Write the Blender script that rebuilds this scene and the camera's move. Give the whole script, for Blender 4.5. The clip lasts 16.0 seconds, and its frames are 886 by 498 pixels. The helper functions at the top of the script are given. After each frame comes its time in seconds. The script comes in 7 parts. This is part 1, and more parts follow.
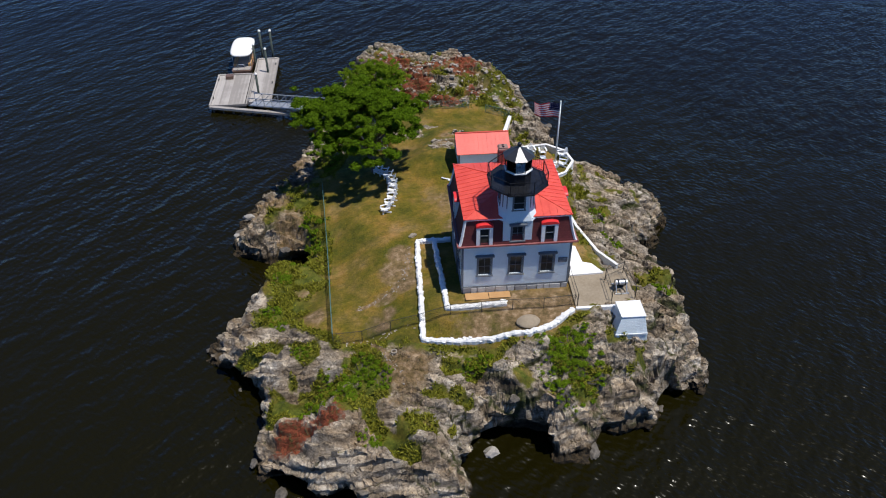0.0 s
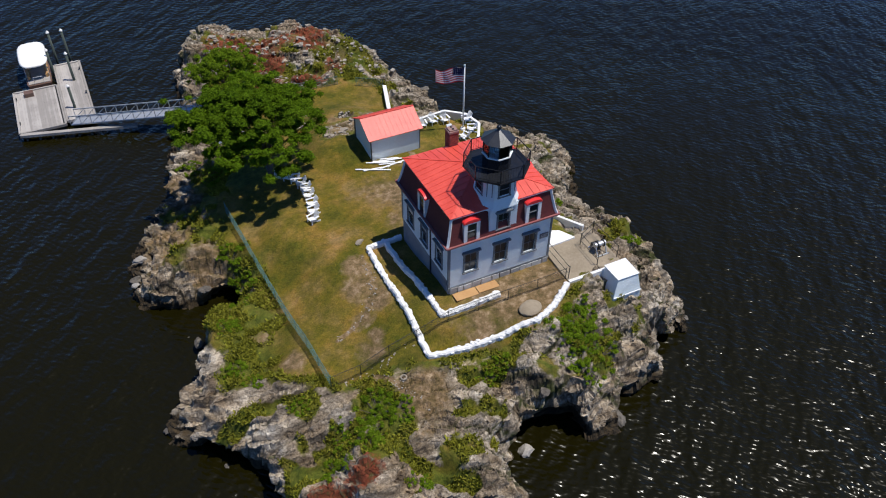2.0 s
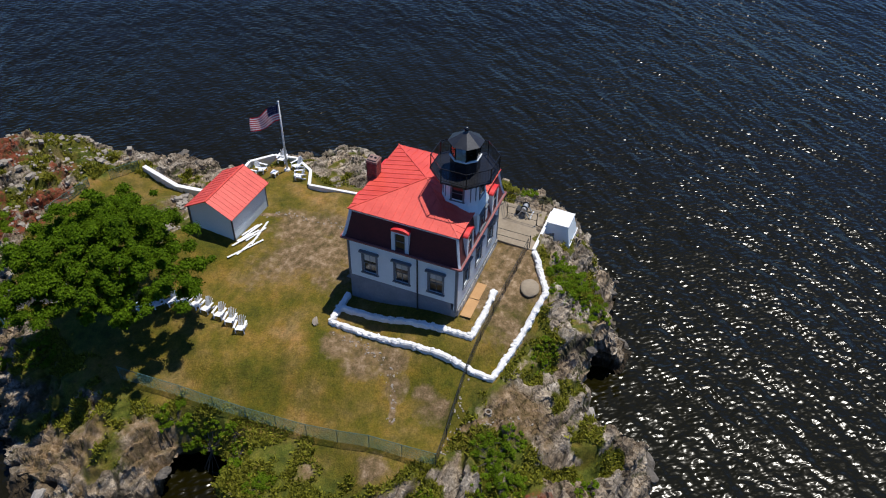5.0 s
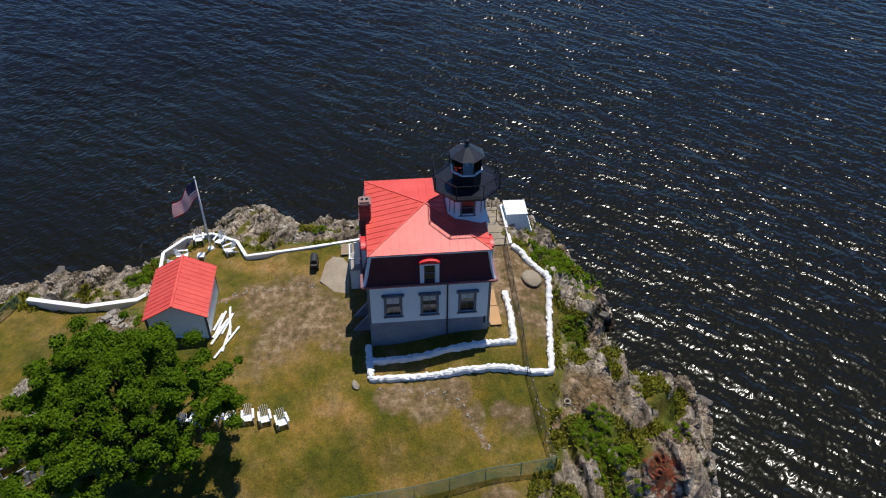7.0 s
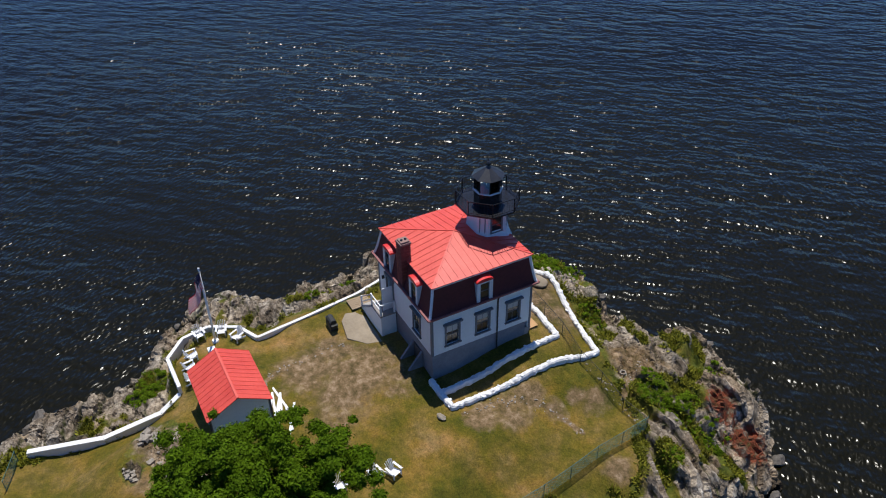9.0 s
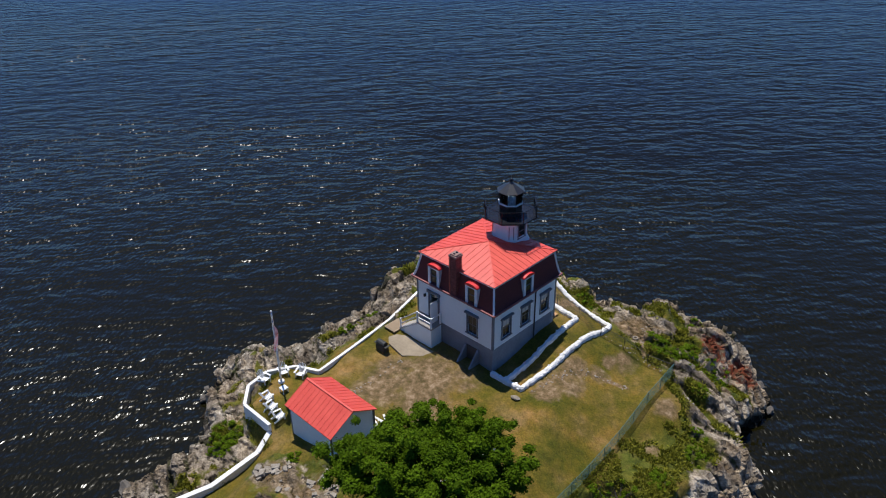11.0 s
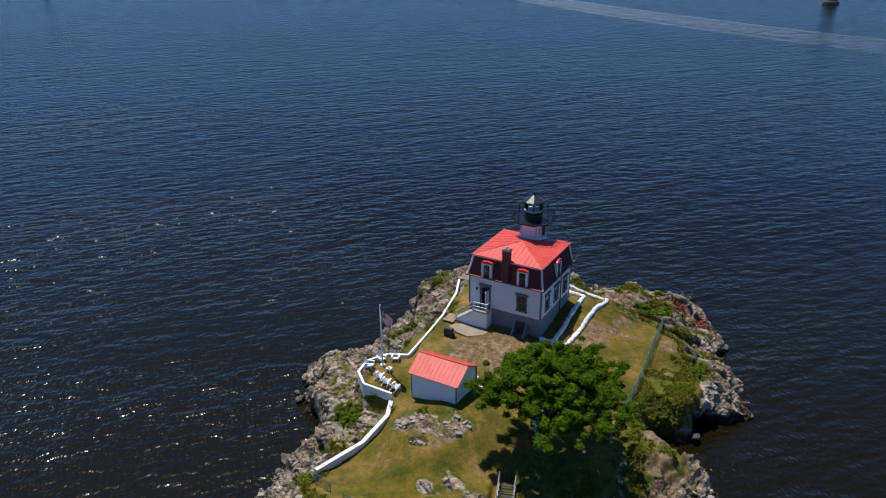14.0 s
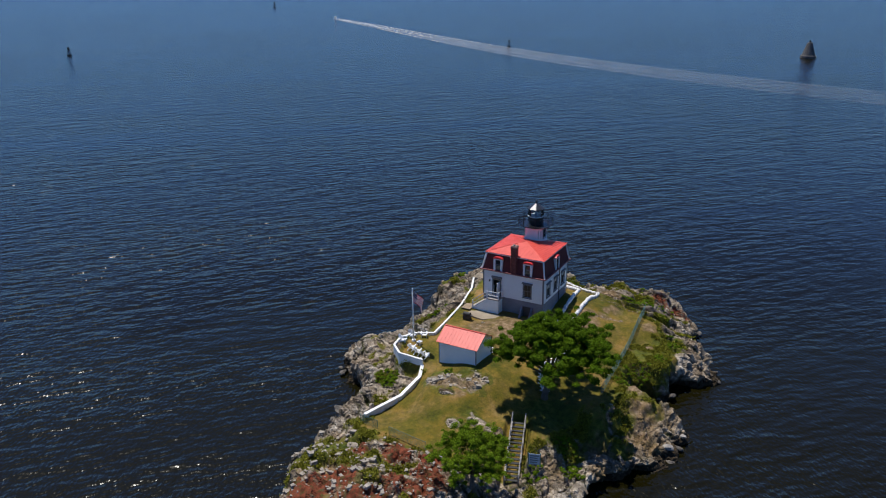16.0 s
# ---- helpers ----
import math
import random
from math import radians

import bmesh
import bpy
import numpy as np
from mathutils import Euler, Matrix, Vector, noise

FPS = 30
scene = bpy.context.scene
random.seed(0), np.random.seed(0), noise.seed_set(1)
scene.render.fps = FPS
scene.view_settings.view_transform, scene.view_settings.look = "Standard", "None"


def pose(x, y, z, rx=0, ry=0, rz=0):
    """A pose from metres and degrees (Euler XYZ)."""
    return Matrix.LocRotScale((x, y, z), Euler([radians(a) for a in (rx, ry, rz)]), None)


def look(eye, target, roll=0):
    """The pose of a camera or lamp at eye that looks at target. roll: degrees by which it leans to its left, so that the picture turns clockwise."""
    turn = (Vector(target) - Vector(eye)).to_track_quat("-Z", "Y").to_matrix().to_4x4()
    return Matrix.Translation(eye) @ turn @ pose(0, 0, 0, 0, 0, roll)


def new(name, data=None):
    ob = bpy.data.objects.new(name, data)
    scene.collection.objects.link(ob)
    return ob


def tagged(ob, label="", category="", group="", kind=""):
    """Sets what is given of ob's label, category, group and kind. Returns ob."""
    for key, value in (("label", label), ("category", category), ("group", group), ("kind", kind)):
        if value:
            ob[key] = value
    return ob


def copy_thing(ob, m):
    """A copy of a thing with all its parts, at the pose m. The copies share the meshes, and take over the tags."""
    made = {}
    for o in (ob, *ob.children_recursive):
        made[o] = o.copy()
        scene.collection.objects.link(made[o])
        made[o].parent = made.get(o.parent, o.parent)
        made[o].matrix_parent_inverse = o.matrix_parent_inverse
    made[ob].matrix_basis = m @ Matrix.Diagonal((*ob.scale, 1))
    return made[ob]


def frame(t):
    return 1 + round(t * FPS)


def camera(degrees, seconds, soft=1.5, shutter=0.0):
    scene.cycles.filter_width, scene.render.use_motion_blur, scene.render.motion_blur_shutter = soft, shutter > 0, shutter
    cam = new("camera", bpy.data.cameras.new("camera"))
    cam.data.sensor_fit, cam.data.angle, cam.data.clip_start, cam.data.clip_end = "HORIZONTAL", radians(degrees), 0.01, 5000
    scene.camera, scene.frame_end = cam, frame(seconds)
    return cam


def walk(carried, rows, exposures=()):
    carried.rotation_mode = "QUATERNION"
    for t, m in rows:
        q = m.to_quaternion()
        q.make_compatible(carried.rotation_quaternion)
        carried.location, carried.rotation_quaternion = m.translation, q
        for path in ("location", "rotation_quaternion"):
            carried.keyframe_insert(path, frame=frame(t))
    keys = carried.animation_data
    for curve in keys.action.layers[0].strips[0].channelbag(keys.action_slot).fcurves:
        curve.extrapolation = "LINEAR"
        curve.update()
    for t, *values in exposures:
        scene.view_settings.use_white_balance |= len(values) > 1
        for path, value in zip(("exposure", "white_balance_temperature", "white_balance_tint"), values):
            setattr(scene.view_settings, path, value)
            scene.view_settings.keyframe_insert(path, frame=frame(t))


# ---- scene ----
cam = camera(58.8, 16.0, soft=1.1)
PATH = [
    (0, (-9.79, -51.902, 43.668), (-9.658, -50.326, 42.444), -0.3),
    (0.5, (-12.748, -49.405, 43.825), (-12.501, -47.873, 42.564), -0.2),
    (1, (-16.14, -46.89, 43.814), (-15.759, -45.411, 42.523), 0.1),
    (1.5, (-19.58, -44.016, 43.79), (-19.06, -42.604, 42.473), 0.3),
    (2, (-23.101, -40.988, 43.739), (-22.436, -39.658, 42.401), 0.7),
    (2.5, (-26.507, -37.653, 43.596), (-25.697, -36.42, 42.244), 0.9),
    (3, (-29.753, -33.95, 43.417), (-28.803, -32.833, 42.057), 1.2),
    (3.5, (-32.895, -30.308, 43.207), (-31.814, -29.313, 41.85), 1.3),
    (4, (-36.093, -26.223, 42.727), (-34.881, -25.367, 41.386), 1.6),
    (4.5, (-38.633, -21.917, 42.383), (-37.315, -21.211, 41.055), 1.6),
    (7, (-42.321, 2.766, 41.831), (-40.798, 2.608, 40.543), 0.5),
    (8, (-41.649, 12.319, 41.33), (-40.146, 11.843, 40.1), -0.4),
    (10.5, (-38.183, 37.528, 42.242), (-36.908, 36.392, 41.2), -0.9),
    (11, (-37.212, 42.801, 42.429), (-35.999, 41.566, 41.428), -0.9),
    (11.5, (-36.035, 47.986, 42.672), (-34.883, 46.666, 41.708), -0.8),
    (12, (-34.727, 53.019, 42.955), (-33.637, 51.625, 42.023), -0.7),
    (12.5, (-33.408, 58.207, 43.268), (-32.381, 56.746, 42.367), -0.6),
    (13, (-32.169, 63.011, 43.71), (-31.198, 61.499, 42.834), -0.6),
    (13.5, (-31.622, 67.864, 44.24), (-30.69, 66.311, 43.392), -0.6),
    (14, (-32.142, 72.437, 44.451), (-31.227, 70.855, 43.639), -0.5),
    (14.5, (-33.646, 76.879, 44.593), (-32.729, 75.28, 43.819), -0.5),
    (15, (-35.5, 81.402, 44.752), (-34.577, 79.791, 44.011), -0.5),
    (15.5, (-37.362, 85.902, 44.824), (-36.434, 84.279, 44.115), -0.6),
    (16, (-39.326, 90.508, 44.953), (-38.391, 88.877, 44.27), -0.7),
]
walk(cam, [(t, look(eye, target, roll)) for t, eye, target, roll in PATH])

# ---- light ----
SUN_TO = Vector((0.287, -0.153, 0.946)).normalized()
world = bpy.data.worlds.new("world")
scene.world = world
world.use_nodes = True
wn = world.node_tree.nodes
sky = wn.new("ShaderNodeTexSky")
sky.sky_type = "NISHITA"
sky.sun_disc = False
sky.sun_elevation = math.asin(SUN_TO.z)
sky.sun_rotation = math.atan2(SUN_TO.x, SUN_TO.y)
sky.altitude = 1500
sky.dust_density = 0.0
sky.ozone_density = 4.0
wn["Background"].inputs["Strength"].default_value = 0.08
tint = wn.new("ShaderNodeMix")
tint.data_type, tint.blend_type = "RGBA", "MULTIPLY"
tint.inputs[0].default_value = 1.0
tint.inputs[7].default_value = (0.58, 0.90, 1.34, 1)
world.node_tree.links.new(sky.outputs[0], tint.inputs[6])
world.node_tree.links.new(tint.outputs[2], wn["Background"].inputs["Color"])
sun = new("sun", bpy.data.lights.new("sun", "SUN"))
sun.data.energy, sun.data.angle, sun.data.color = 4.7, radians(0.53), (1.0, 0.965, 0.915)
sun.matrix_world = look(SUN_TO * 200, (0, 0, 0))
scene.view_settings.exposure = 0.0

SEA = -5.0


# ---- materials ----
def mat(name, cols, scale=1.0, rough=0.7, metal=0.0, bump=0.0, bscale=8.0, fine=0.35, rand=0.0, stretch=(1, 1, 1), spec=0.5):
    """Two noises (broad and fine) run through the colours, with a fine relief."""
    m = bpy.data.materials.new(name)
    m.use_nodes = True
    n, l = m.node_tree.nodes, m.node_tree.links
    b = n["Principled BSDF"]
    geo = n.new("ShaderNodeNewGeometry")
    mp = n.new("ShaderNodeMapping")
    mp.inputs["Scale"].default_value = stretch
    l.new(geo.outputs["Position"], mp.inputs["Vector"])
    n1 = n.new("ShaderNodeTexNoise")
    n1.inputs["Scale"].default_value, n1.inputs["Detail"].default_value = scale, 5
    n2 = n.new("ShaderNodeTexNoise")
    n2.inputs["Scale"].default_value, n2.inputs["Detail"].default_value = scale * 7.3, 4
    for k in (n1, n2):
        l.new(mp.outputs[0], k.inputs["Vector"])
    mix = n.new("ShaderNodeMix")
    mix.inputs[0].default_value = fine
    l.new(n1.outputs["Fac"], mix.inputs[2])
    l.new(n2.outputs["Fac"], mix.inputs[3])
    ramp = n.new("ShaderNodeValToRGB")
    e = ramp.color_ramp.elements
    while len(e) < len(cols):
        e.new(0.5)
    for k, c in enumerate(cols):
        e[k].position = 0.3 + 0.4 * k / max(1, len(cols) - 1)
        e[k].color = (*c, 1)
    fac = mix.outputs[0]
    if rand:
        oi = n.new("ShaderNodeObjectInfo")
        ma = n.new("ShaderNodeMath")
        ma.operation = "MULTIPLY_ADD"
        ma.inputs[1].default_value = rand
        sub = n.new("ShaderNodeMath")
        sub.operation = "SUBTRACT"
        sub.inputs[1].default_value = 0.5
        l.new(oi.outputs["Random"], sub.inputs[0])
        l.new(sub.outputs[0], ma.inputs[0])
        l.new(fac, ma.inputs[2])
        fac = ma.outputs[0]
    l.new(fac, ramp.inputs[0])
    l.new(ramp.outputs[0], b.inputs["Base Color"])
    b.inputs["Roughness"].default_value, b.inputs["Metallic"].default_value = rough, metal
    b.inputs["Specular IOR Level"].default_value = spec
    if bump:
        n3 = n.new("ShaderNodeTexNoise")
        n3.inputs["Scale"].default_value, n3.inputs["Detail"].default_value = bscale, 6
        l.new(mp.outputs[0], n3.inputs["Vector"])
        bp = n.new("ShaderNodeBump")
        bp.inputs["Strength"].default_value, bp.inputs["Distance"].default_value = bump, 0.05
        l.new(n3.outputs["Fac"], bp.inputs["Height"])
        l.new(bp.outputs[0], b.inputs["Normal"])
    return m


def siding_mat(name, c1, c2, pitch, rough=0.6, depth=0.02):
    """Painted boards: horizontal laps in the relief, with faint grime."""
    m = mat(name, (c1, c2), 0.6, rough, fine=0.5)
    n, l = m.node_tree.nodes, m.node_tree.links
    geo = n.new("ShaderNodeNewGeometry")
    w = n.new("ShaderNodeTexWave")
    w.wave_type, w.bands_direction, w.wave_profile = "BANDS", "Z", "SAW"
    w.inputs["Scale"].default_value = 0.314 / pitch
    l.new(geo.outputs["Position"], w.inputs["Vector"])
    bp = n.new("ShaderNodeBump")
    bp.inputs["Strength"].default_value, bp.inputs["Distance"].default_value = 0.6, depth
    l.new(w.outputs["Fac"], bp.inputs["Height"])
    l.new(bp.outputs[0], n["Principled BSDF"].inputs["Normal"])
    return m


WHITE = siding_mat("white_clapboard", (0.70, 0.77, 0.785), (0.78, 0.845, 0.855), 0.13)
WHITE_TRIM = mat("white_trim", ((0.70, 0.71, 0.71), (0.83, 0.83, 0.82)), 1.5, 0.5)
GREY_TRIM = mat("grey_trim", ((0.10, 0.115, 0.13), (0.16, 0.175, 0.19)), 1.0, 0.55)
PARGE = mat("grey_foundation", ((0.15, 0.155, 0.175), (0.24, 0.25, 0.27)), 0.8, 0.85, bump=0.5, bscale=5)
FOUND_STONE = mat("foundation_stone", ((0.30, 0.29, 0.28), (0.54, 0.53, 0.5)), 1.5, 0.9, bump=0.6, rand=0.5)
MANSARD = siding_mat("maroon_shingles", (0.075, 0.013, 0.014), (0.13, 0.022, 0.022), 0.2, 0.8, 0.03)
RED_METAL = mat("red_roof_metal", ((0.58, 0.056, 0.038), (0.74, 0.10, 0.068)), 0.9, 0.48, fine=0.4, bump=0.08, bscale=3)
RED_TRIM = mat("red_hood", ((0.62, 0.025, 0.03), (0.72, 0.04, 0.04)), 1.0, 0.45)
CORNICE = mat("red_gutter", ((0.20, 0.05, 0.05), (0.32, 0.12, 0.11)), 1.2, 0.6)
BLACK = mat("black_iron", ((0.010, 0.011, 0.013), (0.022, 0.023, 0.027)), 1.2, 0.24, metal=0.1, bump=0.1)
LANTERN_ROOF = mat("lantern_roof_iron", ((0.03, 0.031, 0.034), (0.06, 0.062, 0.066)), 1.5, 0.3, metal=0.4, bump=0.04, spec=0.8)
SASH_PANEL = mat("window_shade", ((0.50, 0.48, 0.42), (0.62, 0.60, 0.54)), 1.0, 0.8)
BEACON_STONE = mat("dark_beacon_stone", ((0.07, 0.066, 0.06), (0.15, 0.14, 0.13)), 0.6, 0.9, bump=0.5, bscale=2)
BRICK = mat("red_brick", ((0.17, 0.045, 0.035), (0.28, 0.085, 0.065)), 2.5, 0.9, bump=0.4, rand=0.5)
MORTAR = mat("mortar", ((0.22, 0.12, 0.1), (0.3, 0.2, 0.17)), 3, 0.95)
WHITEWASH = mat("whitewashed_stone", ((0.66, 0.65, 0.62), (0.84, 0.83, 0.81)), 1.1, 0.9, bump=0.8, bscale=6, rand=0.25)
WHITE_WALL = mat("white_painted_concrete", ((0.68, 0.67, 0.64), (0.84, 0.83, 0.81)), 0.6, 0.8, bump=0.4, bscale=3)
DECK_WOOD = mat("grey_dock_boards", ((0.27, 0.245, 0.22), (0.42, 0.385, 0.35)), 0.6, 0.85, bump=0.5, rand=0.5)
TAN_CONCRETE = mat("tan_concrete", ((0.21, 0.165, 0.11), (0.34, 0.28, 0.2)), 0.6, 0.9, bump=0.5)
NEW_WOOD = mat("raw_plywood", ((0.38, 0.20, 0.075), (0.50, 0.29, 0.12)), 1.2, 0.7)
NEW_BOARD = mat("tan_boards", ((0.24, 0.17, 0.10), (0.36, 0.27, 0.17)), 1.0, 0.8, bump=0.3)
ALU = mat("galvanised_metal", ((0.42, 0.43, 0.44), (0.58, 0.59, 0.60)), 2, 0.45, metal=0.6)
DARK_METAL = mat("dark_metal", ((0.02, 0.022, 0.02), (0.05, 0.05, 0.048)), 2, 0.6, metal=0.3)
FENCE_GREEN = mat("green_wire", ((0.045, 0.12, 0.105), (0.085, 0.19, 0.165)), 1.5, 0.6)
CHAIR_WHITE = mat("white_plastic_slats", ((0.74, 0.75, 0.76), (0.84, 0.84, 0.84)), 3, 0.45)
BARK = mat("tree_bark", ((0.06, 0.05, 0.04), (0.13, 0.11, 0.09)), 2.5, 0.95, bump=0.8)
STONE = mat("granite_boulder", ((0.17, 0.155, 0.14), (0.30, 0.275, 0.245), (0.42, 0.39, 0.35)), 0.9, 0.92, bump=1.0, bscale=3, fine=0.5)
CHIP = mat("broken_stone", ((0.15, 0.125, 0.10), (0.27, 0.235, 0.19), (0.42, 0.375, 0.315)), 2.6, 0.92, bump=0.6, bscale=6, fine=0.5)
SHORE_STONE = mat("wet_shore_stone", ((0.04, 0.034, 0.027), (0.10, 0.085, 0.068), (0.19, 0.165, 0.135)), 0.9, 0.75, bump=1.0, bscale=3, fine=0.5)
PALE_STONE = mat("pale_stone", ((0.22, 0.18, 0.13), (0.38, 0.33, 0.26)), 1.2, 0.9, bump=0.6)
CLOTH_WHITE = mat("white_canvas", ((0.80, 0.78, 0.72), (0.88, 0.86, 0.80)), 0.6, 0.6, bump=0.15, bscale=1.5)
HULL = mat("brown_hull", ((0.09, 0.05, 0.035), (0.17, 0.10, 0.07)), 1.0, 0.4)
DARK_ROOM = mat("dark_interior", ((0.05, 0.045, 0.04), (0.09, 0.08, 0.07)), 1, 0.9)


def leaf_mat(name, dark, light, trans=0.25):
    m = mat(name, (dark, light), 0.55, 0.55, fine=0.6, spec=0.03)
    n, l = m.node_tree.nodes, m.node_tree.links
    b = n["Principled BSDF"]
    geo = n.new("ShaderNodeNewGeometry")
    mx = n.new("ShaderNodeHueSaturation")
    mr = n.new("ShaderNodeMapRange")
    mr.inputs[3].default_value, mr.inputs[4].default_value = 0.65, 1.35
    l.new(geo.outputs["Random Per Island"], mr.inputs[0])
    l.new(mr.outputs[0], mx.inputs["Value"])
    src = b.inputs["Base Color"].links[0].from_socket
    l.new(src, mx.inputs["Color"])
    l.new(mx.outputs[0], b.inputs["Base Color"])
    tr = n.new("ShaderNodeBsdfTranslucent")
    l.new(mx.outputs[0], tr.inputs["Color"])
    ms = n.new("ShaderNodeMixShader")
    ms.inputs[0].default_value = trans
    l.new(b.outputs[0], ms.inputs[1])
    l.new(tr.outputs[0], ms.inputs[2])
    l.new(ms.outputs[0], n["Material Output"].inputs["Surface"])
    return m


LEAF = leaf_mat("oak_leaves", (0.038, 0.078, 0.003), (0.115, 0.19, 0.008), 0.2)
BUSH = leaf_mat("shrub_leaves", (0.09, 0.15, 0.007), (0.21, 0.31, 0.02), 0.45)
GRASS_BLADE = leaf_mat("tall_grass", (0.14, 0.145, 0.014), (0.26, 0.25, 0.035))


def glass_mat():
    m = bpy.data.materials.new("window_glass")
    m.use_nodes = True
    b = m.node_tree.nodes["Principled BSDF"]
    b.inputs["Base Color"].default_value = (0.02, 0.024, 0.026, 1)
    b.inputs["Roughness"].default_value = 0.06
    b.inputs["IOR"].default_value = 1.5
    return m


def clear_glass():
    m = bpy.data.materials.new("lantern_glass")
    m.use_nodes = True
    n, l = m.node_tree.nodes, m.node_tree.links
    g = n.new("ShaderNodeBsdfGlossy")
    g.inputs["Roughness"].default_value = 0.03
    t = n.new("ShaderNodeBsdfTransparent")
    t.inputs["Color"].default_value = (0.85, 0.9, 0.92, 1)
    f = n.new("ShaderNodeFresnel")
    ms = n.new("ShaderNodeMixShader")
    l.new(f.outputs[0], ms.inputs[0])
    l.new(t.outputs[0], ms.inputs[1])
    l.new(g.outputs[0], ms.inputs[2])
    l.new(ms.outputs[0], n["Material Output"].inputs["Surface"])
    return m


GLASS = glass_mat()
LANTERN_GLASS = clear_glass()


def water_mat():
    """Dark sea: long swell, wind waves and small chop, stronger where gusts pass."""
    m = bpy.data.materials.new("sea_water")
    m.use_nodes = True
    n, l = m.node_tree.nodes, m.node_tree.links
    b = n["Principled BSDF"]
    b.inputs["Base Color"].default_value = (0.0068, 0.0058, 0.0006, 1)
    b.inputs["Roughness"].default_value = 0.21
    b.inputs["IOR"].default_value = 1.333
    b.inputs["Specular Tint"].default_value = (0.97, 0.96, 0.92, 1)
    b.inputs["Specular IOR Level"].default_value = 0.42
    geo = n.new("ShaderNodeNewGeometry")
    gust = n.new("ShaderNodeTexNoise")
    gust.inputs["Scale"].default_value, gust.inputs["Detail"].default_value = 0.02, 3
    l.new(geo.outputs["Position"], gust.inputs["Vector"])
    gr = n.new("ShaderNodeMapRange")
    gr.inputs[1].default_value, gr.inputs[2].default_value, gr.inputs[3].default_value, gr.inputs[4].default_value = 0.35, 0.65, 0.65, 1.0
    l.new(gust.outputs["Fac"], gr.inputs[0])
    # calmer in the lee to the west
    pos = n.new("ShaderNodeSeparateXYZ")
    l.new(geo.outputs["Position"], pos.inputs[0])
    lee = n.new("ShaderNodeMapRange")
    lee.interpolation_type = "SMOOTHSTEP"
    lee.inputs[1].default_value, lee.inputs[2].default_value, lee.inputs[3].default_value, lee.inputs[4].default_value = -60, -8, 0.55, 1.0
    l.new(pos.outputs["X"], lee.inputs[0])
    wind = n.new("ShaderNodeMath")
    wind.operation = "MULTIPLY"
    l.new(gr.outputs[0], wind.inputs[0])
    l.new(lee.outputs[0], wind.inputs[1])
    # long slicks left by wind and wakes
    smp = n.new("ShaderNodeMapping")
    smp.vector_type = "TEXTURE"
    smp.inputs["Rotation"].default_value = (0, 0, radians(36))
    smp.inputs["Scale"].default_value = (260, 34, 1)
    l.new(geo.outputs["Position"], smp.inputs["Vector"])
    slick = n.new("ShaderNodeTexNoise")
    slick.inputs["Scale"].default_value, slick.inputs["Detail"].default_value = 1.0, 4
    l.new(smp.outputs[0], slick.inputs["Vector"])
    sr = n.new("ShaderNodeMapRange")
    sr.inputs[1].default_value, sr.inputs[2].default_value, sr.inputs[3].default_value, sr.inputs[4].default_value = 0.36, 0.5, 0.55, 1.05
    l.new(slick.outputs["Fac"], sr.inputs[0])
    calm = n.new("ShaderNodeMath")
    calm.operation = "MULTIPLY"
    l.new(wind.outputs[0], calm.inputs[0])
    l.new(sr.outputs[0], calm.inputs[1])
    wind = calm
    prev = None
    # wave length, crest length, heading, height
    for wl, cl, rz, dist, detail in ((3.8, 14.0, -36, 0.52, 1), (1.35, 3.1, -43, 0.5, 1), (0.37, 0.64, 40, 0.17, 0.6)):
        mp = n.new("ShaderNodeMapping")
        mp.vector_type = "TEXTURE"
        mp.inputs["Rotation"].default_value = (0, 0, radians(rz))
        mp.inputs["Scale"].default_value = (wl, cl, 1)
        l.new(geo.outputs["Position"], mp.inputs["Vector"])
        no = n.new("ShaderNodeTexNoise")
        no.inputs["Scale"].default_value, no.inputs["Detail"].default_value, no.inputs["Roughness"].default_value = 1.0, detail, 0.5
        l.new(mp.outputs[0], no.inputs["Vector"])
        bp = n.new("ShaderNodeBump")
        bp.inputs["Distance"].default_value = dist
        l.new(wind.outputs[0], bp.inputs["Strength"])
        l.new(no.outputs["Fac"], bp.inputs["Height"])
        if prev:
            l.new(prev.outputs[0], bp.inputs["Normal"])
        prev = bp
    l.new(prev.outputs[0], b.inputs["Normal"])
    return m


WATER = water_mat()


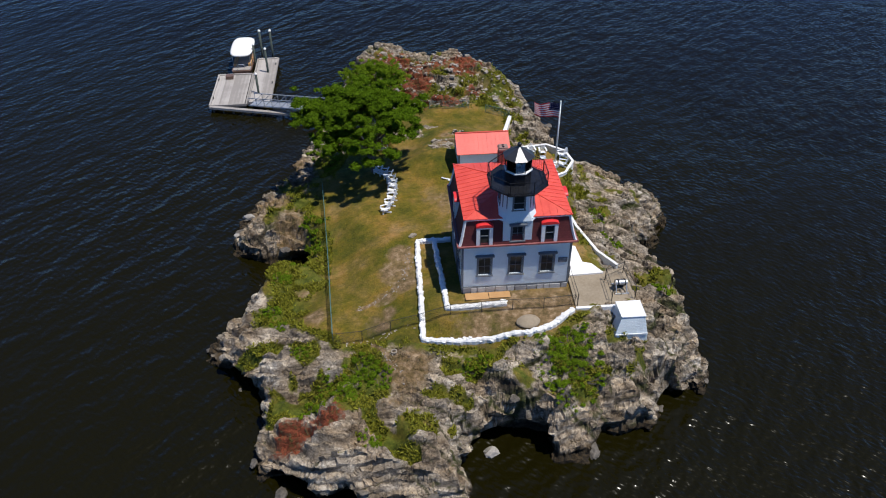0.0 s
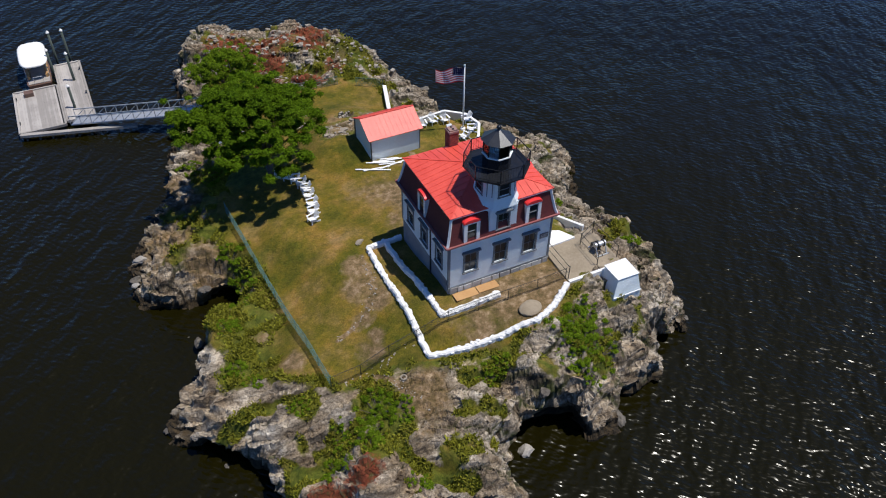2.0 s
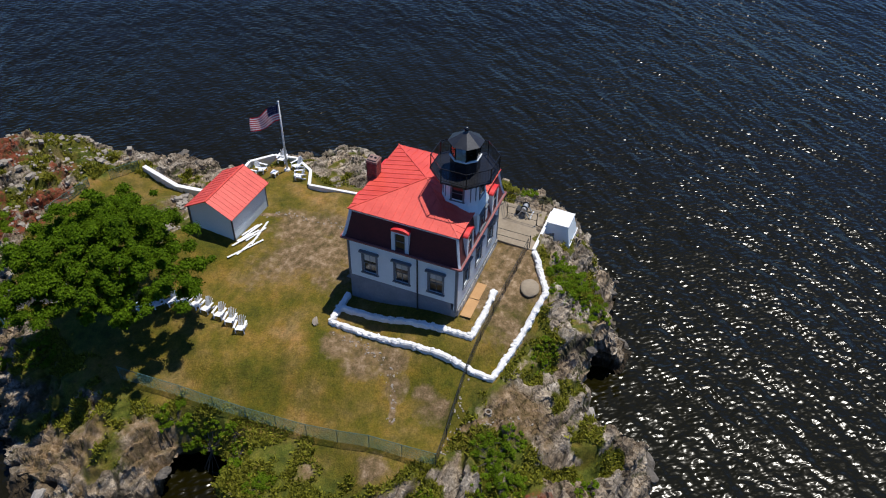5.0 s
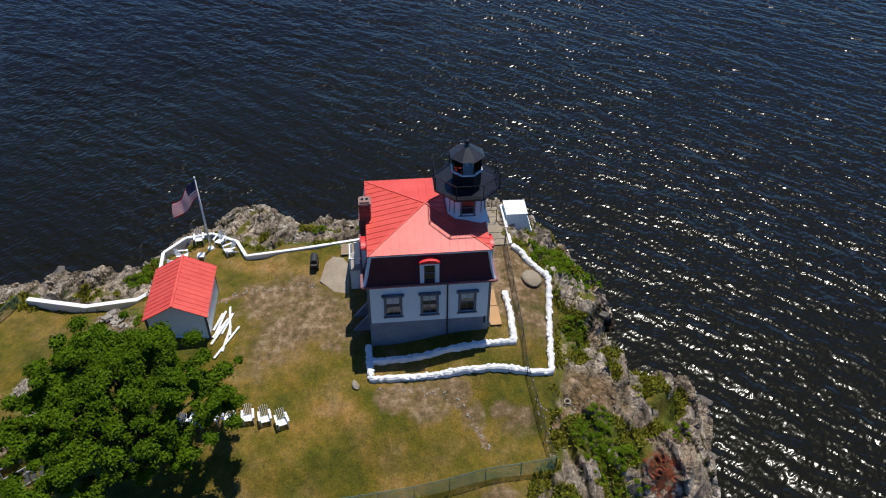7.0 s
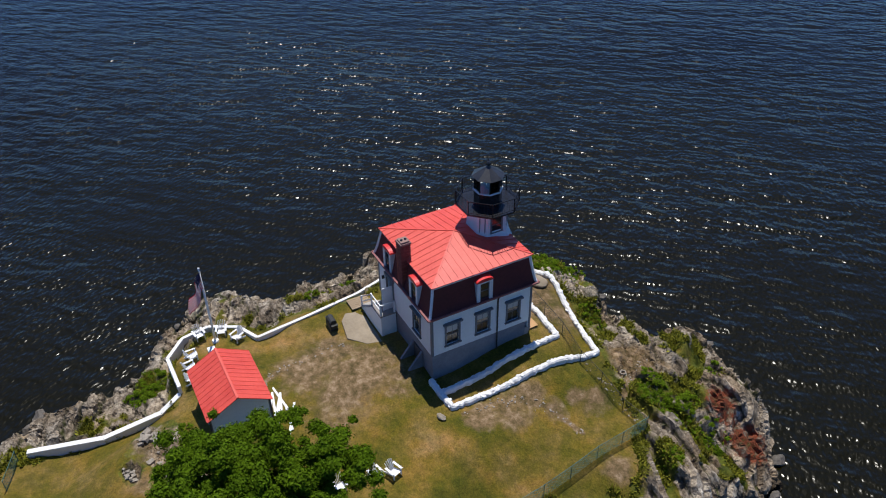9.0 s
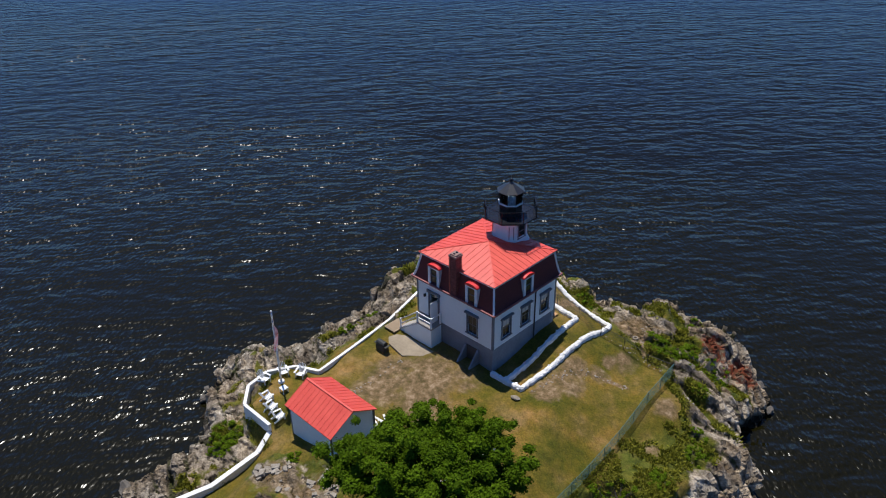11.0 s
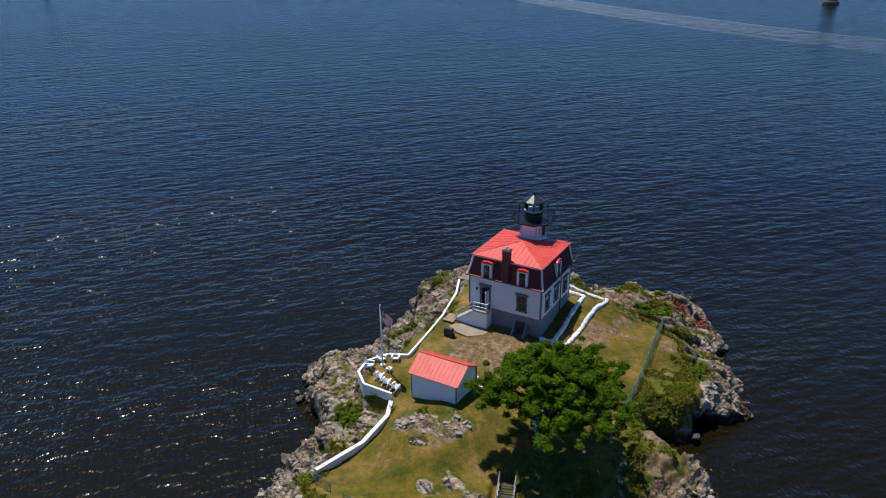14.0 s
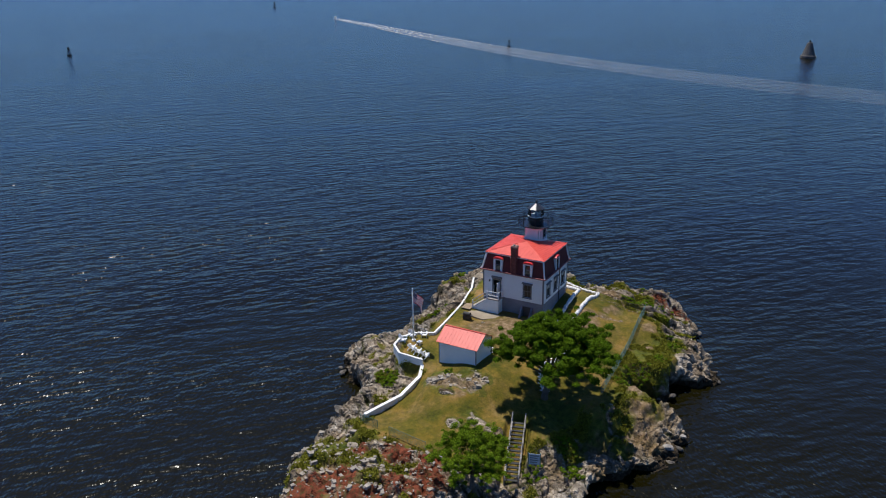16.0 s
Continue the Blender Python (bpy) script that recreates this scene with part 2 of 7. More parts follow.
def terrain_mat():
    """Rock, turf, bare earth and red sorrel, told apart by the sheet's own cover masks."""
    m = bpy.data.materials.new("island_ground")
    m.use_nodes = True
    n, l = m.node_tree.nodes, m.node_tree.links
    b = n["Principled BSDF"]
    b.inputs["Roughness"].default_value = 0.92
    b.inputs["Specular IOR Level"].default_value = 0.25
    geo = n.new("ShaderNodeNewGeometry")
    att = n.new("ShaderNodeAttribute")
    att.attribute_name = "cover"
    sep = n.new("ShaderNodeSeparateColor")
    l.new(att.outputs["Color"], sep.inputs[0])

    def noise_tex(scale, detail=6, rough=0.6, stretch=None):
        t = n.new("ShaderNodeTexNoise")
        t.inputs["Scale"].default_value, t.inputs["Detail"].default_value, t.inputs["Roughness"].default_value = scale, detail, rough
        if stretch:
            mp = n.new("ShaderNodeMapping")
            mp.inputs["Scale"].default_value = stretch
            mp.inputs["Rotation"].default_value = (0.35, 0.3, 0.55)
            l.new(geo.outputs["Position"], mp.inputs["Vector"])
            l.new(mp.outputs[0], t.inputs["Vector"])
        else:
            l.new(geo.outputs["Position"], t.inputs["Vector"])
        return t.outputs["Fac"]

    def ramp(fac, stops):
        r = n.new("ShaderNodeValToRGB")
        e = r.color_ramp.elements
        while len(e) < len(stops):
            e.new(0.5)
        for k, (p, c) in enumerate(stops):
            e[k].position, e[k].color = p, (*c, 1)
        l.new(fac, r.inputs[0])
        return r.outputs[0]

    def mix(fac, a, c, kind="MIX"):
        x = n.new("ShaderNodeMix")
        x.data_type, x.blend_type = "RGBA", kind
        if isinstance(fac, float):
            x.inputs[0].default_value = fac
        else:
            l.new(fac, x.inputs[0])
        l.new(a, x.inputs[6])
        l.new(c, x.inputs[7])
        return x.outputs[2]

    def edge(mask, noise_fac, lo, hi):
        """A ragged border: mask plus noise, cut between lo and hi."""
        a = n.new("ShaderNodeMath")
        a.operation = "MULTIPLY_ADD"
        l.new(noise_fac, a.inputs[0])
        a.inputs[1].default_value = 0.9
        l.new(mask, a.inputs[2])
        r = n.new("ShaderNodeMapRange")
        r.inputs[1].default_value, r.inputs[2].default_value = lo, hi
        l.new(a.outputs[0], r.inputs[0])
        return r.outputs[0]

    def bedded(stretch):
        """Places turned so that x runs along the beds, then stretched."""
        r = n.new("ShaderNodeMapping")
        r.inputs["Rotation"].default_value = (0.3, 0.0, 0.4)
        l.new(geo.outputs["Position"], r.inputs["Vector"])
        q = n.new("ShaderNodeMapping")
        q.inputs["Scale"].default_value = stretch
        l.new(r.outputs[0], q.inputs["Vector"])
        return q.outputs[0]

    bed = n.new("ShaderNodeTexNoise")
    bed.inputs["Scale"].default_value, bed.inputs["Detail"].default_value, bed.inputs["Roughness"].default_value = 1.0, 9, 0.7
    l.new(bedded((0.45, 1.0, 1.3)), bed.inputs["Vector"])
    strata = bed.outputs["Fac"]
    rock = ramp(strata, ((0.32, (0.07, 0.06, 0.05)), (0.43, (0.185, 0.16, 0.13)), (0.52, (0.30, 0.265, 0.22)), (0.63, (0.54, 0.49, 0.415))))
    tint = ramp(noise_tex(0.35, 5), ((0.36, (0.80, 0.68, 0.54)), (0.52, (0.98, 0.92, 0.84)), (0.64, (1.1, 1.09, 1.07))))
    rock = mix(1.0, rock, tint, "MULTIPLY")
    crack = ramp(noise_tex(2.6, 8, 0.75), ((0.36, (0.4, 0.36, 0.32)), (0.47, (1, 1, 1))))
    rock = mix(0.7, rock, crack, "MULTIPLY")
    pits = ramp(noise_tex(6.5, 7, 0.72), ((0.36, (0.42, 0.38, 0.33)), (0.47, (0.92, 0.91, 0.9)), (0.62, (1.3, 1.28, 1.22))))
    rock = mix(0.85, rock, pits, "MULTIPLY")
    vor = n.new("ShaderNodeTexVoronoi")
    vor.feature = "DISTANCE_TO_EDGE"
    vor.inputs["Scale"].default_value = 1.0
    warp = n.new("ShaderNodeVectorMath")
    warp.operation = "MULTIPLY_ADD"
    wob = n.new("ShaderNodeTexNoise")
    wob.inputs["Scale"].default_value = 1.4
    l.new(geo.outputs["Position"], wob.inputs["Vector"])
    l.new(wob.outputs["Color"], warp.inputs[0])
    warp.inputs[1].default_value = (0.7, 0.7, 0.7)
    l.new(bedded((0.4, 0.95, 0.9)), warp.inputs[2])
    l.new(warp.outputs[0], vor.inputs["Vector"])
    split = ramp(vor.outputs["Distance"], ((0.0, (0.16, 0.14, 0.12)), (0.045, (1, 1, 1))))
    rock = mix(0.4, rock, split, "MULTIPLY")
    moss = ramp(noise_tex(2.0, 6), ((0.4, (0.075, 0.06, 0.026)), (0.6, (0.16, 0.125, 0.06))))
    high = n.new("ShaderNodeMapRange")
    high.inputs[1].default_value, high.inputs[2].default_value, high.inputs[4].default_value = SEA + 1.5, SEA + 4.5, 0.38
    zz = n.new("ShaderNodeSeparateXYZ")
    l.new(geo.outputs["Position"], zz.inputs[0])
    l.new(zz.outputs["Z"], high.inputs[0])
    rock = mix(edge(high.outputs[0], noise_tex(0.7, 7, 0.68), 0.88, 1.2), rock, moss)
    # joints coloured dark for the shade in crevices, with some moss
    jt = n.new("ShaderNodeAttribute")
    jt.attribute_name = "joint"
    crevice_dark = ramp(noise_tex(0.6, 5), ((0.4, (0.035, 0.028, 0.02)), (0.6, (0.05, 0.055, 0.015))))
    rock = mix(edge(jt.outputs["Fac"], noise_tex(3.0, 5), 0.7, 1.35), rock, crevice_dark)
    # weed and wet band of the tide line
    sepz = n.new("ShaderNodeSeparateXYZ")
    l.new(geo.outputs["Position"], sepz.inputs[0])
    tide = n.new("ShaderNodeMapRange")
    tide.inputs[1].default_value, tide.inputs[2].default_value = SEA + 1.5, SEA + 0.35
    l.new(sepz.outputs["Z"], tide.inputs[0])
    tide_n = edge(tide.outputs[0], noise_tex(1.5), 0.75, 1.15)
    weed = ramp(noise_tex(3.0), ((0.4, (0.018, 0.014, 0.009)), (0.6, (0.055, 0.038, 0.02))))
    rock = mix(tide_n, rock, weed)
    lawn = ramp(noise_tex(0.28, 6, 0.62), ((0.36, (0.078, 0.080, 0.005)), (0.46, (0.130, 0.107, 0.010)), (0.56, (0.195, 0.135, 0.027)), (0.68, (0.29, 0.188, 0.074))))
    fresh = ramp(noise_tex(1.3, 6, 0.7), ((0.34, (0.042, 0.056, 0.006)), (0.5, (0.088, 0.105, 0.011)), (0.66, (0.15, 0.15, 0.026))))
    lawn = mix(edge(att.outputs["Alpha"], noise_tex(0.8, 6, 0.65), 0.8, 1.15), lawn, fresh)
    blade = ramp(noise_tex(9.0, 6, 0.7), ((0.3, (0.55, 0.55, 0.5)), (0.7, (1.25, 1.25, 1.2))))
    lawn = mix(0.9, lawn, blade, "MULTIPLY")
    worn = ramp(noise_tex(0.42, 5, 0.6), ((0.36, (0.62, 0.70, 0.55)), (0.5, (0.94, 0.94, 0.92)), (0.63, (1.12, 1.0, 0.95))))
    lawn = mix(1.0, lawn, worn, "MULTIPLY")
    clump = ramp(noise_tex(2.4, 7, 0.75), ((0.34, (0.62, 0.66, 0.6)), (0.5, (1.0, 1.0, 1.0)), (0.68, (1.35, 1.25, 1.15))))
    lawn = mix(0.8, lawn, clump, "MULTIPLY")
    earth = ramp(noise_tex(1.6, 7, 0.7), ((0.36, (0.075, 0.056, 0.02)), (0.45, (0.135, 0.092, 0.04)), (0.54, (0.20, 0.132, 0.068)), (0.68, (0.37, 0.27, 0.17))))
    red = ramp(noise_tex(2.2, 6, 0.7), ((0.36, (0.06, 0.055, 0.014)), (0.46, (0.11, 0.038, 0.016)), (0.54, (0.17, 0.044, 0.02)), (0.66, (0.23, 0.06, 0.028))))
    col = mix(edge(sep.outputs[0], noise_tex(0.9, 6, 0.65), 0.85, 1.02), rock, lawn)
    col = mix(edge(sep.outputs[1], noise_tex(0.7, 6, 0.7), 0.85, 1.1), col, earth)
    col = mix(edge(sep.outputs[2], noise_tex(1.1, 7, 0.7), 0.85, 1.0), col, red)
    l.new(col, b.inputs["Base Color"])
    bp = n.new("ShaderNodeBump")
    bp.inputs["Strength"].default_value, bp.inputs["Distance"].default_value = 0.9, 0.16
    l.new(strata, bp.inputs["Height"])
    cut = n.new("ShaderNodeBump")
    cut.inputs["Strength"].default_value, cut.inputs["Distance"].default_value = 0.8, 0.05
    l.new(split, cut.inputs["Height"])
    bare = n.new("ShaderNodeMapRange")
    bare.inputs[1].default_value, bare.inputs[2].default_value, bare.inputs[3].default_value, bare.inputs[4].default_value = 0.3, 0.55, 0.7, 0.0
    l.new(sep.outputs[0], bare.inputs[0])
    l.new(bare.outputs[0], cut.inputs["Strength"])
    l.new(bare.outputs[0], bp.inputs["Strength"])
    l.new(bp.outputs[0], cut.inputs["Normal"])
    bp2 = n.new("ShaderNodeBump")
    bp2.inputs["Strength"].default_value, bp2.inputs["Distance"].default_value = 0.9, 0.10
    l.new(noise_tex(6.0, 8, 0.7), bp2.inputs["Height"])
    l.new(cut.outputs[0], bp2.inputs["Normal"])
    l.new(bp2.outputs[0], b.inputs["Normal"])
    return m


GROUND = terrain_mat()


# ---- mesh helpers ----
def box(bm, x0, x1, y0, y1, z0, z1, m=None):
    v = [bm.verts.new(p) for p in ((x0, y0, z0), (x1, y0, z0), (x1, y1, z0), (x0, y1, z0), (x0, y0, z1), (x1, y0, z1), (x1, y1, z1), (x0, y1, z1))]
    for f in ((3, 2, 1, 0), (4, 5, 6, 7), (0, 1, 5, 4), (1, 2, 6, 5), (2, 3, 7, 6), (3, 0, 4, 7)):
        bm.faces.new([v[i] for i in f])
    if m is not None:
        bmesh.ops.transform(bm, matrix=m, verts=v)
    return v


def loft(bm, rings, cap=True):
    """Skin through rings of equal count."""
    vs = [[bm.verts.new(p) for p in r] for r in rings]
    k = len(vs[0])
    for a, b in zip(vs, vs[1:]):
        for i in range(k):
            bm.faces.new((a[i], a[(i + 1) % k], b[(i + 1) % k], b[i]))
    if cap:
        bm.faces.new(vs[0][::-1])
        bm.faces.new(vs[-1])
    return vs


def ring(cx, cy, z, r, k=8, turn=0.0, sy=1.0):
    return [(cx + r * math.cos(turn + 2 * math.pi * i / k), cy + r * sy * math.sin(turn + 2 * math.pi * i / k), z) for i in range(k)]


def bar(bm, a, b, w, h=None, up=(0, 0, 1)):
    """A square bar from a to b."""
    h = w if h is None else h
    a, b = Vector(a), Vector(b)
    d = (b - a).normalized()
    u = Vector(up)
    if abs(d.dot(u)) > 0.98:
        u = Vector((0, 1, 0))
    s = d.cross(u).normalized()
    u = s.cross(d).normalized()
    q = [s * (i * w / 2) + u * (j * h / 2) for i, j in ((-1, -1), (1, -1), (1, 1), (-1, 1))]
    loft(bm, [[a + o for o in q], [b + o for o in q]])


def tube(bm, pts, radii, k=7):
    """A round limb through points."""
    rings = []
    pts = [Vector(p) for p in pts]
    for i, p in enumerate(pts):
        d = (pts[min(i + 1, len(pts) - 1)] - pts[max(i - 1, 0)]).normalized()
        s = d.cross(Vector((0.3, 0.9, 0.2))).normalized()
        u = s.cross(d)
        r = radii[i] if not isinstance(radii, (int, float)) else radii
        rings.append([p + (s * math.cos(2 * math.pi * j / k) + u * math.sin(2 * math.pi * j / k)) * r for j in range(k)])
    loft(bm, rings)


def thing(name, base, label, category, group="", kind=""):
    e = new(name)
    e.empty_display_size = 0.2
    e.location = base
    e["base"] = list(base)
    return tagged(e, label, category, group, kind)


def origin_of(ob):
    p = Vector((0, 0, 0))
    while ob is not None:
        p += ob.location
        ob = ob.parent
    return p


def finish(bm, name, material, smooth=False):
    bmesh.ops.recalc_face_normals(bm, faces=bm.faces)
    me = bpy.data.meshes.new(name)
    bm.to_mesh(me)
    bm.free()
    me.materials.append(material)
    if smooth:
        for p in me.polygons:
            p.use_smooth = True
    return me


def part(name, bm, material, parent, label="", smooth=False, bevel=0.0):
    """One mesh under a thing or a part; the bmesh is in world places."""
    if bevel:
        bmesh.ops.bevel(bm, geom=bm.edges[:], offset=bevel, segments=1, affect="EDGES", clamp_overlap=True)
    bmesh.ops.translate(bm, vec=-origin_of(parent), verts=bm.verts)
    ob = new(name, finish(bm, name, material, smooth))
    ob.parent = parent
    return tagged(ob, label)


def solo(name, bm, material, base, label, category, group="", kind="", smooth=False, bevel=0.0):
    """A thing that is one mesh."""
    if bevel:
        bmesh.ops.bevel(bm, geom=bm.edges[:], offset=bevel, segments=1, affect="EDGES", clamp_overlap=True)
    bmesh.ops.translate(bm, vec=-Vector(base), verts=bm.verts)
    ob = new(name, finish(bm, name, material, smooth))
    ob.location = base
    return tagged(ob, label, category, group, kind)


def piece(name, me, parent, m):
    """A piece on shared mesh data, placed in the world by m."""
    ob = new(name, me)
    ob.parent = parent
    ob.matrix_basis = Matrix.Translation(-origin_of(parent)) @ m
    return ob


# ---- ground form ----
SHORE_WEST = [(-26.2, -1.5), (-25, -4.8), (-22.5, -7), (-20.8, -8.5), (-21, -12.5), (-20.8, -16.2), (-17.5, -18.3), (-14.5, -19), (-10, -20), (-6, -19.8), (-4.8, -17), (-3.2, -14.3), (-0.5, -14.5), (1, -16.3), (3.7, -16.3), (5, -14.5), (7.5, -13.8), (9.8, -14.3), (11.3, -11), (15, -10.9), (15.9, -8.6), (15.6, -4), (15.0, 1.2), (14.6, 5.5), (14.4, 8.6), (17.6, 9.8)]
SHORE_EAST = [(19, 12.4), (18.9, 16), (17.3, 18.5), (14.5, 20.5), (12, 22), (10.4, 26), (9.6, 33), (7.6, 40.5), (5.2, 46), (3, 49), (0, 50.5), (-4, 52.5), (-9, 55), (-12.5, 54), (-14, 50), (-15, 45), (-17.5, 37), (-20, 30), (-22, 24), (-24.8, 18.5), (-25.8, 12), (-23.9, 9.6), (-20.6, 9.9), (-18.0, 8.9), (-18.2, 6.2), (-21.9, 5.9), (-22.2, 3.3), (-23.5, 1.2)]
TURF = [(-20.5, 0.5), (-21, 5), (-17, 8), (-18, 13), (-17, 20), (-14, 26), (-12.5, 31), (-9, 32.5), (-5, 34), (0.5, 33.8), (3.5, 34.5), (5.5, 32), (4, 24), (3.8, 21), (8, 20), (9.2, 15), (8.3, 12), (7, 5), (7.5, 0), (8, -3), (6, -7), (3, -9.5), (-3, -10.4), (-8, -9.0), (-14, -7.7), (-17.5, -5)]
LEVELS_FRONT = [(0, -5, 2.12), (-3, -4.9, 2.1), (3, -5, 2.15), (-5, -5.5, 1.9), (-7.7, -8.5, 0.8), (0.3, -8.8, 2.1), (4.3, -7.4, 2.3), (-15.5, -6.6, -0.2), (-18, -12.8, -1.9), (-13.4, -14.4, -0.1), (-19.8, -14.5, -3.0), (-11.3, -15.2, -1.0), (-10.4, -17, -1.4), (-3.9, -12.8, -0.4), (-6.2, -10.8, 0.5), (-2.4, -12.2, 1.0), (1.3, -13.8, -0.2), (-5, -16, -1.8), (2.4, -10.7, 1.6), (-20.7, -5.2, -1.0), (-24.8, -2, -3.0), (-8.8, -16, 0.0), (8.2, -9.9, 1.55), (6.9, -8.6, 1.8), (5.6, -8.0, 2.3), (6.9, -7.9, 2.35), (8.3, -7.7, 2.3), (9.9, -8.6, 1.2)]
LEVELS_EAST = [(6.6, 4, 1.35), (6.2, 9, 1.05), (7.1, 0.3, 1.9), (6.7, 2.4, 1.6), (7.5, -5, 2.25), (8.5, -8.5, 1.5), (14, -10.5, -2.8), (5.7, -13.7, -2.0), (6, -11.6, -0.4), (9.5, -11.7, -0.4), (11, -9.8, 0.8), (7, -10.6, 0.5), (3.4, -15.4, -2.7), (11, -3, 1.2), (12.5, 4, -0.8), (17, 10, -2.5), (10.8, 18.5, -1.4), (10, 22.2, -2.5), (7.6, 20.9, -1.2), (7.6, 16, 0.98), (5.8, 16.5, 0.95), (8.6, 17.4, 0.98), (8.3, 15.2, 0.98), (6.6, 19.2, 0.95), (10.6, 16.2, -0.8), (9.9, 13.8, -0.5), (10.2, 19.6, -1.3), (7.6, 21.2, -1.2), (5, 24, -1.4), (4.5, 29, -1.7), (6.6, 34.5, -2.0), (14, 14, -1.6), (15.5, 18.4, -2.8)]
LEVELS_WEST = [(-7.5, 4, 1.0), (-14.7, -5, -0.1), (-10.2, 9.5, 0.5), (-9.4, 13, 0.4), (-18.6, 2.8, -1.2), (-20, -1.5, -1.3), (-20, 8.7, -0.8), (-18.6, 6.6, -1.3), (-22.3, 10.5, -2.3), (-20, 12.4, -0.6), (-23.8, 15.2, -2.9), (-15, 16, -0.7), (-2.6, 18.5, 1.3), (2.5, 15.5, 1.0), (-0.6, 22.3, 0.6), (-10.2, 24.5, -1.0), (3, 35.7, -0.7), (2.5, 46, -0.3), (-11, 50, -1.0), (-7, 47.5, -1.6), (-1.6, 41, 0.1), (-2.4, 36, -1.1), (0, 6, 1.3), (-15.5, 33, -2.6), (-13.5, 43, -1.8), (-19.5, 24, -3.3), (-22.6, 20, -3.7), (-17.2, 31, -3.5), (-15.2, 38, -3.3)]
HEIGHTS = LEVELS_FRONT + LEVELS_EAST + LEVELS_WEST


def inside_distance(px, py, poly):
    """Distance to the border of poly, positive inside."""
    best = np.full(px.shape, 1e9)
    ins = np.zeros(px.shape, bool)
    for (ax, ay), (bx, by) in zip(poly, poly[1:] + poly[:1]):
        dx, dy = bx - ax, by - ay
        u = np.clip(((px - ax) * dx + (py - ay) * dy) / (dx * dx + dy * dy), 0, 1)
        best = np.minimum(best, np.hypot(px - ax - u * dx, py - ay - u * dy))
        if ay != by:
            ins ^= ((ay > py) != (by > py)) & (px < dx * (py - ay) / (by - ay) + ax)
    return np.where(ins, best, -best)


def hash2(i, j, s):
    h = np.sin(i * 127.1 + j * 311.7 + s * 74.7) * 43758.5453
    return h - np.floor(h)


def vnoise(x, y, s=0):
    i, j = np.floor(x), np.floor(y)
    u, v = x - i, y - j
    u, v = u * u * (3 - 2 * u), v * v * (3 - 2 * v)
    return (hash2(i, j, s) * (1 - u) + hash2(i + 1, j, s) * u) * (1 - v) + (hash2(i, j + 1, s) * (1 - u) + hash2(i + 1, j + 1, s) * u) * v


def fbm(x, y, s=0, octaves=4):
    t, a = 0, 0.5
    for k in range(octaves):
        t = t + a * vnoise(x * 2 ** k + 3.1 * k, y * 2 ** k + 1.7 * k, s + k)
        a /= 2
    return t


def vnoise3(x, y, z, s=0):
    k = np.floor(z)
    w = z - k
    w = w * w * (3 - 2 * w)
    lo, hi = hash2(k, 7.3, s) * 91.7, hash2(k + 1, 7.3, s) * 91.7
    return vnoise(x + lo, y + 0.37 * lo, s) * (1 - w) + vnoise(x + hi, y + 0.37 * hi, s) * w


def blocks(x, y, s):
    """Fractured rock: each cell has its own height and tilt; cracks lie between."""
    i0, j0 = np.floor(x), np.floor(y)
    f1, f2 = np.full(x.shape, 9.0), np.full(x.shape, 9.0)
    out, px_, py_ = np.zeros(x.shape), np.zeros(x.shape), np.zeros(x.shape)
    for a in (-1, 0, 1):
        for b in (-1, 0, 1):
            i, j = i0 + a, j0 + b
            cx, cy = i + hash2(i, j, s), j + hash2(i, j, s + 1)
            d = np.hypot(x - cx, y - cy)
            val = hash2(i, j, s + 2) - 0.5 + (x - cx) * (hash2(i, j, s + 3) - 0.35) * 1.1 + (y - cy) * (hash2(i, j, s + 4) - 0.5) * 0.9
            near = d < f1
            px_, py_ = np.where(near, cx, px_), np.where(near, cy, py_)
            f2 = np.where(near, f1, np.minimum(f2, d))
            out = np.where(near, val, out)
            f1 = np.where(near, d, f1)
    return out, f2 - f1, px_, py_


def smooth01(x):
    x = np.clip(x, 0, 1)
    return x * x * (3 - 2 * x)


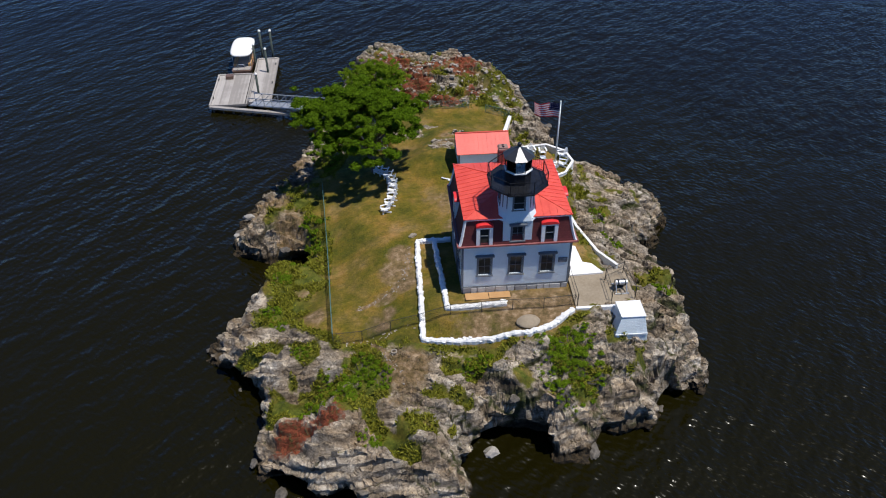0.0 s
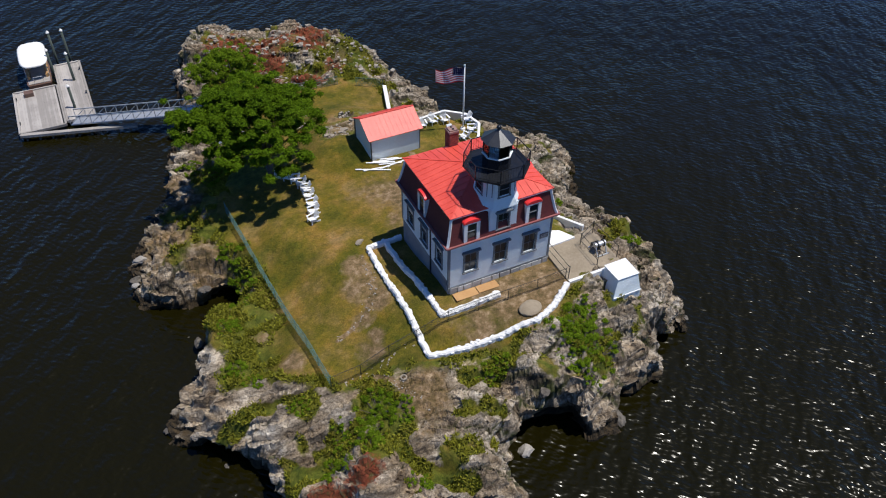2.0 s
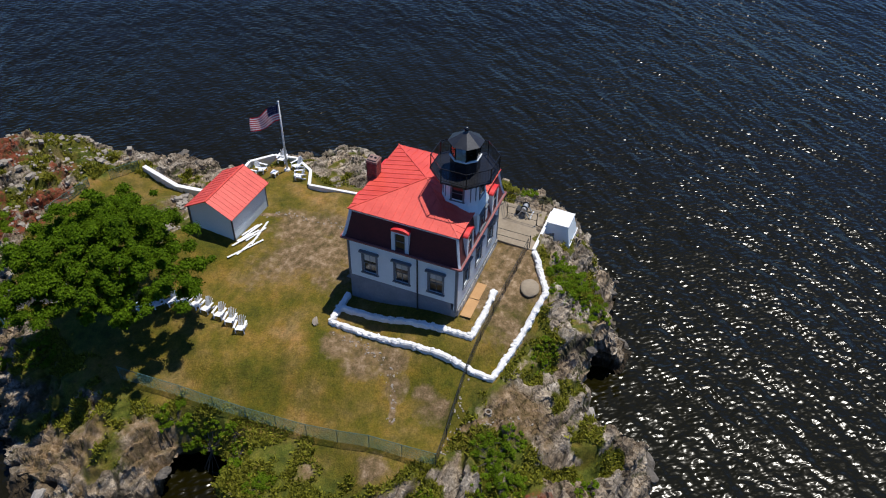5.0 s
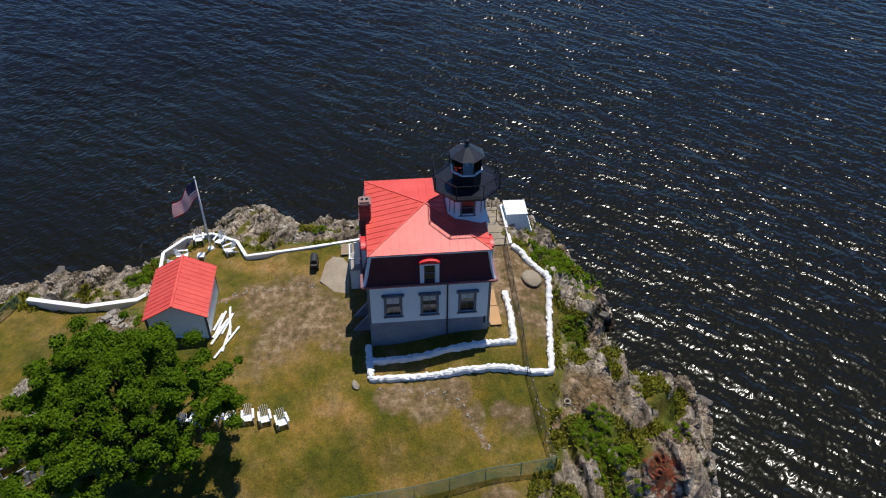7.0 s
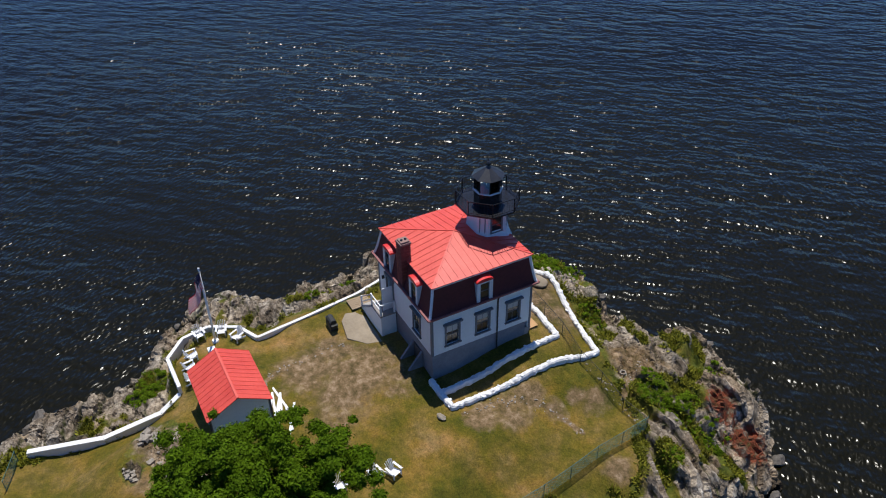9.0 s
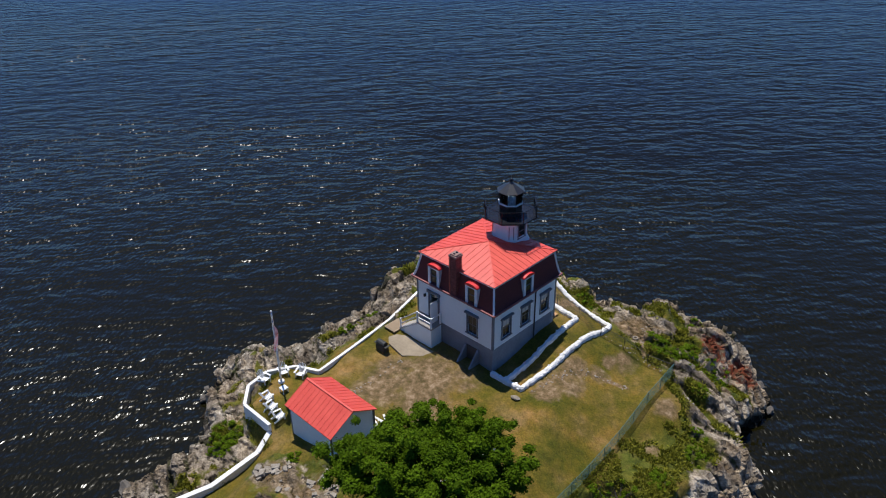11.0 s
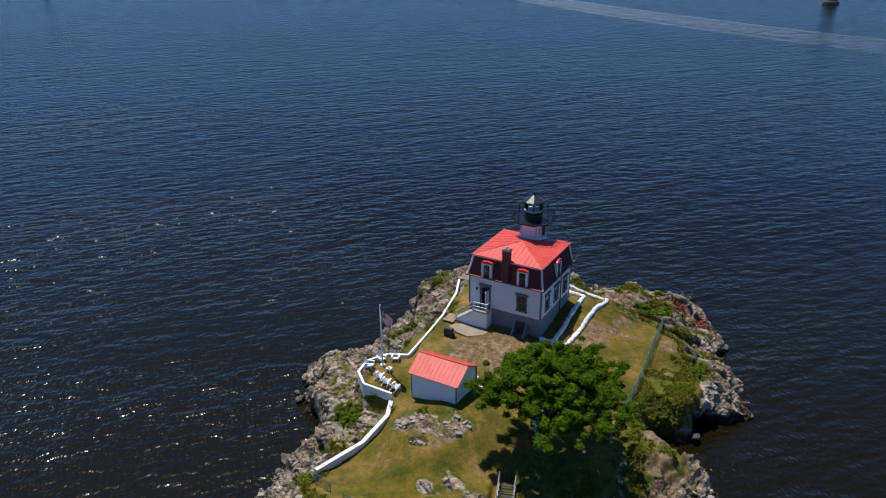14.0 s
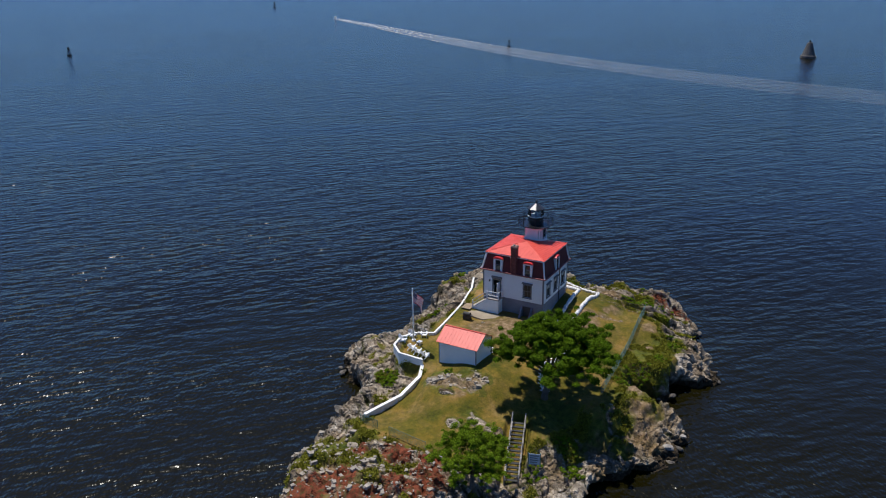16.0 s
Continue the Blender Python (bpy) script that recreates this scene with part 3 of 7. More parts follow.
def ground_form(px, py):
    """Height and cover (turf, earth, red) at places."""
    wx = px + 1.6 * (fbm(px * 0.35, py * 0.35, 11) - 0.5)
    wy = py + 1.6 * (fbm(px * 0.35, py * 0.35, 12) - 0.5)
    d = inside_distance(wx, wy, SHORE_WEST + SHORE_EAST)
    num, den = 0, 0
    for hx, hy, hz in HEIGHTS:
        w = 1 / ((px - hx) ** 2 + (py - hy) ** 2 + 0.8) ** 2
        num, den = num + w * hz, den + w
    base = num / den
    t = inside_distance(px + 1.2 * (fbm(px * 0.5, py * 0.5, 13) - 0.5), py + 1.2 * (fbm(px * 0.5, py * 0.5, 14) - 0.5), TURF)
    for ex, ey, er in OUTCROP:
        q = 1.6 * (0.9 - np.hypot(px - ex, (py - ey) * 1.3) / er) + 1.5 * (fbm(px * 1.1, py * 1.1, 61) - 0.5)
        t = np.where(q > 0, np.minimum(t, 0.6 - 1.6 * q), t)
    rocky = smooth01(0.5 - t / 1.6)
    ca, sa = math.cos(-0.45), math.sin(-0.45)
    rx, ry = px * ca + py * sa, -px * sa + py * ca
    slab = smooth01((-px - 7.5) / 4) * smooth01((3 - py) / 4)
    b1, e1, c1x, c1y = blocks(rx / 6.5, ry / 2.3, 21)
    b2, e2, c2x, c2y = blocks(rx / 2.2 + 7, ry / 1.15, 31)
    b3, e3, c3x, c3y = blocks(rx / 0.7 + 3, ry / 0.42, 41)
    # each block rises as one piece, so cliffs step down in blocks
    for bx, by, wgt in ((c1x * 6.5, c1y * 2.3, 0.4), ((c2x - 7) * 2.2, c2y * 1.15, 0.35)):
        dc = inside_distance(bx * ca - by * sa, bx * sa + by * ca, SHORE_WEST + SHORE_EAST)
        d = np.where(d > 0, np.maximum(d + wgt * np.clip(dc - d, -1.3, 1.3) * np.clip(1.6 - d / 4, 0, 1), 0.02), d)
    # tilted beds: long slabs, each with one gentle and one steep side
    rock = 0.6 * b1 + (0.42 - 0.24 * slab) * b2 + (0.1 - 0.05 * slab) * b3 - 0.3 * smooth01(1 - e1 / 0.09) - (0.2 - 0.08 * slab) * smooth01(1 - e2 / 0.1) - 0.05 * smooth01(1 - e3 / 0.25)
    cs, ss = math.cos(0.16), math.sin(0.16)
    sx, sy = px * cs + py * ss, -px * ss + py * cs
    bed = sy / 2.1 + 1.1 * (fbm(sx * 0.14, sy * 0.3, 51) - 0.5) + 0.2 * b1
    bf = bed - np.floor(bed)
    beds = 0.85 * (bf - 0.5) * (0.6 + 0.8 * hash2(np.floor(bed), 3.0, 52)) + 0.22 * b1 + 0.1 * b2 + 0.035 * b3
    rock = rock * (1 - slab) + beds * slab
    rock = rock + 0.5 * (fbm(px * 0.4, py * 0.4, 15) - 0.45)
    # pits, knobs and broken edges
    rock = rock + 0.42 * (fbm(rx * 0.8, ry * 1.5, 101) - 0.47) - 0.3 * np.abs(fbm(px * 1.3, py * 1.3, 102) - 0.47)
    width = 0.7 + 2.2 * fbm(px * 0.25, py * 0.25, 16)
    s = np.clip(d / width, 0, 1) ** 0.6
    lawn = 0.12 * (fbm(px * 0.6, py * 0.6, 17) - 0.5) + 0.05 * (fbm(px * 2.5, py * 2.5, 18) - 0.5)
    calm = np.where((py > 19) & (py < 30) & (px > -9) & (px < 3), 0.5, 1.0)
    z = SEA + (base - SEA + 0.15) * s + calm * rock * rocky * np.clip(0.25 + d / 2.5, 0.25, 1) + lawn * (1 - rocky)
    z = np.where(d < 0, np.maximum(SEA - 3, SEA + 0.9 * d + 0.35 * rock * np.clip(1 + d / 3, 0, 1)), z)
    # ledges along the dipping beds, broken by the blocks
    for dip, hh, amt, sd in ((0.42, 1.15, 0.85, 71), (0.34, 0.42, 0.5, 72)):
        q = (z + dip * ry + 0.12 * rx + 1.8 * (fbm(px * 0.22, py * 0.22, sd) - 0.5) + 0.7 * b2 + 0.3 * b1) / hh
        f = q - np.floor(q)
        stepped = np.floor(q) + smooth01((f - 0.5) / 0.45)
        z = z + amt * hh * (stepped - q + 0.2) * rocky * calm * (1 - 0.95 * slab) * (z > SEA - 1.5) * smooth01(fbm(px * 0.35 + 9, py * 0.35, sd + 5) * 2.6 - 0.35)
    # grassy clefts between the slabs
    cleft = np.zeros(px.shape)
    for line in CLEFTS:
        for (ax, ay), (bx, by) in zip(line, line[1:]):
            dx, dy = bx - ax, by - ay
            u = np.clip(((px - ax) * dx + (py - ay) * dy) / (dx * dx + dy * dy), 0, 1)
            gap = np.hypot(px - ax - u * dx, py - ay - u * dy) + 0.5 * (fbm(px * 0.9, py * 0.9, 63) - 0.5)
            cleft = np.maximum(cleft, smooth01(1.25 - gap / 0.75))
    z = z - 0.55 * cleft
    # the rock falls away outside the flagpole terrace
    out = -inside_distance(px, py, TERRACE)
    drop = smooth01(out / 0.5) * smooth01((6 - out) / 3) * np.where(py > 17.6, smooth01((px - 4.0) / 0.8), (px > 8.6))
    z = np.where(drop > 0, z * (1 - drop) + np.minimum(z, -1.3 - 0.12 * out + 0.5 * (fbm(px * 0.9, py * 0.9, 64) - 0.5)) * drop, z)
    # bed of the stairs
    su = np.clip(((px + 10.2) * -2.4 + (py - 23.9) * 7.1) / (2.4 ** 2 + 7.1 ** 2), 0, 1.1)
    sd = np.hypot(px + 10.2 + 2.4 * su, py - 23.9 - 7.1 * su)
    z = np.where(sd < 1.3, np.minimum(z, -1.3 - 2.3 * su), z)
    turf = np.clip(0.52 + t / 2.5, 0, 1)
    tuft = fbm(px * 0.45, py * 0.45, 19)
    turf = np.maximum(turf, np.clip((tuft - 0.5) * 4, 0, 0.7) * (d > 1.8) * (z > -2.8))
    for ex, ey, er in MEADOW:
        turf = np.maximum(turf, np.exp(-((px - ex) ** 2 + (py - ey) ** 2) / er ** 2))
    turf = np.maximum(turf, 0.9 * cleft)
    earth = np.zeros(px.shape)
    for line in TRACKS:
        for (ax, ay), (bx, by) in zip(line, line[1:]):
            dx, dy = bx - ax, by - ay
            u = np.clip(((px - ax) * dx + (py - ay) * dy) / (dx * dx + dy * dy), 0, 1)
            earth = np.maximum(earth, 0.8 * np.exp(-((px - ax - u * dx) ** 2 + (py - ay - u * dy) ** 2) / 0.3 ** 2))
    for ex, ey, er, em in EARTH:
        earth = np.maximum(earth, em * np.exp(-((px - ex) ** 2 + (py - ey) ** 2) / er ** 2))
    red = np.zeros(px.shape)
    for ex, ey, er in RED:
        red = np.maximum(red, 0.66 * np.exp(-((px - ex) ** 2 + (py - ey) ** 2) / er ** 2))
    fresh = np.maximum(np.where(t < 0.6, 0.6, 0.0), 0.8 * cleft)
    for ex, ey, er in FRESH:
        fresh = np.maximum(fresh, 0.75 * np.exp(-((px - ex) ** 2 + (py - ey) ** 2) / er ** 2))
    # mask of the joints, which the ground colour darkens as shaded crevices
    joint = np.maximum(smooth01(1 - e1 / 0.11), 0.8 * smooth01(1 - e2 / 0.13)) * rocky * (1 - slab) + slab * rocky * smooth01(1 - bf / 0.12)
    return z, turf, earth, red, fresh, joint


OUTCROP = [(-0.5, 22.4, 2.9), (-3.4, 22.2, 2.4), (-6.2, 26.6, 1.9), (-8.6, 27.3, 1.9), (-4.6, 28.0, 1.3), (-2.6, 20.9, 2.2), (-4.2, 21.0, 1.6), (-1.6, 24.4, 1.3)]
# patches west of the oak: brown cover, also darkening the slope for its shade
EARTH = [(-2, 43, 4.5, 0.6), (-7, 45.5, 4, 0.55), (3, 39, 2.5, 0.55), (-22, 18, 3, 0.7), (-20, 25, 3, 0.65), (-23, 13, 2.5, 0.6), (-3, 23.8, 1.6, 0.6), (-1, 36, 2, 0.5), (-8.8, -1.5, 1.5, 0.85), (-9, 2.4, 1.6, 0.85), (-10.2, -4.4, 1.2, 0.75), (-10.8, -6, 1.2, 0.75), (2.5, 41, 2.5, 0.6), (-2, 9.5, 3.2, 0.8), (2, 8.8, 2.4, 0.8), (-16.2, -3.6, 1.6, 0.7), (-17.6, 0.4, 1.4, 0.6), (-18.6, 4.4, 1.0, 0.5), (0.5, -7, 4.0, 0.86), (-3.5, -7.8, 3, 0.66), (3, -6.2, 3, 0.82), (-2, -5.2, 2.5, 0.8), (-9.3, 0.5, 2.4, 0.75), (-11, -5.5, 2.2, 0.6), (-10.4, -2.5, 1.6, 0.65), (-9, -10.6, 2.6, 0.85), (-10.5, -13, 2, 0.5), (-16, -4.5, 1.6, 0.5), (-1, 7.5, 4, 0.75), (-3, 6, 3, 0.65), (3, 10, 3, 0.5), (-19.5, 11, 3, 0.7), (-21, 15, 3, 0.65), (-18.5, 22, 3, 0.6), (-16, 28, 2.5, 0.55), (-10, 44, 2.5, 0.5), (5, 43, 2, 0.5), (0, 22.5, 2.6, 0.62), (-3, 22, 2.6, 0.6), (-5, 27, 2, 0.4), (1, 18, 4, 0.4), (1, 11, 4, 0.75), (-4, 11, 3.5, 0.6), (-2.5, 2.5, 2, 0.4), (-6.6, 1, 1.2, 0.35)]
MEADOW = [(5, 37, 2.4), (4.4, 40, 2.2), (1.6, 40.4, 2.0), (6.6, 36, 1.6), (2.6, 33.9, 2.2), (6, 43, 1.6), (-1, 37, 1.6), (-3, 43.4, 1.8), (3.6, 36.4, 1.6), (0, 36.8, 1.2), (-3.5, 37.6, 1.3), (5.6, 40.5, 1.2), (-21.2, 13.4, 1.7), (-20.4, 20.5, 1.6), (-2.5, 41, 1.5), (2.5, 44.5, 1.5), (-9.5, 49, 1.6), (-5.5, 43, 1.2), (-17, 20, 2.6), (-16, 24, 2.2), (-18.8, 14, 2.2), (-19.5, 17.5, 1.6), (3.2, 41, 1.7), (4.4, 38.2, 1.4), (-1, 42, 1.4), (1, 38.8, 1.3), (-8, 42, 1.6), (6.2, 35.5, 1.0), (-11.5, 40, 1.5), (-4, 47, 1.5), (-12.2, -9.4, 2.0), (-11.6, -11.4, 1.7), (-13.4, -12.6, 1.4), (3.2, -10.8, 1.7), (3.9, -12.4, 1.5), (-4, -10.9, 1.2), (-5.8, -10.6, 1.0), (-20, -2, 2), (-19.5, 2, 2.2), (-19.5, 5, 1.4), (-16.8, -7.6, 1.2), (-9.2, -15.4, 1.2), (-0.6, -12.6, 0.9), (8.2, 21.4, 1.6), (-17, 9.5, 1.5)]
FRESH = MEADOW + [(-18, 3, 4), (-19, 0, 3.5), (-17, 8, 3.5), (-12.5, -10, 2.5), (3, -11.5, 2.5), (8, 21.5, 2), (-15, 27, 3), (1, 40, 2.5), (-13, 21, 5)]
RED = [(-1.6, 34.8, 2.4), (-5.4, 34.2, 2.2), (0.5, 42, 3.2), (-6.8, 39, 2.6), (-4, 44.5, 5), (-8, 47, 4.5), (-2.6, 35.2, 2.2), (-6.5, 36.5, 2.8), (-5, 39.5, 2.6), (1.6, 36.6, 1.8), (1.5, 45, 3.5), (-17.6, -14.2, 2.4), (-15, -14, 1.8)]


CLEFTS = [[(-12.6, -11.6), (-12.0, -13.6), (-11.4, -15.0), (-10.4, -16.4), (-9.0, -17.4)], [(-19.4, -12.0), (-16.8, -11.7), (-15.1, -11.1), (-13.4, -10.1)], [(-22.5, -5.9), (-19.5, -5.8), (-17.0, -6.6)]]
TRACKS = [[(-12.8, -3.3), (-10.6, -2.5), (-9.2, -1.4), (-8.4, 0.8), (-8.2, 3.4)], [(1.2, 15.0), (2.2, 12.6), (2.5, 10.2), (2.3, 8.0)], [(-11.6, -7.8), (-10.2, -9.4), (-9.2, -12.0)]]
TERRACE = [(3.4, 12.9), (6.3, 13.2), (8.3, 14.2), (9.5, 16.4), (9.1, 18.6), (7.35, 20.1), (4.1, 20.0), (2.5, 24), (-3, 24), (-3, 12.9)]
# sea caves and undercuts: place, reach, depth, height of the lip over the sea
CAVES = [(-2.4, -14.2, 2.6, 2.6, 2.7), (0.0, -14.6, 1.7, 2.3, 2.6), (5.9, -13.9, 0.9, 1.8, 1.9), (8.9, -13.2, 1.2, 2.2, 2.0), (12.9, -10.8, 2.0, 1.3, 1.2), (-23.6, -5.8, 2.6, 2.4, 2.0), (-20.9, -10.0, 1.6, 1.6, 1.6), (-18.2, -17.4, 2.6, 2.6, 1.9), (-14.4, -18.6, 2.2, 2.2, 1.5),
         (-5.2, -15.8, 1.3, 1.8, 1.6), (-22.4, 2.4, 1.8, 2.4, 2.4), (-19.0, 8.2, 1.7, 2.6, 2.6), (-22.4, 6.2, 1.4, 1.4, 1.6), (-23.9, 9.8, 1.5, 1.3, 1.4), (16.6, 18.8, 1.4, 1.6, 1.4), (13.8, 21.0, 1.3, 1.2, 1.2), (-21.0, 26.0, 3.0, 2.4, 1.9), (-22.8, 22.0, 2.2, 1.6, 1.6), (-19.6, 29.0, 2.2, 1.6, 1.6)]
STEP = 0.12
GRID_X, GRID_Y = np.arange(-30, 23, STEP), np.arange(-25, 60, STEP)
GRID = [a.reshape(len(GRID_Y), len(GRID_X)) for a in ground_form(*(m.ravel() for m in np.meshgrid(GRID_X, GRID_Y)))]


def ground_at(x, y, layer=0):
    """Height (layer 0) or a cover mask at places, from the grid."""
    u = np.clip((np.asarray(x, float) - GRID_X[0]) / STEP, 0, len(GRID_X) - 1.001)
    v = np.clip((np.asarray(y, float) - GRID_Y[0]) / STEP, 0, len(GRID_Y) - 1.001)
    i, j = u.astype(int), v.astype(int)
    u, v, g = u - i, v - j, GRID[layer]
    return (g[j, i] * (1 - u) + g[j, i + 1] * u) * (1 - v) + (g[j + 1, i] * (1 - u) + g[j + 1, i + 1] * u) * v


def ground_z(x, y):
    return float(ground_at(x, y))


def build_island():
    gx, gy = np.meshgrid(GRID_X, GRID_Y)
    zz, turf, earth, red, fresh, joint = GRID
    ny, nx = zz.shape
    # ragged faces: steep ground is pushed in and out along its own fall line
    dzy, dzx = np.gradient(zz, STEP)
    slope = np.hypot(dzx, dzy) + 1e-6
    push = smooth01((slope - 0.9) / 1.6) * (zz > SEA - 0.6)
    wob = fbm((gx - gy) * 0.45 + 0.6 * zz, zz * 1.9 + 0.3 * gx, 81, 3) - 0.5 + 0.35 * (fbm(gx * 1.1 + zz * 2, gy * 1.1 - zz * 2, 82, 2) - 0.5)
    # undercuts: below the lip the face draws back from the sea
    d = inside_distance(gx, gy, SHORE_WEST + SHORE_EAST)
    ddy, ddx = np.gradient(d, STEP)
    dl = np.hypot(ddx, ddy) + 1e-6
    deep = 0.9 * smooth01(fbm(gx * 0.28, gy * 0.28, 83) * 3.2 - 1.3)
    lip = 0.9 + 1.3 * fbm(gx * 0.35, gy * 0.35, 84)
    for cx, cy, reach, amount, height in CAVES:
        w = np.exp(-(((gx - cx) ** 2 + (gy - cy) ** 2) / reach ** 2) ** 1.5)
        deep, lip = np.maximum(deep, amount * w), lip * (1 - w) + height * w
    draw = deep * smooth01(1.15 * (SEA + lip - zz) / lip) * smooth01((5.0 - d) / 1.5)
    gx = gx - dzx / slope * push * 0.3 * wob + ddx / dl * draw
    gy = gy - dzy / slope * push * 0.3 * wob + ddy / dl * draw
    # the steep faces are relaxed, then roughened along their normals
    pos = np.stack([gx, gy, zz], -1)
    loose = (smooth01((slope - 0.7) / 0.8) * 0.75)[..., None]
    for k in range(7):
        mean = pos.copy()
        mean[1:-1, 1:-1] = (pos[:-2, 1:-1] + pos[2:, 1:-1] + pos[1:-1, :-2] + pos[1:-1, 2:]) / 4
        pos = pos + loose * (mean - pos)
    nrm = np.cross(np.gradient(pos, axis=1), np.gradient(pos, axis=0))
    nrm /= np.linalg.norm(nrm, axis=-1, keepdims=True) + 1e-9
    x, y, z = pos[..., 0], pos[..., 1], pos[..., 2]
    # beds dip to the north, so the relief is drawn out along them
    bedz = z + 0.3 * y
    rough = 0.32 * (vnoise3(x * 0.7, y * 0.7, bedz * 1.5, 111) - 0.5) + 0.17 * (vnoise3(x * 1.5, y * 1.5, bedz * 3.2, 112) - 0.5) + 0.10 * (vnoise3(x * 3.1, y * 3.1, bedz * 5.0, 113) - 0.5) + 0.06 * (vnoise3(x * 5.5, y * 5.5, z * 5.5, 114) - 0.5)
    # broken edges of the beds, dipping along the strike of the slabs
    bed = (z + 0.55 * (y * math.cos(0.16) - x * math.sin(0.16)) + 1.6 * (fbm(x * 0.3, y * 0.3, 115) - 0.5)) / 1.05
    bed2 = (z * 0.9 - 0.5 * (x * 0.8 + y * 0.6) + 1.2 * (fbm(x * 0.4, y * 0.4, 116) - 0.5)) / 2.3
    slab = smooth01((-x - 7.5) / 4) * smooth01((3 - y) / 4)
    rough = rough * (1 - 0.55 * slab) + (0.25 + 0.17 * slab) * (bed - np.floor(bed) - 0.5) + (0.24 - 0.12 * slab) * (bed2 - np.floor(bed2) - 0.5)
    pos = pos + nrm * (rough * smooth01((0.62 - turf) / 0.25) * (1 - 0.7 * smooth01((earth - 0.4) / 0.3)))[..., None]
    gx, gy, zz = pos[..., 0], pos[..., 1], pos[..., 2]
    idx = np.arange(nx * ny).reshape(ny, nx)
    q = np.stack([idx[:-1, :-1], idx[:-1, 1:], idx[1:, 1:], idx[1:, :-1]], -1).reshape(-1, 4)
    z = zz.ravel()
    q = q[z[q].max(1) > SEA - 2.0]
    used = np.unique(q)
    remap = np.full(nx * ny, -1)
    remap[used] = np.arange(len(used))
    co = np.stack([gx.ravel(), gy.ravel(), z], -1)[used]
    me = bpy.data.meshes.new("island_ground")
    me.from_pydata(co.tolist(), [], remap[q].tolist())
    a = me.attributes.new("cover", "FLOAT_COLOR", "POINT")
    a.data.foreach_set("color", np.stack([m.ravel() for m in (turf, earth, red, fresh)], -1)[used].ravel().astype(np.float32))
    a = me.attributes.new("joint", "FLOAT", "POINT")
    a.data.foreach_set("value", joint.ravel()[used].astype(np.float32))
    me.materials.append(GROUND)
    me.polygons.foreach_set("use_smooth", turf.ravel()[q].mean(1) > 0.35)
    ob = new("ground", me)
    return tagged(ob, "rocky island with worn lawn and grey ledges", "ground", kind="structure")


build_island()


def build_sea():
    bm = bmesh.new()
    rings = [ring(0, 0, SEA, r, 48) for r in (2, 60, 200, 600, 1500, 4500)]
    loft(bm, rings, cap=False)
    bm.faces.new([v for v in bm.verts[:48]])
    return solo("water", bm, WATER, (0, 0, SEA), "dark blue rippled sea round the island", "water", kind="structure")


build_sea()

def rubble(seed, flat=0.75):
    """A stone: a ball of flat cut faces, about one metre across before scaling."""
    rng = random.Random(seed)
    bm = bmesh.new()
    bmesh.ops.create_icosphere(bm, subdivisions=2, radius=0.5)
    cuts = [(Vector((rng.gauss(0, 1), rng.gauss(0, 1), rng.gauss(0, 1))).normalized(), rng.uniform(0.3, 0.44)) for _ in range(7)]
    for v in bm.verts:
        for d, r in cuts:
            e = v.co.dot(d) - r
            if e > 0:
                v.co -= d * e
        v.co *= rng.uniform(0.95, 1.05)
        v.co.z *= flat
    return bm


# ---- lighthouse ----
HX0, HX1, HY0, HY1 = -4.35, 4.25, -4.4, 3.8
Z_EAVE, Z_CURB = 6.85, 9.22
TX, TY = -0.12, -3.1
light = thing("lighthouse", (0, 0, 2.4), "white wooden lighthouse dwelling with maroon mansard and black lantern", "lighthouse")


def wall_panel(bm, axis, at, u0, u1, z0, z1, thick, holes):
    """A wall in the plane axis = at, from u0 to u1, with openings (a, b, lo, hi) cut through."""
    us = sorted({u0, u1, *[h[0] for h in holes], *[h[1] for h in holes]})
    zs = sorted({z0, z1, *[h[2] for h in holes], *[h[3] for h in holes]})
    for a, b in zip(us, us[1:]):
        for c, d in zip(zs, zs[1:]):
            mu, mz = (a + b) / 2, (c + d) / 2
            if any(h[0] < mu < h[1] and h[2] < mz < h[3] for h in holes):
                continue
            lo, hi = min(at, at + thick), max(at, at + thick)
            if axis == "y":
                box(bm, a, b, lo, hi, c, d)
            else:
                box(bm, lo, hi, a, b, c, d)
    # weld the cells into one wall and drop the faces inside it
    bmesh.ops.remove_doubles(bm, verts=bm.verts[:], dist=1e-4)
    bm.verts.index_update()
    twins = {}
    for fc in bm.faces:
        twins.setdefault(tuple(sorted(v.index for v in fc.verts)), []).append(fc)
    bmesh.ops.delete(bm, geom=[fc for fs in twins.values() if len(fs) > 1 for fc in fs], context="FACES_ONLY")


def oriented(axis, out, at):
    """Maps (along, outward, up) into the world for a wall; out is +1 or -1."""
    def f(u, w, z):
        return (u, at + out * w, z) if axis == "y" else (at + out * w, u, z)
    return f


def obox(bm, f, u0, u1, w0, w1, z0, z1):
    p, q = f(u0, w0, z0), f(u1, w1, z1)
    box(bm, min(p[0], q[0]), max(p[0], q[0]), min(p[1], q[1]), max(p[1], q[1]), z0, z1)


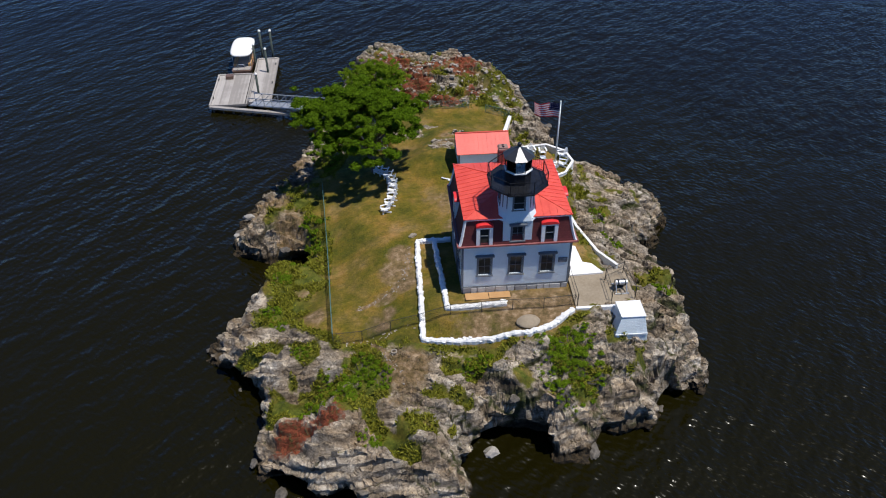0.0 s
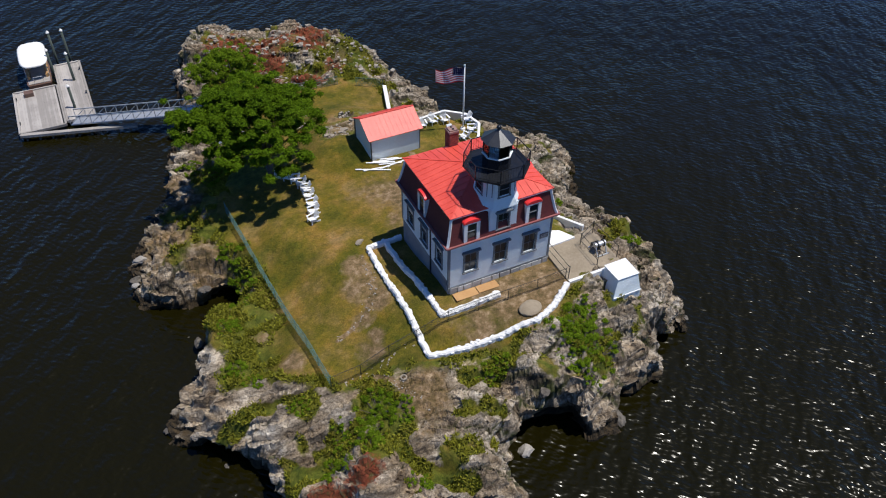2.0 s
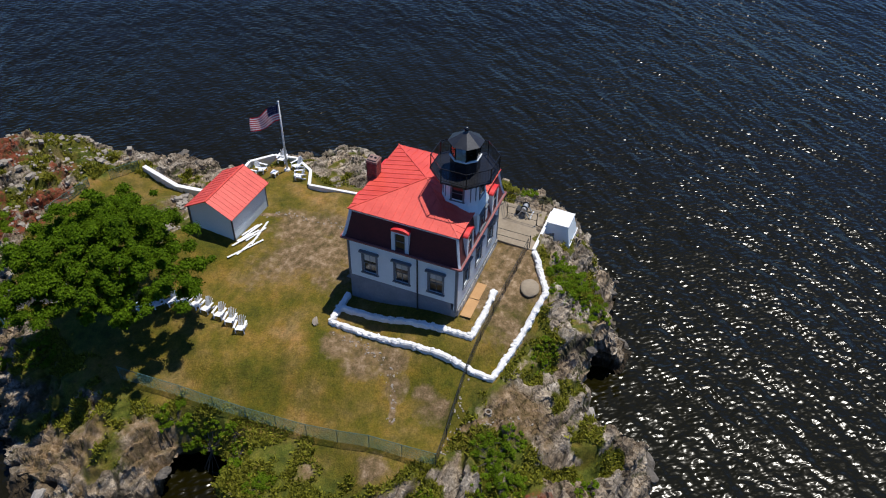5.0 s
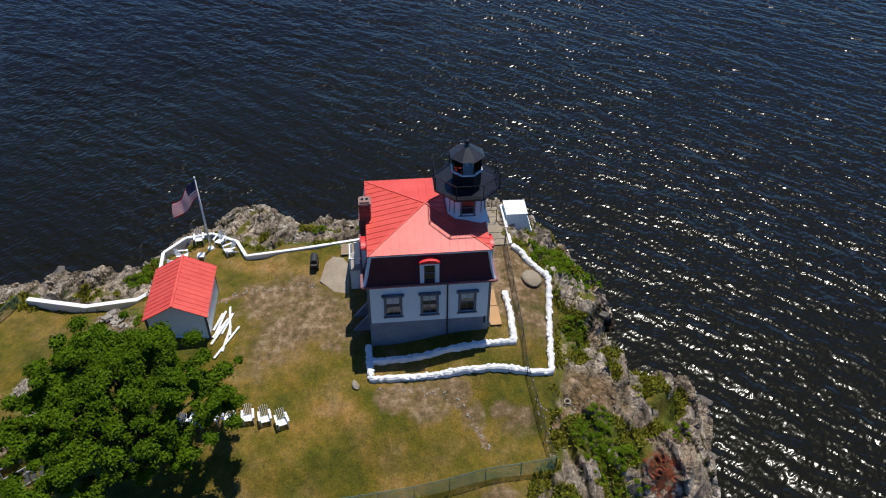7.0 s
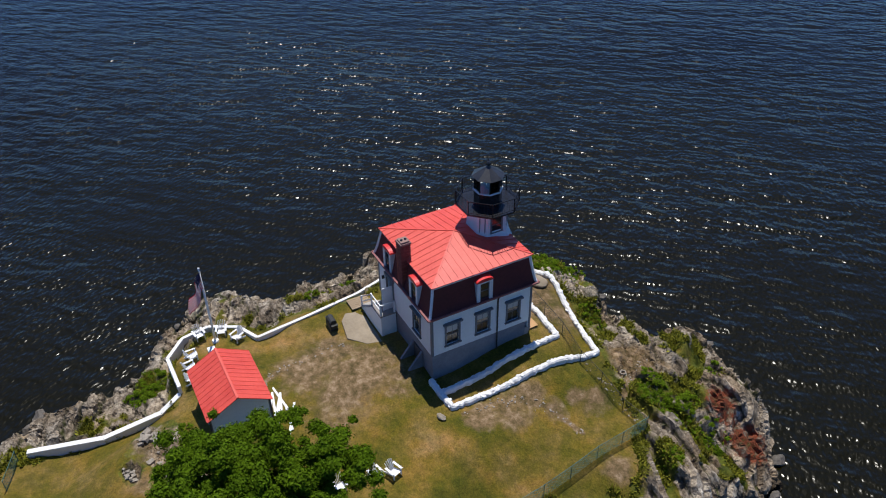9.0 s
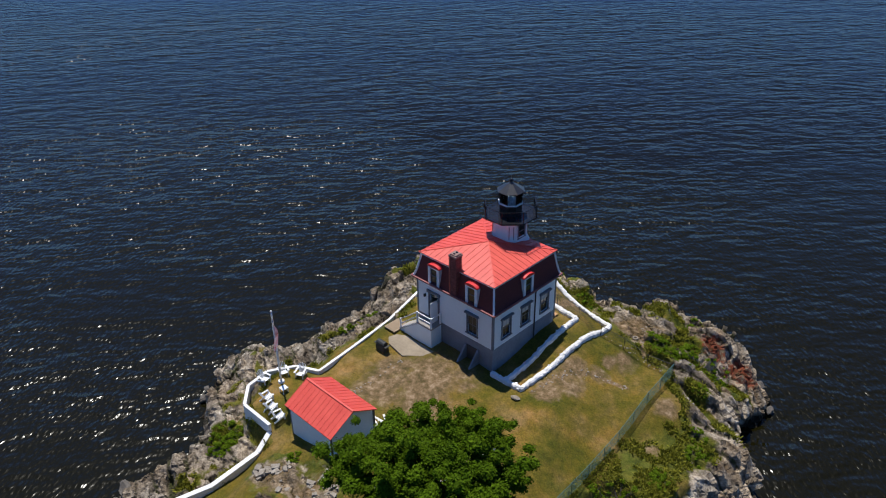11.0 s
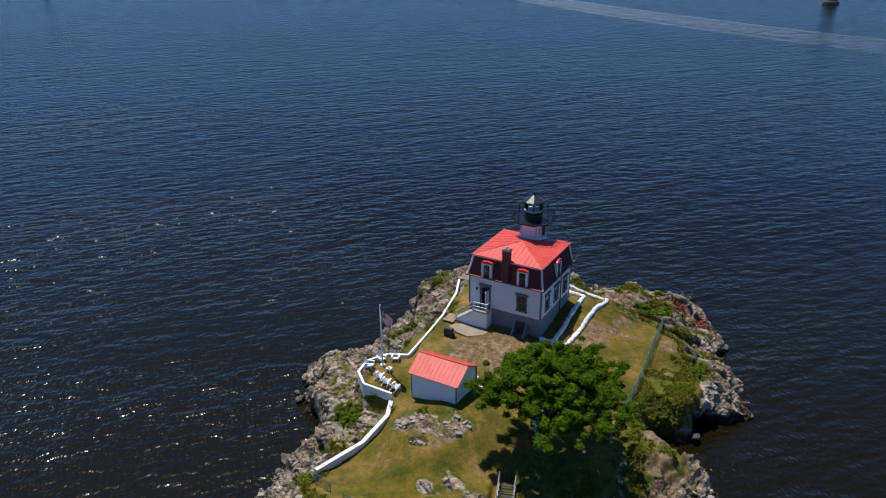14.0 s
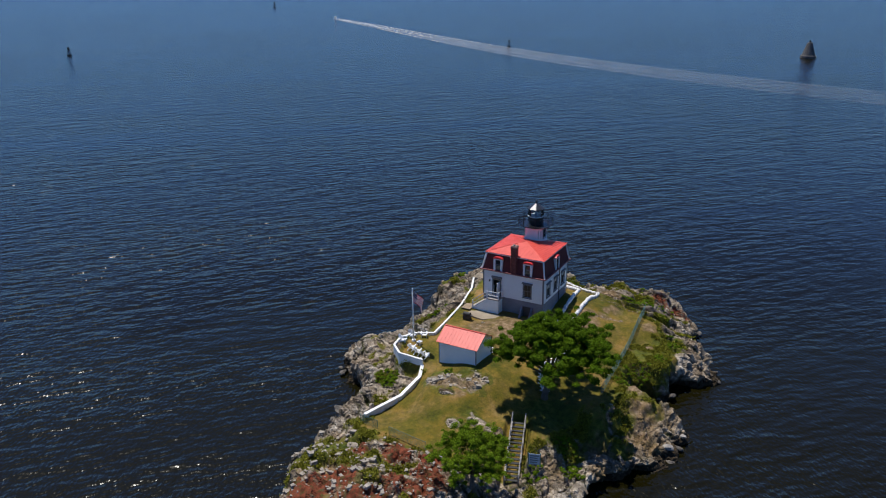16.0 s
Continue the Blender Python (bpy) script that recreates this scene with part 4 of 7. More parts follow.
def sash_window(parent, axis, out, at, u, z0, z1, w, trim=GREY_TRIM, hood=True, panel_h=0.0):
    """A two-over-two sash in its opening, with casing and a bracketed head."""
    f = oriented(axis, out, at)
    bm = bmesh.new()
    c = 0.13
    obox(bm, f, u - w / 2 - c, u - w / 2, -0.02, 0.06, z0, z1)
    obox(bm, f, u + w / 2, u + w / 2 + c, -0.02, 0.06, z0, z1)
    obox(bm, f, u - w / 2 - c, u + w / 2 + c, -0.02, 0.06, z1, z1 + 0.16)
    win = part("window", bm, trim, parent, "dark framed double-hung window")
    bm = bmesh.new()
    obox(bm, f, u - w / 2 - c - 0.06, u + w / 2 + c + 0.06, -0.02, 0.12, z0 - 0.09, z0)
    part("sill", bm, trim, win)
    if hood:
        bm = bmesh.new()
        obox(bm, f, u - w / 2 - 0.26, u + w / 2 + 0.26, -0.02, 0.2, z1 + 0.16, z1 + 0.28)
        obox(bm, f, u - w / 2 - 0.2, u + w / 2 + 0.2, -0.02, 0.12, z1 + 0.28, z1 + 0.33)
        part("head", bm, trim, win)
    zm = (z0 + z1) / 2
    for k, (lo, hi, dep) in enumerate(((z0, zm + 0.02, -0.09), (zm - 0.02, z1, -0.04))):
        bm = bmesh.new()
        for a, b in ((u - w / 2, u - w / 2 + 0.055), (u + w / 2 - 0.055, u + w / 2), (u - 0.015, u + 0.015)):
            obox(bm, f, a, b, dep - 0.03, dep + 0.01, lo, hi)
        obox(bm, f, u - w / 2 + 0.055, u + w / 2 - 0.055, dep - 0.032, dep + 0.012, lo, lo + 0.05)
        obox(bm, f, u - w / 2 + 0.055, u + w / 2 - 0.055, dep - 0.032, dep + 0.012, hi - 0.05, hi)
        part("sash", bm, trim, win)
        bm = bmesh.new()
        obox(bm, f, u - w / 2 + 0.05, u + w / 2 - 0.05, dep - 0.02, dep - 0.012, lo + 0.04, hi - 0.04)
        part("pane", bm, GLASS, win)
    # pale panel across the top of the upper sash
    if panel_h:
        bm = bmesh.new()
        obox(bm, f, u - w / 2 + 0.07, u + w / 2 - 0.07, -0.052, -0.044, z1 - 0.06 - panel_h, z1 - 0.06)
        part("window_shade", bm, SASH_PANEL, win, "pale panel in the upper sash")
    return win


W_FRONT = [(-2.55, 3.95, 5.65), (-0.08, 3.95, 5.65), (2.4, 3.95, 5.65)]
W_LEFT = [(2.15, 4.05, 5.75), (-0.3, 4.05, 5.75), (-2.85, 4.05, 5.75)]
WW = 0.98


def holes_of(ws, w=WW):
    return [(u - w / 2, u + w / 2, a, b) for u, a, b in ws]


def build_house():
    # walls of the ground floor, with their openings
    th = 0.2
    bm = bmesh.new()
    wall_panel(bm, "y", HY0, HX0, HX1, 2.8, Z_EAVE, th, holes_of(W_FRONT))
    part("front_wall", bm, WHITE, light)
    bm = bmesh.new()
    wall_panel(bm, "x", HX0, HY0 + th, HY1 - th, 3.45, Z_EAVE, th, holes_of(W_LEFT))
    part("side_wall", bm, WHITE, light)
    bm = bmesh.new()
    wall_panel(bm, "x", HX1, HY0 + th, HY1 - th, 3.45, Z_EAVE, -th, [])
    part("side_wall", bm, WHITE, light)
    bm = bmesh.new()
    wall_panel(bm, "y", HY1, HX0, HX1, 3.45, Z_EAVE, -th, [(-2.6, -1.62, 4.0, 5.75), (1.75, 2.75, 3.55, 5.95)])
    part("back_wall", bm, WHITE, light)
    # unseen floor, ceiling, partitions: coloured dark, so windows look into closed dark rooms
    bm = bmesh.new()
    box(bm, HX0 + th, HX1 - th, HY0 + th, HY1 - th, 3.3, 3.44)
    part("floor_boards", bm, DARK_ROOM, light)
    bm = bmesh.new()
    box(bm, HX0 + th, HX1 - th, HY0 + th, HY1 - th, 6.7, 6.84)
    part("ceiling_boards", bm, DARK_ROOM, light)
    bm = bmesh.new()
    box(bm, -0.06, 0.06, HY0 + 0.9, HY1 - 0.9, 3.44, 6.7)
    box(bm, HX0 + 0.9, HX1 - 0.9, -0.66, -0.54, 3.44, 6.7)
    part("partition", bm, DARK_ROOM, light)
    # foundation
    bm = bmesh.new()
    box(bm, HX0 + 0.03, HX0 + 0.4, HY0 + 0.4, HY1 - 0.03, 0.4, 3.45)
    box(bm, HX1 - 0.4, HX1 - 0.03, HY0 + 0.4, HY1 - 0.03, 0.4, 3.45)
    box(bm, HX0 + 0.4, HX1 - 0.4, HY1 - 0.4, HY1 - 0.03, 0.4, 3.45)
    part("foundation", bm, PARGE, light, "grey foundation wall")
    bm = bmesh.new()
    box(bm, HX0 + 0.03, HX1 - 0.03, HY0 + 0.05, HY0 + 0.4, 0.6, 2.8)
    sf = part("stone_footing", bm, FOUND_STONE, light)
    rng = random.Random(3)
    meshes = []
    for k in range(4):
        b = bmesh.new()
        for v in box(b, -0.47, 0.47, -0.5, 0.5, -0.5, 0.5):
            v.co *= rng.uniform(0.86, 1.04)
        meshes.append(finish(b, "stone", FOUND_STONE))
    x = HX0 + 0.1
    while x < HX1 - 0.1:
        w = rng.uniform(0.45, 1.0)
        piece("stone", rng.choice(meshes), sf, pose(x + w / 2, HY0 + 0.04, 2.42 + rng.uniform(-0.05, 0.05), 0, 0, rng.choice((0, 180))) @ Matrix.Diagonal((w, 0.3, rng.uniform(0.5, 0.62), 1)))
        x += w
    # water table, corner boards
    bm = bmesh.new()
    box(bm, HX0 - 0.05, HX1 + 0.05, HY0 - 0.06, HY0 + 0.1, 2.68, 2.86)
    part("water_table", bm, GREY_TRIM, light)
    for x in (HX0, HX1):
        for y in (HY0, HY1):
            bm = bmesh.new()
            sx, sy = (-1 if x < 0 else 1), (-1 if y < 0 else 1)
            xa, ya = x + sx * 0.03, y + sy * 0.03
            zl = 2.86 if y < 0 else 3.46
            box(bm, min(xa, xa - sx * 0.17), max(xa, xa - sx * 0.17), min(ya, ya - sy * 0.17), max(ya, ya - sy * 0.17), zl, Z_EAVE)
            part("corner_board", bm, GREY_TRIM, light)
    # cornice and gutter
    bm = bmesh.new()
    box(bm, HX0 - 0.12, HX1 + 0.12, HY0 - 0.12, HY1 + 0.12, Z_EAVE, Z_EAVE + 0.1)
    box(bm, HX0 - 0.25, HX1 + 0.25, HY0 - 0.25, HY1 + 0.25, Z_EAVE + 0.1, Z_EAVE + 0.2)
    part("cornice", bm, GREY_TRIM, light)
    bm = bmesh.new()
    x0, x1, y0, y1 = HX0 - 0.33, HX1 + 0.33, HY0 - 0.33, HY1 + 0.33
    for a, b in (((x0, y0), (x1, y0)), ((x1, y0), (x1, y1)), ((x1, y1), (x0, y1)), ((x0, y1), (x0, y0))):
        bar(bm, (*a, Z_EAVE + 0.2), (*b, Z_EAVE + 0.2), 0.14, 0.12)
    part("gutter", bm, CORNICE, light, "faded red gutter")
    # mansard slopes, slightly bellied
    cx0, cx1, cy0, cy1 = -4.1, 3.9, -4.2, 3.5
    ex0, ex1, ey0, ey1 = HX0 - 0.2, HX1 + 0.2, HY0 - 0.2, HY1 + 0.2
    rings = []
    for s in (0, 0.12, 0.35, 0.7, 1.0):
        k = s ** 0.75
        xa, xb = ex0 + (cx0 - ex0) * k, ex1 + (cx1 - ex1) * k
        ya, yb = ey0 + (cy0 - ey0) * k, ey1 + (cy1 - ey1) * k
        z = Z_EAVE + 0.2 + (Z_CURB - Z_EAVE - 0.2) * s
        rings.append([(xa, ya, z), (xb, ya, z), (xb, yb, z), (xa, yb, z)])
    bm = bmesh.new()
    loft(bm, rings)
    part("mansard", bm, MANSARD, light, "dark maroon shingled mansard slope")
    for i in range(4):
        bm = bmesh.new()
        pts = [Vector(r[i]) for r in rings]
        for a, b in zip(pts, pts[1:]):
            bar(bm, a, b, 0.16)
        part("hip_board", bm, WHITE_TRIM, light, "white corner board of the mansard")
    # curb moulding
    bm = bmesh.new()
    for a, b in (((cx0, cy0), (cx1, cy0)), ((cx1, cy0), (cx1, cy1)), ((cx1, cy1), (cx0, cy1)), ((cx0, cy1), (cx0, cy0))):
        bar(bm, (*a, Z_CURB), (*b, Z_CURB), 0.16, 0.14)
    part("curb_moulding", bm, WHITE_TRIM, light)
    # low red roof with standing seams
    ax, ay, az = -0.1, -0.35, Z_CURB + 0.98
    ov = 0.16
    corners = [(cx0 - ov, cy0 - ov), (cx1 + ov, cy0 - ov), (cx1 + ov, cy1 + ov), (cx0 - ov, cy1 + ov)]
    zr = Z_CURB + 0.09
    for i in range(4):
        a, b = Vector((*corners[i], zr)), Vector((*corners[(i + 1) % 4], zr))
        top = Vector((ax, ay, az))
        bm = bmesh.new()
        lift = Vector((0, 0, 0.05))
        loft(bm, [[a, b, top], [a + lift, b + lift, top + lift]])
        slope = part("roof_slope", bm, RED_METAL, light, "faded red standing-seam metal roof slope")
        d = (b - a).normalized()
        length = (b - a).length
        nrm = (b - a).cross(top - a).normalized()
        if nrm.z < 0:
            nrm = -nrm
        foot = (top - a).dot(d)
        inw = (top - a) - d * foot
        k = int(length / 0.52)
        for j in range(1, k):
            u = length * j / k
            reach = u / foot if u < foot else (length - u) / (length - foot)
            p = a + d * u + nrm * 0.064
            bm = bmesh.new()
            bar(bm, p, p + inw * min(reach, 0.99), 0.03, 0.032, up=nrm)
            part("seam", bm, RED_METAL, slope)
        bm = bmesh.new()
        bar(bm, a + nrm * 0.06, top + nrm * 0.07, 0.09, 0.05)
        part("hip_cap", bm, RED_METAL, slope)
    # openings
    for u, a, b in W_FRONT:
        sash_window(light, "y", -1, HY0, u, a, b, WW)
    for u, a, b in W_LEFT:
        sash_window(light, "x", -1, HX0, u, a, b, WW, panel_h=0.45 + 0.12 * (u > 0))
    sash_window(light, "y", 1, HY1, -2.11, 4.0, 5.75, 0.98)
    # rear door, standing ajar
    f = oriented("y", 1, HY1)
    bm = bmesh.new()
    obox(bm, f, 1.6, 1.75, -0.02, 0.07, 3.5, 5.95)
    obox(bm, f, 2.75, 2.9, -0.02, 0.07, 3.5, 5.95)
    obox(bm, f, 1.5, 3.0, -0.02, 0.14, 5.95, 6.2)
    df = part("door_frame", bm, GREY_TRIM, light)
    bm = bmesh.new()
    box(bm, 1.78, 1.84, HY1 + 0.05, HY1 + 0.9, 3.56, 5.6)
    part("door", bm, WHITE_TRIM, df, "white door standing open")
    bm = bmesh.new()
    obox(bm, f, 1.78, 2.72, -0.1, -0.06, 5.62, 5.9)
    part("transom", bm, GLASS, df)
    bm = bmesh.new()
    box(bm, 3.2, 3.32, HY1, HY1 + 0.2, 5.35, 5.6)
    part("wall_lamp", bm, DARK_METAL, light)
    # down pipe
    bm = bmesh.new()
    tube(bm, [(HX0 - 0.25, -1.5, Z_EAVE + 0.1), (HX0 - 0.07, -1.5, Z_EAVE - 0.25), (HX0 - 0.07, -1.5, 1.5)], 0.055, 6)
    part("downpipe", bm, DARK_METAL, light)
    # plaque beside the window, lettering too small to read
    bm = bmesh.new()
    box(bm, 3.28, 4.0, HY0 - 0.06, HY0 - 0.005, 4.85, 5.3)
    pl = part("plaque", bm, GREY_TRIM, light, "dark plaque with pale lines")
    bm = bmesh.new()
    for k in range(3):
        box(bm, 3.36, 3.92 - 0.08 * k, HY0 - 0.072, HY0 - 0.062, 5.16 - 0.13 * k, 5.2 - 0.13 * k)
    part("text_bars", bm, ALU, pl)


def dormer(axis, out, at, u, depth):
    """A white dormer with a sash and a bowed red metal hood."""
    f = oriented(axis, out, at)
    z0, z1 = Z_EAVE + 0.24, Z_EAVE + 1.9
    bm = bmesh.new()
    for s in (-1, 1):
        obox(bm, f, u + s * 0.5 - 0.13, u + s * 0.5 + 0.13, -depth - 0.3, 0.1, z0 - 0.12, z1)
    obox(bm, f, u - 0.7, u + 0.7, -depth, 0.16, z0 - 0.22, z0 - 0.08)
    obox(bm, f, u - 0.37, u + 0.37, -depth, 0.1, z1 - 0.16, z1 + 0.06)
    d = part("dormer", bm, WHITE_TRIM, light, "white dormer with a red metal hood")
    bm = bmesh.new()
    rings = []
    for w in (-depth - 0.35, 0.13):
        top = [f(u + 0.68 * math.cos(a), w, z1 + 0.0 + 0.24 * math.sin(a)) for a in [math.pi * k / 8 for k in range(9)]]
        low = [f(u - 0.68, w, z1 - 0.03), f(u + 0.68, w, z1 - 0.03)]
        rings.append(top + low)
    loft(bm, rings)
    part("hood", bm, RED_TRIM, d, "bright red curved hood")
    bm = bmesh.new()
    zm = (z0 + z1) / 2
    for a in (-0.37, 0.31):
        obox(bm, f, u + a, u + a + 0.06, -0.03, 0.06, z0 - 0.08, z1 - 0.16)
    for zz in (z0 - 0.08, zm - 0.03, z1 - 0.22):
        obox(bm, f, u - 0.31, u + 0.31, -0.028, 0.058, zz, zz + 0.06)
    part("sash", bm, GREY_TRIM, d)
    bm = bmesh.new()
    obox(bm, f, u - 0.36, u + 0.36, 0.0, 0.015, z0 - 0.07, z1 - 0.16)
    part("pane", bm, GLASS, d)


def octa(cx, cy, z, half, cham):
    """A square with its corners cut off."""
    a, c = half, half - cham
    return [(cx + x, cy + y, z) for x, y in ((c, -a), (a, -c), (a, c), (c, a), (-c, a), (-a, c), (-a, -c), (-c, -a))]


def build_tower():
    # lower front, set into the mansard
    bm = bmesh.new()
    x0, x1 = TX - 1.12, TX + 1.12
    wall_panel(bm, "y", HY0 - 0.12, x0, x1, Z_EAVE + 0.2, Z_CURB + 0.1, 0.25, [(TX - 0.42, TX + 0.42, 7.3, 8.62)])
    box(bm, x0, x0 + 0.2, HY0 + 0.13, -3.2, Z_EAVE + 0.2, Z_CURB + 0.1)
    box(bm, x1 - 0.2, x1, HY0 + 0.13, -3.2, Z_EAVE + 0.2, Z_CURB + 0.1)
    tw = part("tower_base", bm, WHITE, light)
    sash_window(light, "y", -1, HY0 - 0.12, TX, 7.3, 8.62, 0.84)
    # shaft, flared at its foot
    bm = bmesh.new()
    rings = [octa(TX, TY, z, h, c) for z, h, c in ((Z_CURB - 0.1, 1.52, 0.5), (9.5, 1.42, 0.5), (9.8, 1.32, 0.5), (10.2, 1.27, 0.5), (11.35, 1.25, 0.5), (11.5, 1.4, 0.55), (11.7, 1.62, 0.62))]
    loft(bm, rings)
    part("tower_shaft", bm, WHITE, light)
    for axis, out, at, u in (("y", -1, TY - 1.265, TX), ("x", -1, TX - 1.265, TY), ("x", 1, TX + 1.265, TY)):
        f = oriented(axis, out, at)
        bm = bmesh.new()
        for a, b in ((-0.5, -0.38), (0.38, 0.5)):
            obox(bm, f, u + a, u + b, -0.05, 0.05, 10.05, 11.28)
        obox(bm, f, u - 0.55, u + 0.55, -0.05, 0.07, 9.96, 10.05)
        obox(bm, f, u - 0.58, u + 0.58, -0.05, 0.1, 11.28, 11.36)
        obox(bm, f, u - 0.38, u + 0.38, -0.05, 0.03, 10.62, 10.68)
        w = part("tower_window", bm, GREY_TRIM, light)
        bm = bmesh.new()
        obox(bm, f, u - 0.38, u + 0.38, -0.05, 0.012, 10.05, 11.28)
        part("pane", bm, GLASS, w)
    # panels on the cut corners
    for sx in (-1, 1):
        for sy in (-1, 1):
            m = Matrix.Translation((TX + sx * 1.017, TY + sy * 1.017, 10.65)) @ Matrix.Rotation(math.atan2(sy, sx), 4, "Z")
            bm = bmesh.new()
            box(bm, -0.02, 0.03, -0.22, -0.16, -0.55, 0.6, m)
            box(bm, -0.02, 0.03, 0.16, 0.22, -0.55, 0.6, m)
            part("pilaster", bm, GREY_TRIM, light)
    # year plate over the lower window, too small to read
    bm = bmesh.new()
    for k in range(4):
        box(bm, TX - 0.24 + 0.13 * k, TX - 0.16 + 0.13 * k, HY0 - 0.17, HY0 - 0.115, 9.02, 9.2)
    part("text_bars", bm, GREY_TRIM, tw)
    # gallery
    t8 = math.pi / 8
    bm = bmesh.new()
    loft(bm, [ring(TX, TY, 11.7, 1.75, 8, t8), ring(TX, TY, 11.82, 2.36, 8, t8), ring(TX, TY, 11.92, 2.36, 8, t8)])
    gal = part("gallery", bm, BLACK, light, "black octagonal iron gallery")
    pr = ring(TX, TY, 11.92, 2.28, 8, t8)
    for k in range(8):
        a, b = Vector(pr[k]), Vector(pr[(k + 1) % 8])
        bm = bmesh.new()
        bar(bm, a, a + Vector((0, 0, 1.05)), 0.06)
        part("post", bm, BLACK, gal)
        for h, w in ((1.02, 0.05), (0.12, 0.035)):
            bm = bmesh.new()
            bar(bm, a + Vector((0, 0, h)), b + Vector((0, 0, h)), w)
            part("rail", bm, BLACK, gal)
        bm = bmesh.new()
        for j in range(1, 9):
            p = a.lerp(b, j / 9)
            bar(bm, p + Vector((0, 0, 0.12)), p + Vector((0, 0, 1.02)), 0.012)
        part("balusters", bm, BLACK, gal)
    # lantern
    bm = bmesh.new()
    loft(bm, [ring(TX, TY, 11.92, 1.0, 8, t8), ring(TX, TY, 12.92, 1.0, 8, t8)])
    part("lantern_parapet", bm, BLACK, light)
    bm = bmesh.new()
    loft(bm, [ring(TX, TY, 12.92, 1.08, 8, t8), ring(TX, TY, 13.0, 1.08, 8, t8)])
    part("lantern_sill", bm, WHITE_TRIM, light)
    lr, lt = ring(TX, TY, 13.0, 0.97, 8, t8), ring(TX, TY, 14.0, 0.97, 8, t8)
    for k in range(8):
        bm = bmesh.new()
        bar(bm, lr[k], lt[k], 0.07)
        part("mullion", bm, BLACK, light)
        bm = bmesh.new()
        a, b, c, d = (Vector(p) for p in (lr[k], lr[(k + 1) % 8], lt[(k + 1) % 8], lt[k]))
        o = (Vector((TX, TY, 0)) - Vector(((a.x + b.x) / 2, (a.y + b.y) / 2, 0))).normalized() * 0.015
        loft(bm, [[a, b, c, d], [a + o, b + o, c + o, d + o]])
        g = part("lantern_pane", bm, LANTERN_GLASS, light)
        g.visible_shadow = False
    bm = bmesh.new()
    loft(bm, [ring(TX, TY, 12.95, 0.2, 12), ring(TX, TY, 13.2, 0.2, 12), ring(TX, TY, 13.25, 0.13, 12), ring(TX, TY, 13.5, 0.16, 12), ring(TX, TY, 13.65, 0.1, 12)])
    part("beacon_lamp", bm, ALU, light, smooth=True)
    bm = bmesh.new()
    loft(bm, [ring(TX, TY, 13.98, 1.1, 8, t8), ring(TX, TY, 14.05, 1.2, 8, t8), ring(TX, TY, 14.74, 0.12, 8, t8), ring(TX, TY, 14.8, 0.1, 8, t8)])
    part("lantern_roof", bm, LANTERN_ROOF, light, "black eight-sided lantern roof")
    bm = bmesh.new()
    bmesh.ops.create_uvsphere(bm, u_segments=12, v_segments=8, radius=0.17, matrix=Matrix.Translation((TX, TY, 14.92)))
    part("ball_vent", bm, BLACK, light, smooth=True)
    bm = bmesh.new()
    tube(bm, [(TX, TY, 15.0), (TX, TY, 15.35)], 0.015, 5)
    part("lightning_rod", bm, DARK_METAL, light)


def build_chimney():
    bm = bmesh.new()
    x0, x1, y0, y1 = -0.5, 0.2, 3.3, 4.0
    box(bm, x0 + 0.02, x1 - 0.02, y0 + 0.02, y1 - 0.02, 7.06, 10.6)
    ch = part("chimney", bm, MORTAR, light, "red brick chimney with a pale cap")
    bm = bmesh.new()
    box(bm, x0 - 0.06, x1 + 0.06, y0 - 0.06, y1 + 0.06, 10.6, 10.75)
    box(bm, x0 + 0.02, x1 - 0.02, y0 + 0.02, y1 - 0.02, 10.75, 10.86)
    part("cap", bm, MORTAR, ch)
    for yy in (y0 + 0.2, y1 - 0.2):
        bm = bmesh.new()
        loft(bm, [ring(-0.15, yy, 10.86, 0.1, 10), ring(-0.15, yy, 10.9, 0.1, 10)])
        part("flue", bm, BLACK, ch)
    b = bmesh.new()
    box(b, -0.105, 0.105, -0.03, 0.03, -0.032, 0.032)
    bme = finish(b, "brick", BRICK)
    for r in range(44):
        z = 7.1 + r * 0.08
        for side in range(4):
            for k in range(3):
                u = -0.24 + 0.235 * k + (0.1 if r % 2 else 0) - 0.02
                if side % 2 == 0:
                    m = pose(-0.15 + u, y0 if side == 0 else y1, z)
                else:
                    m = pose(x0 if side == 1 else x1, 3.65 + u, z, 0, 0, 90)
                if side == 0 and z < 9.6:
                    continue
                piece("brick", bme, ch, m)


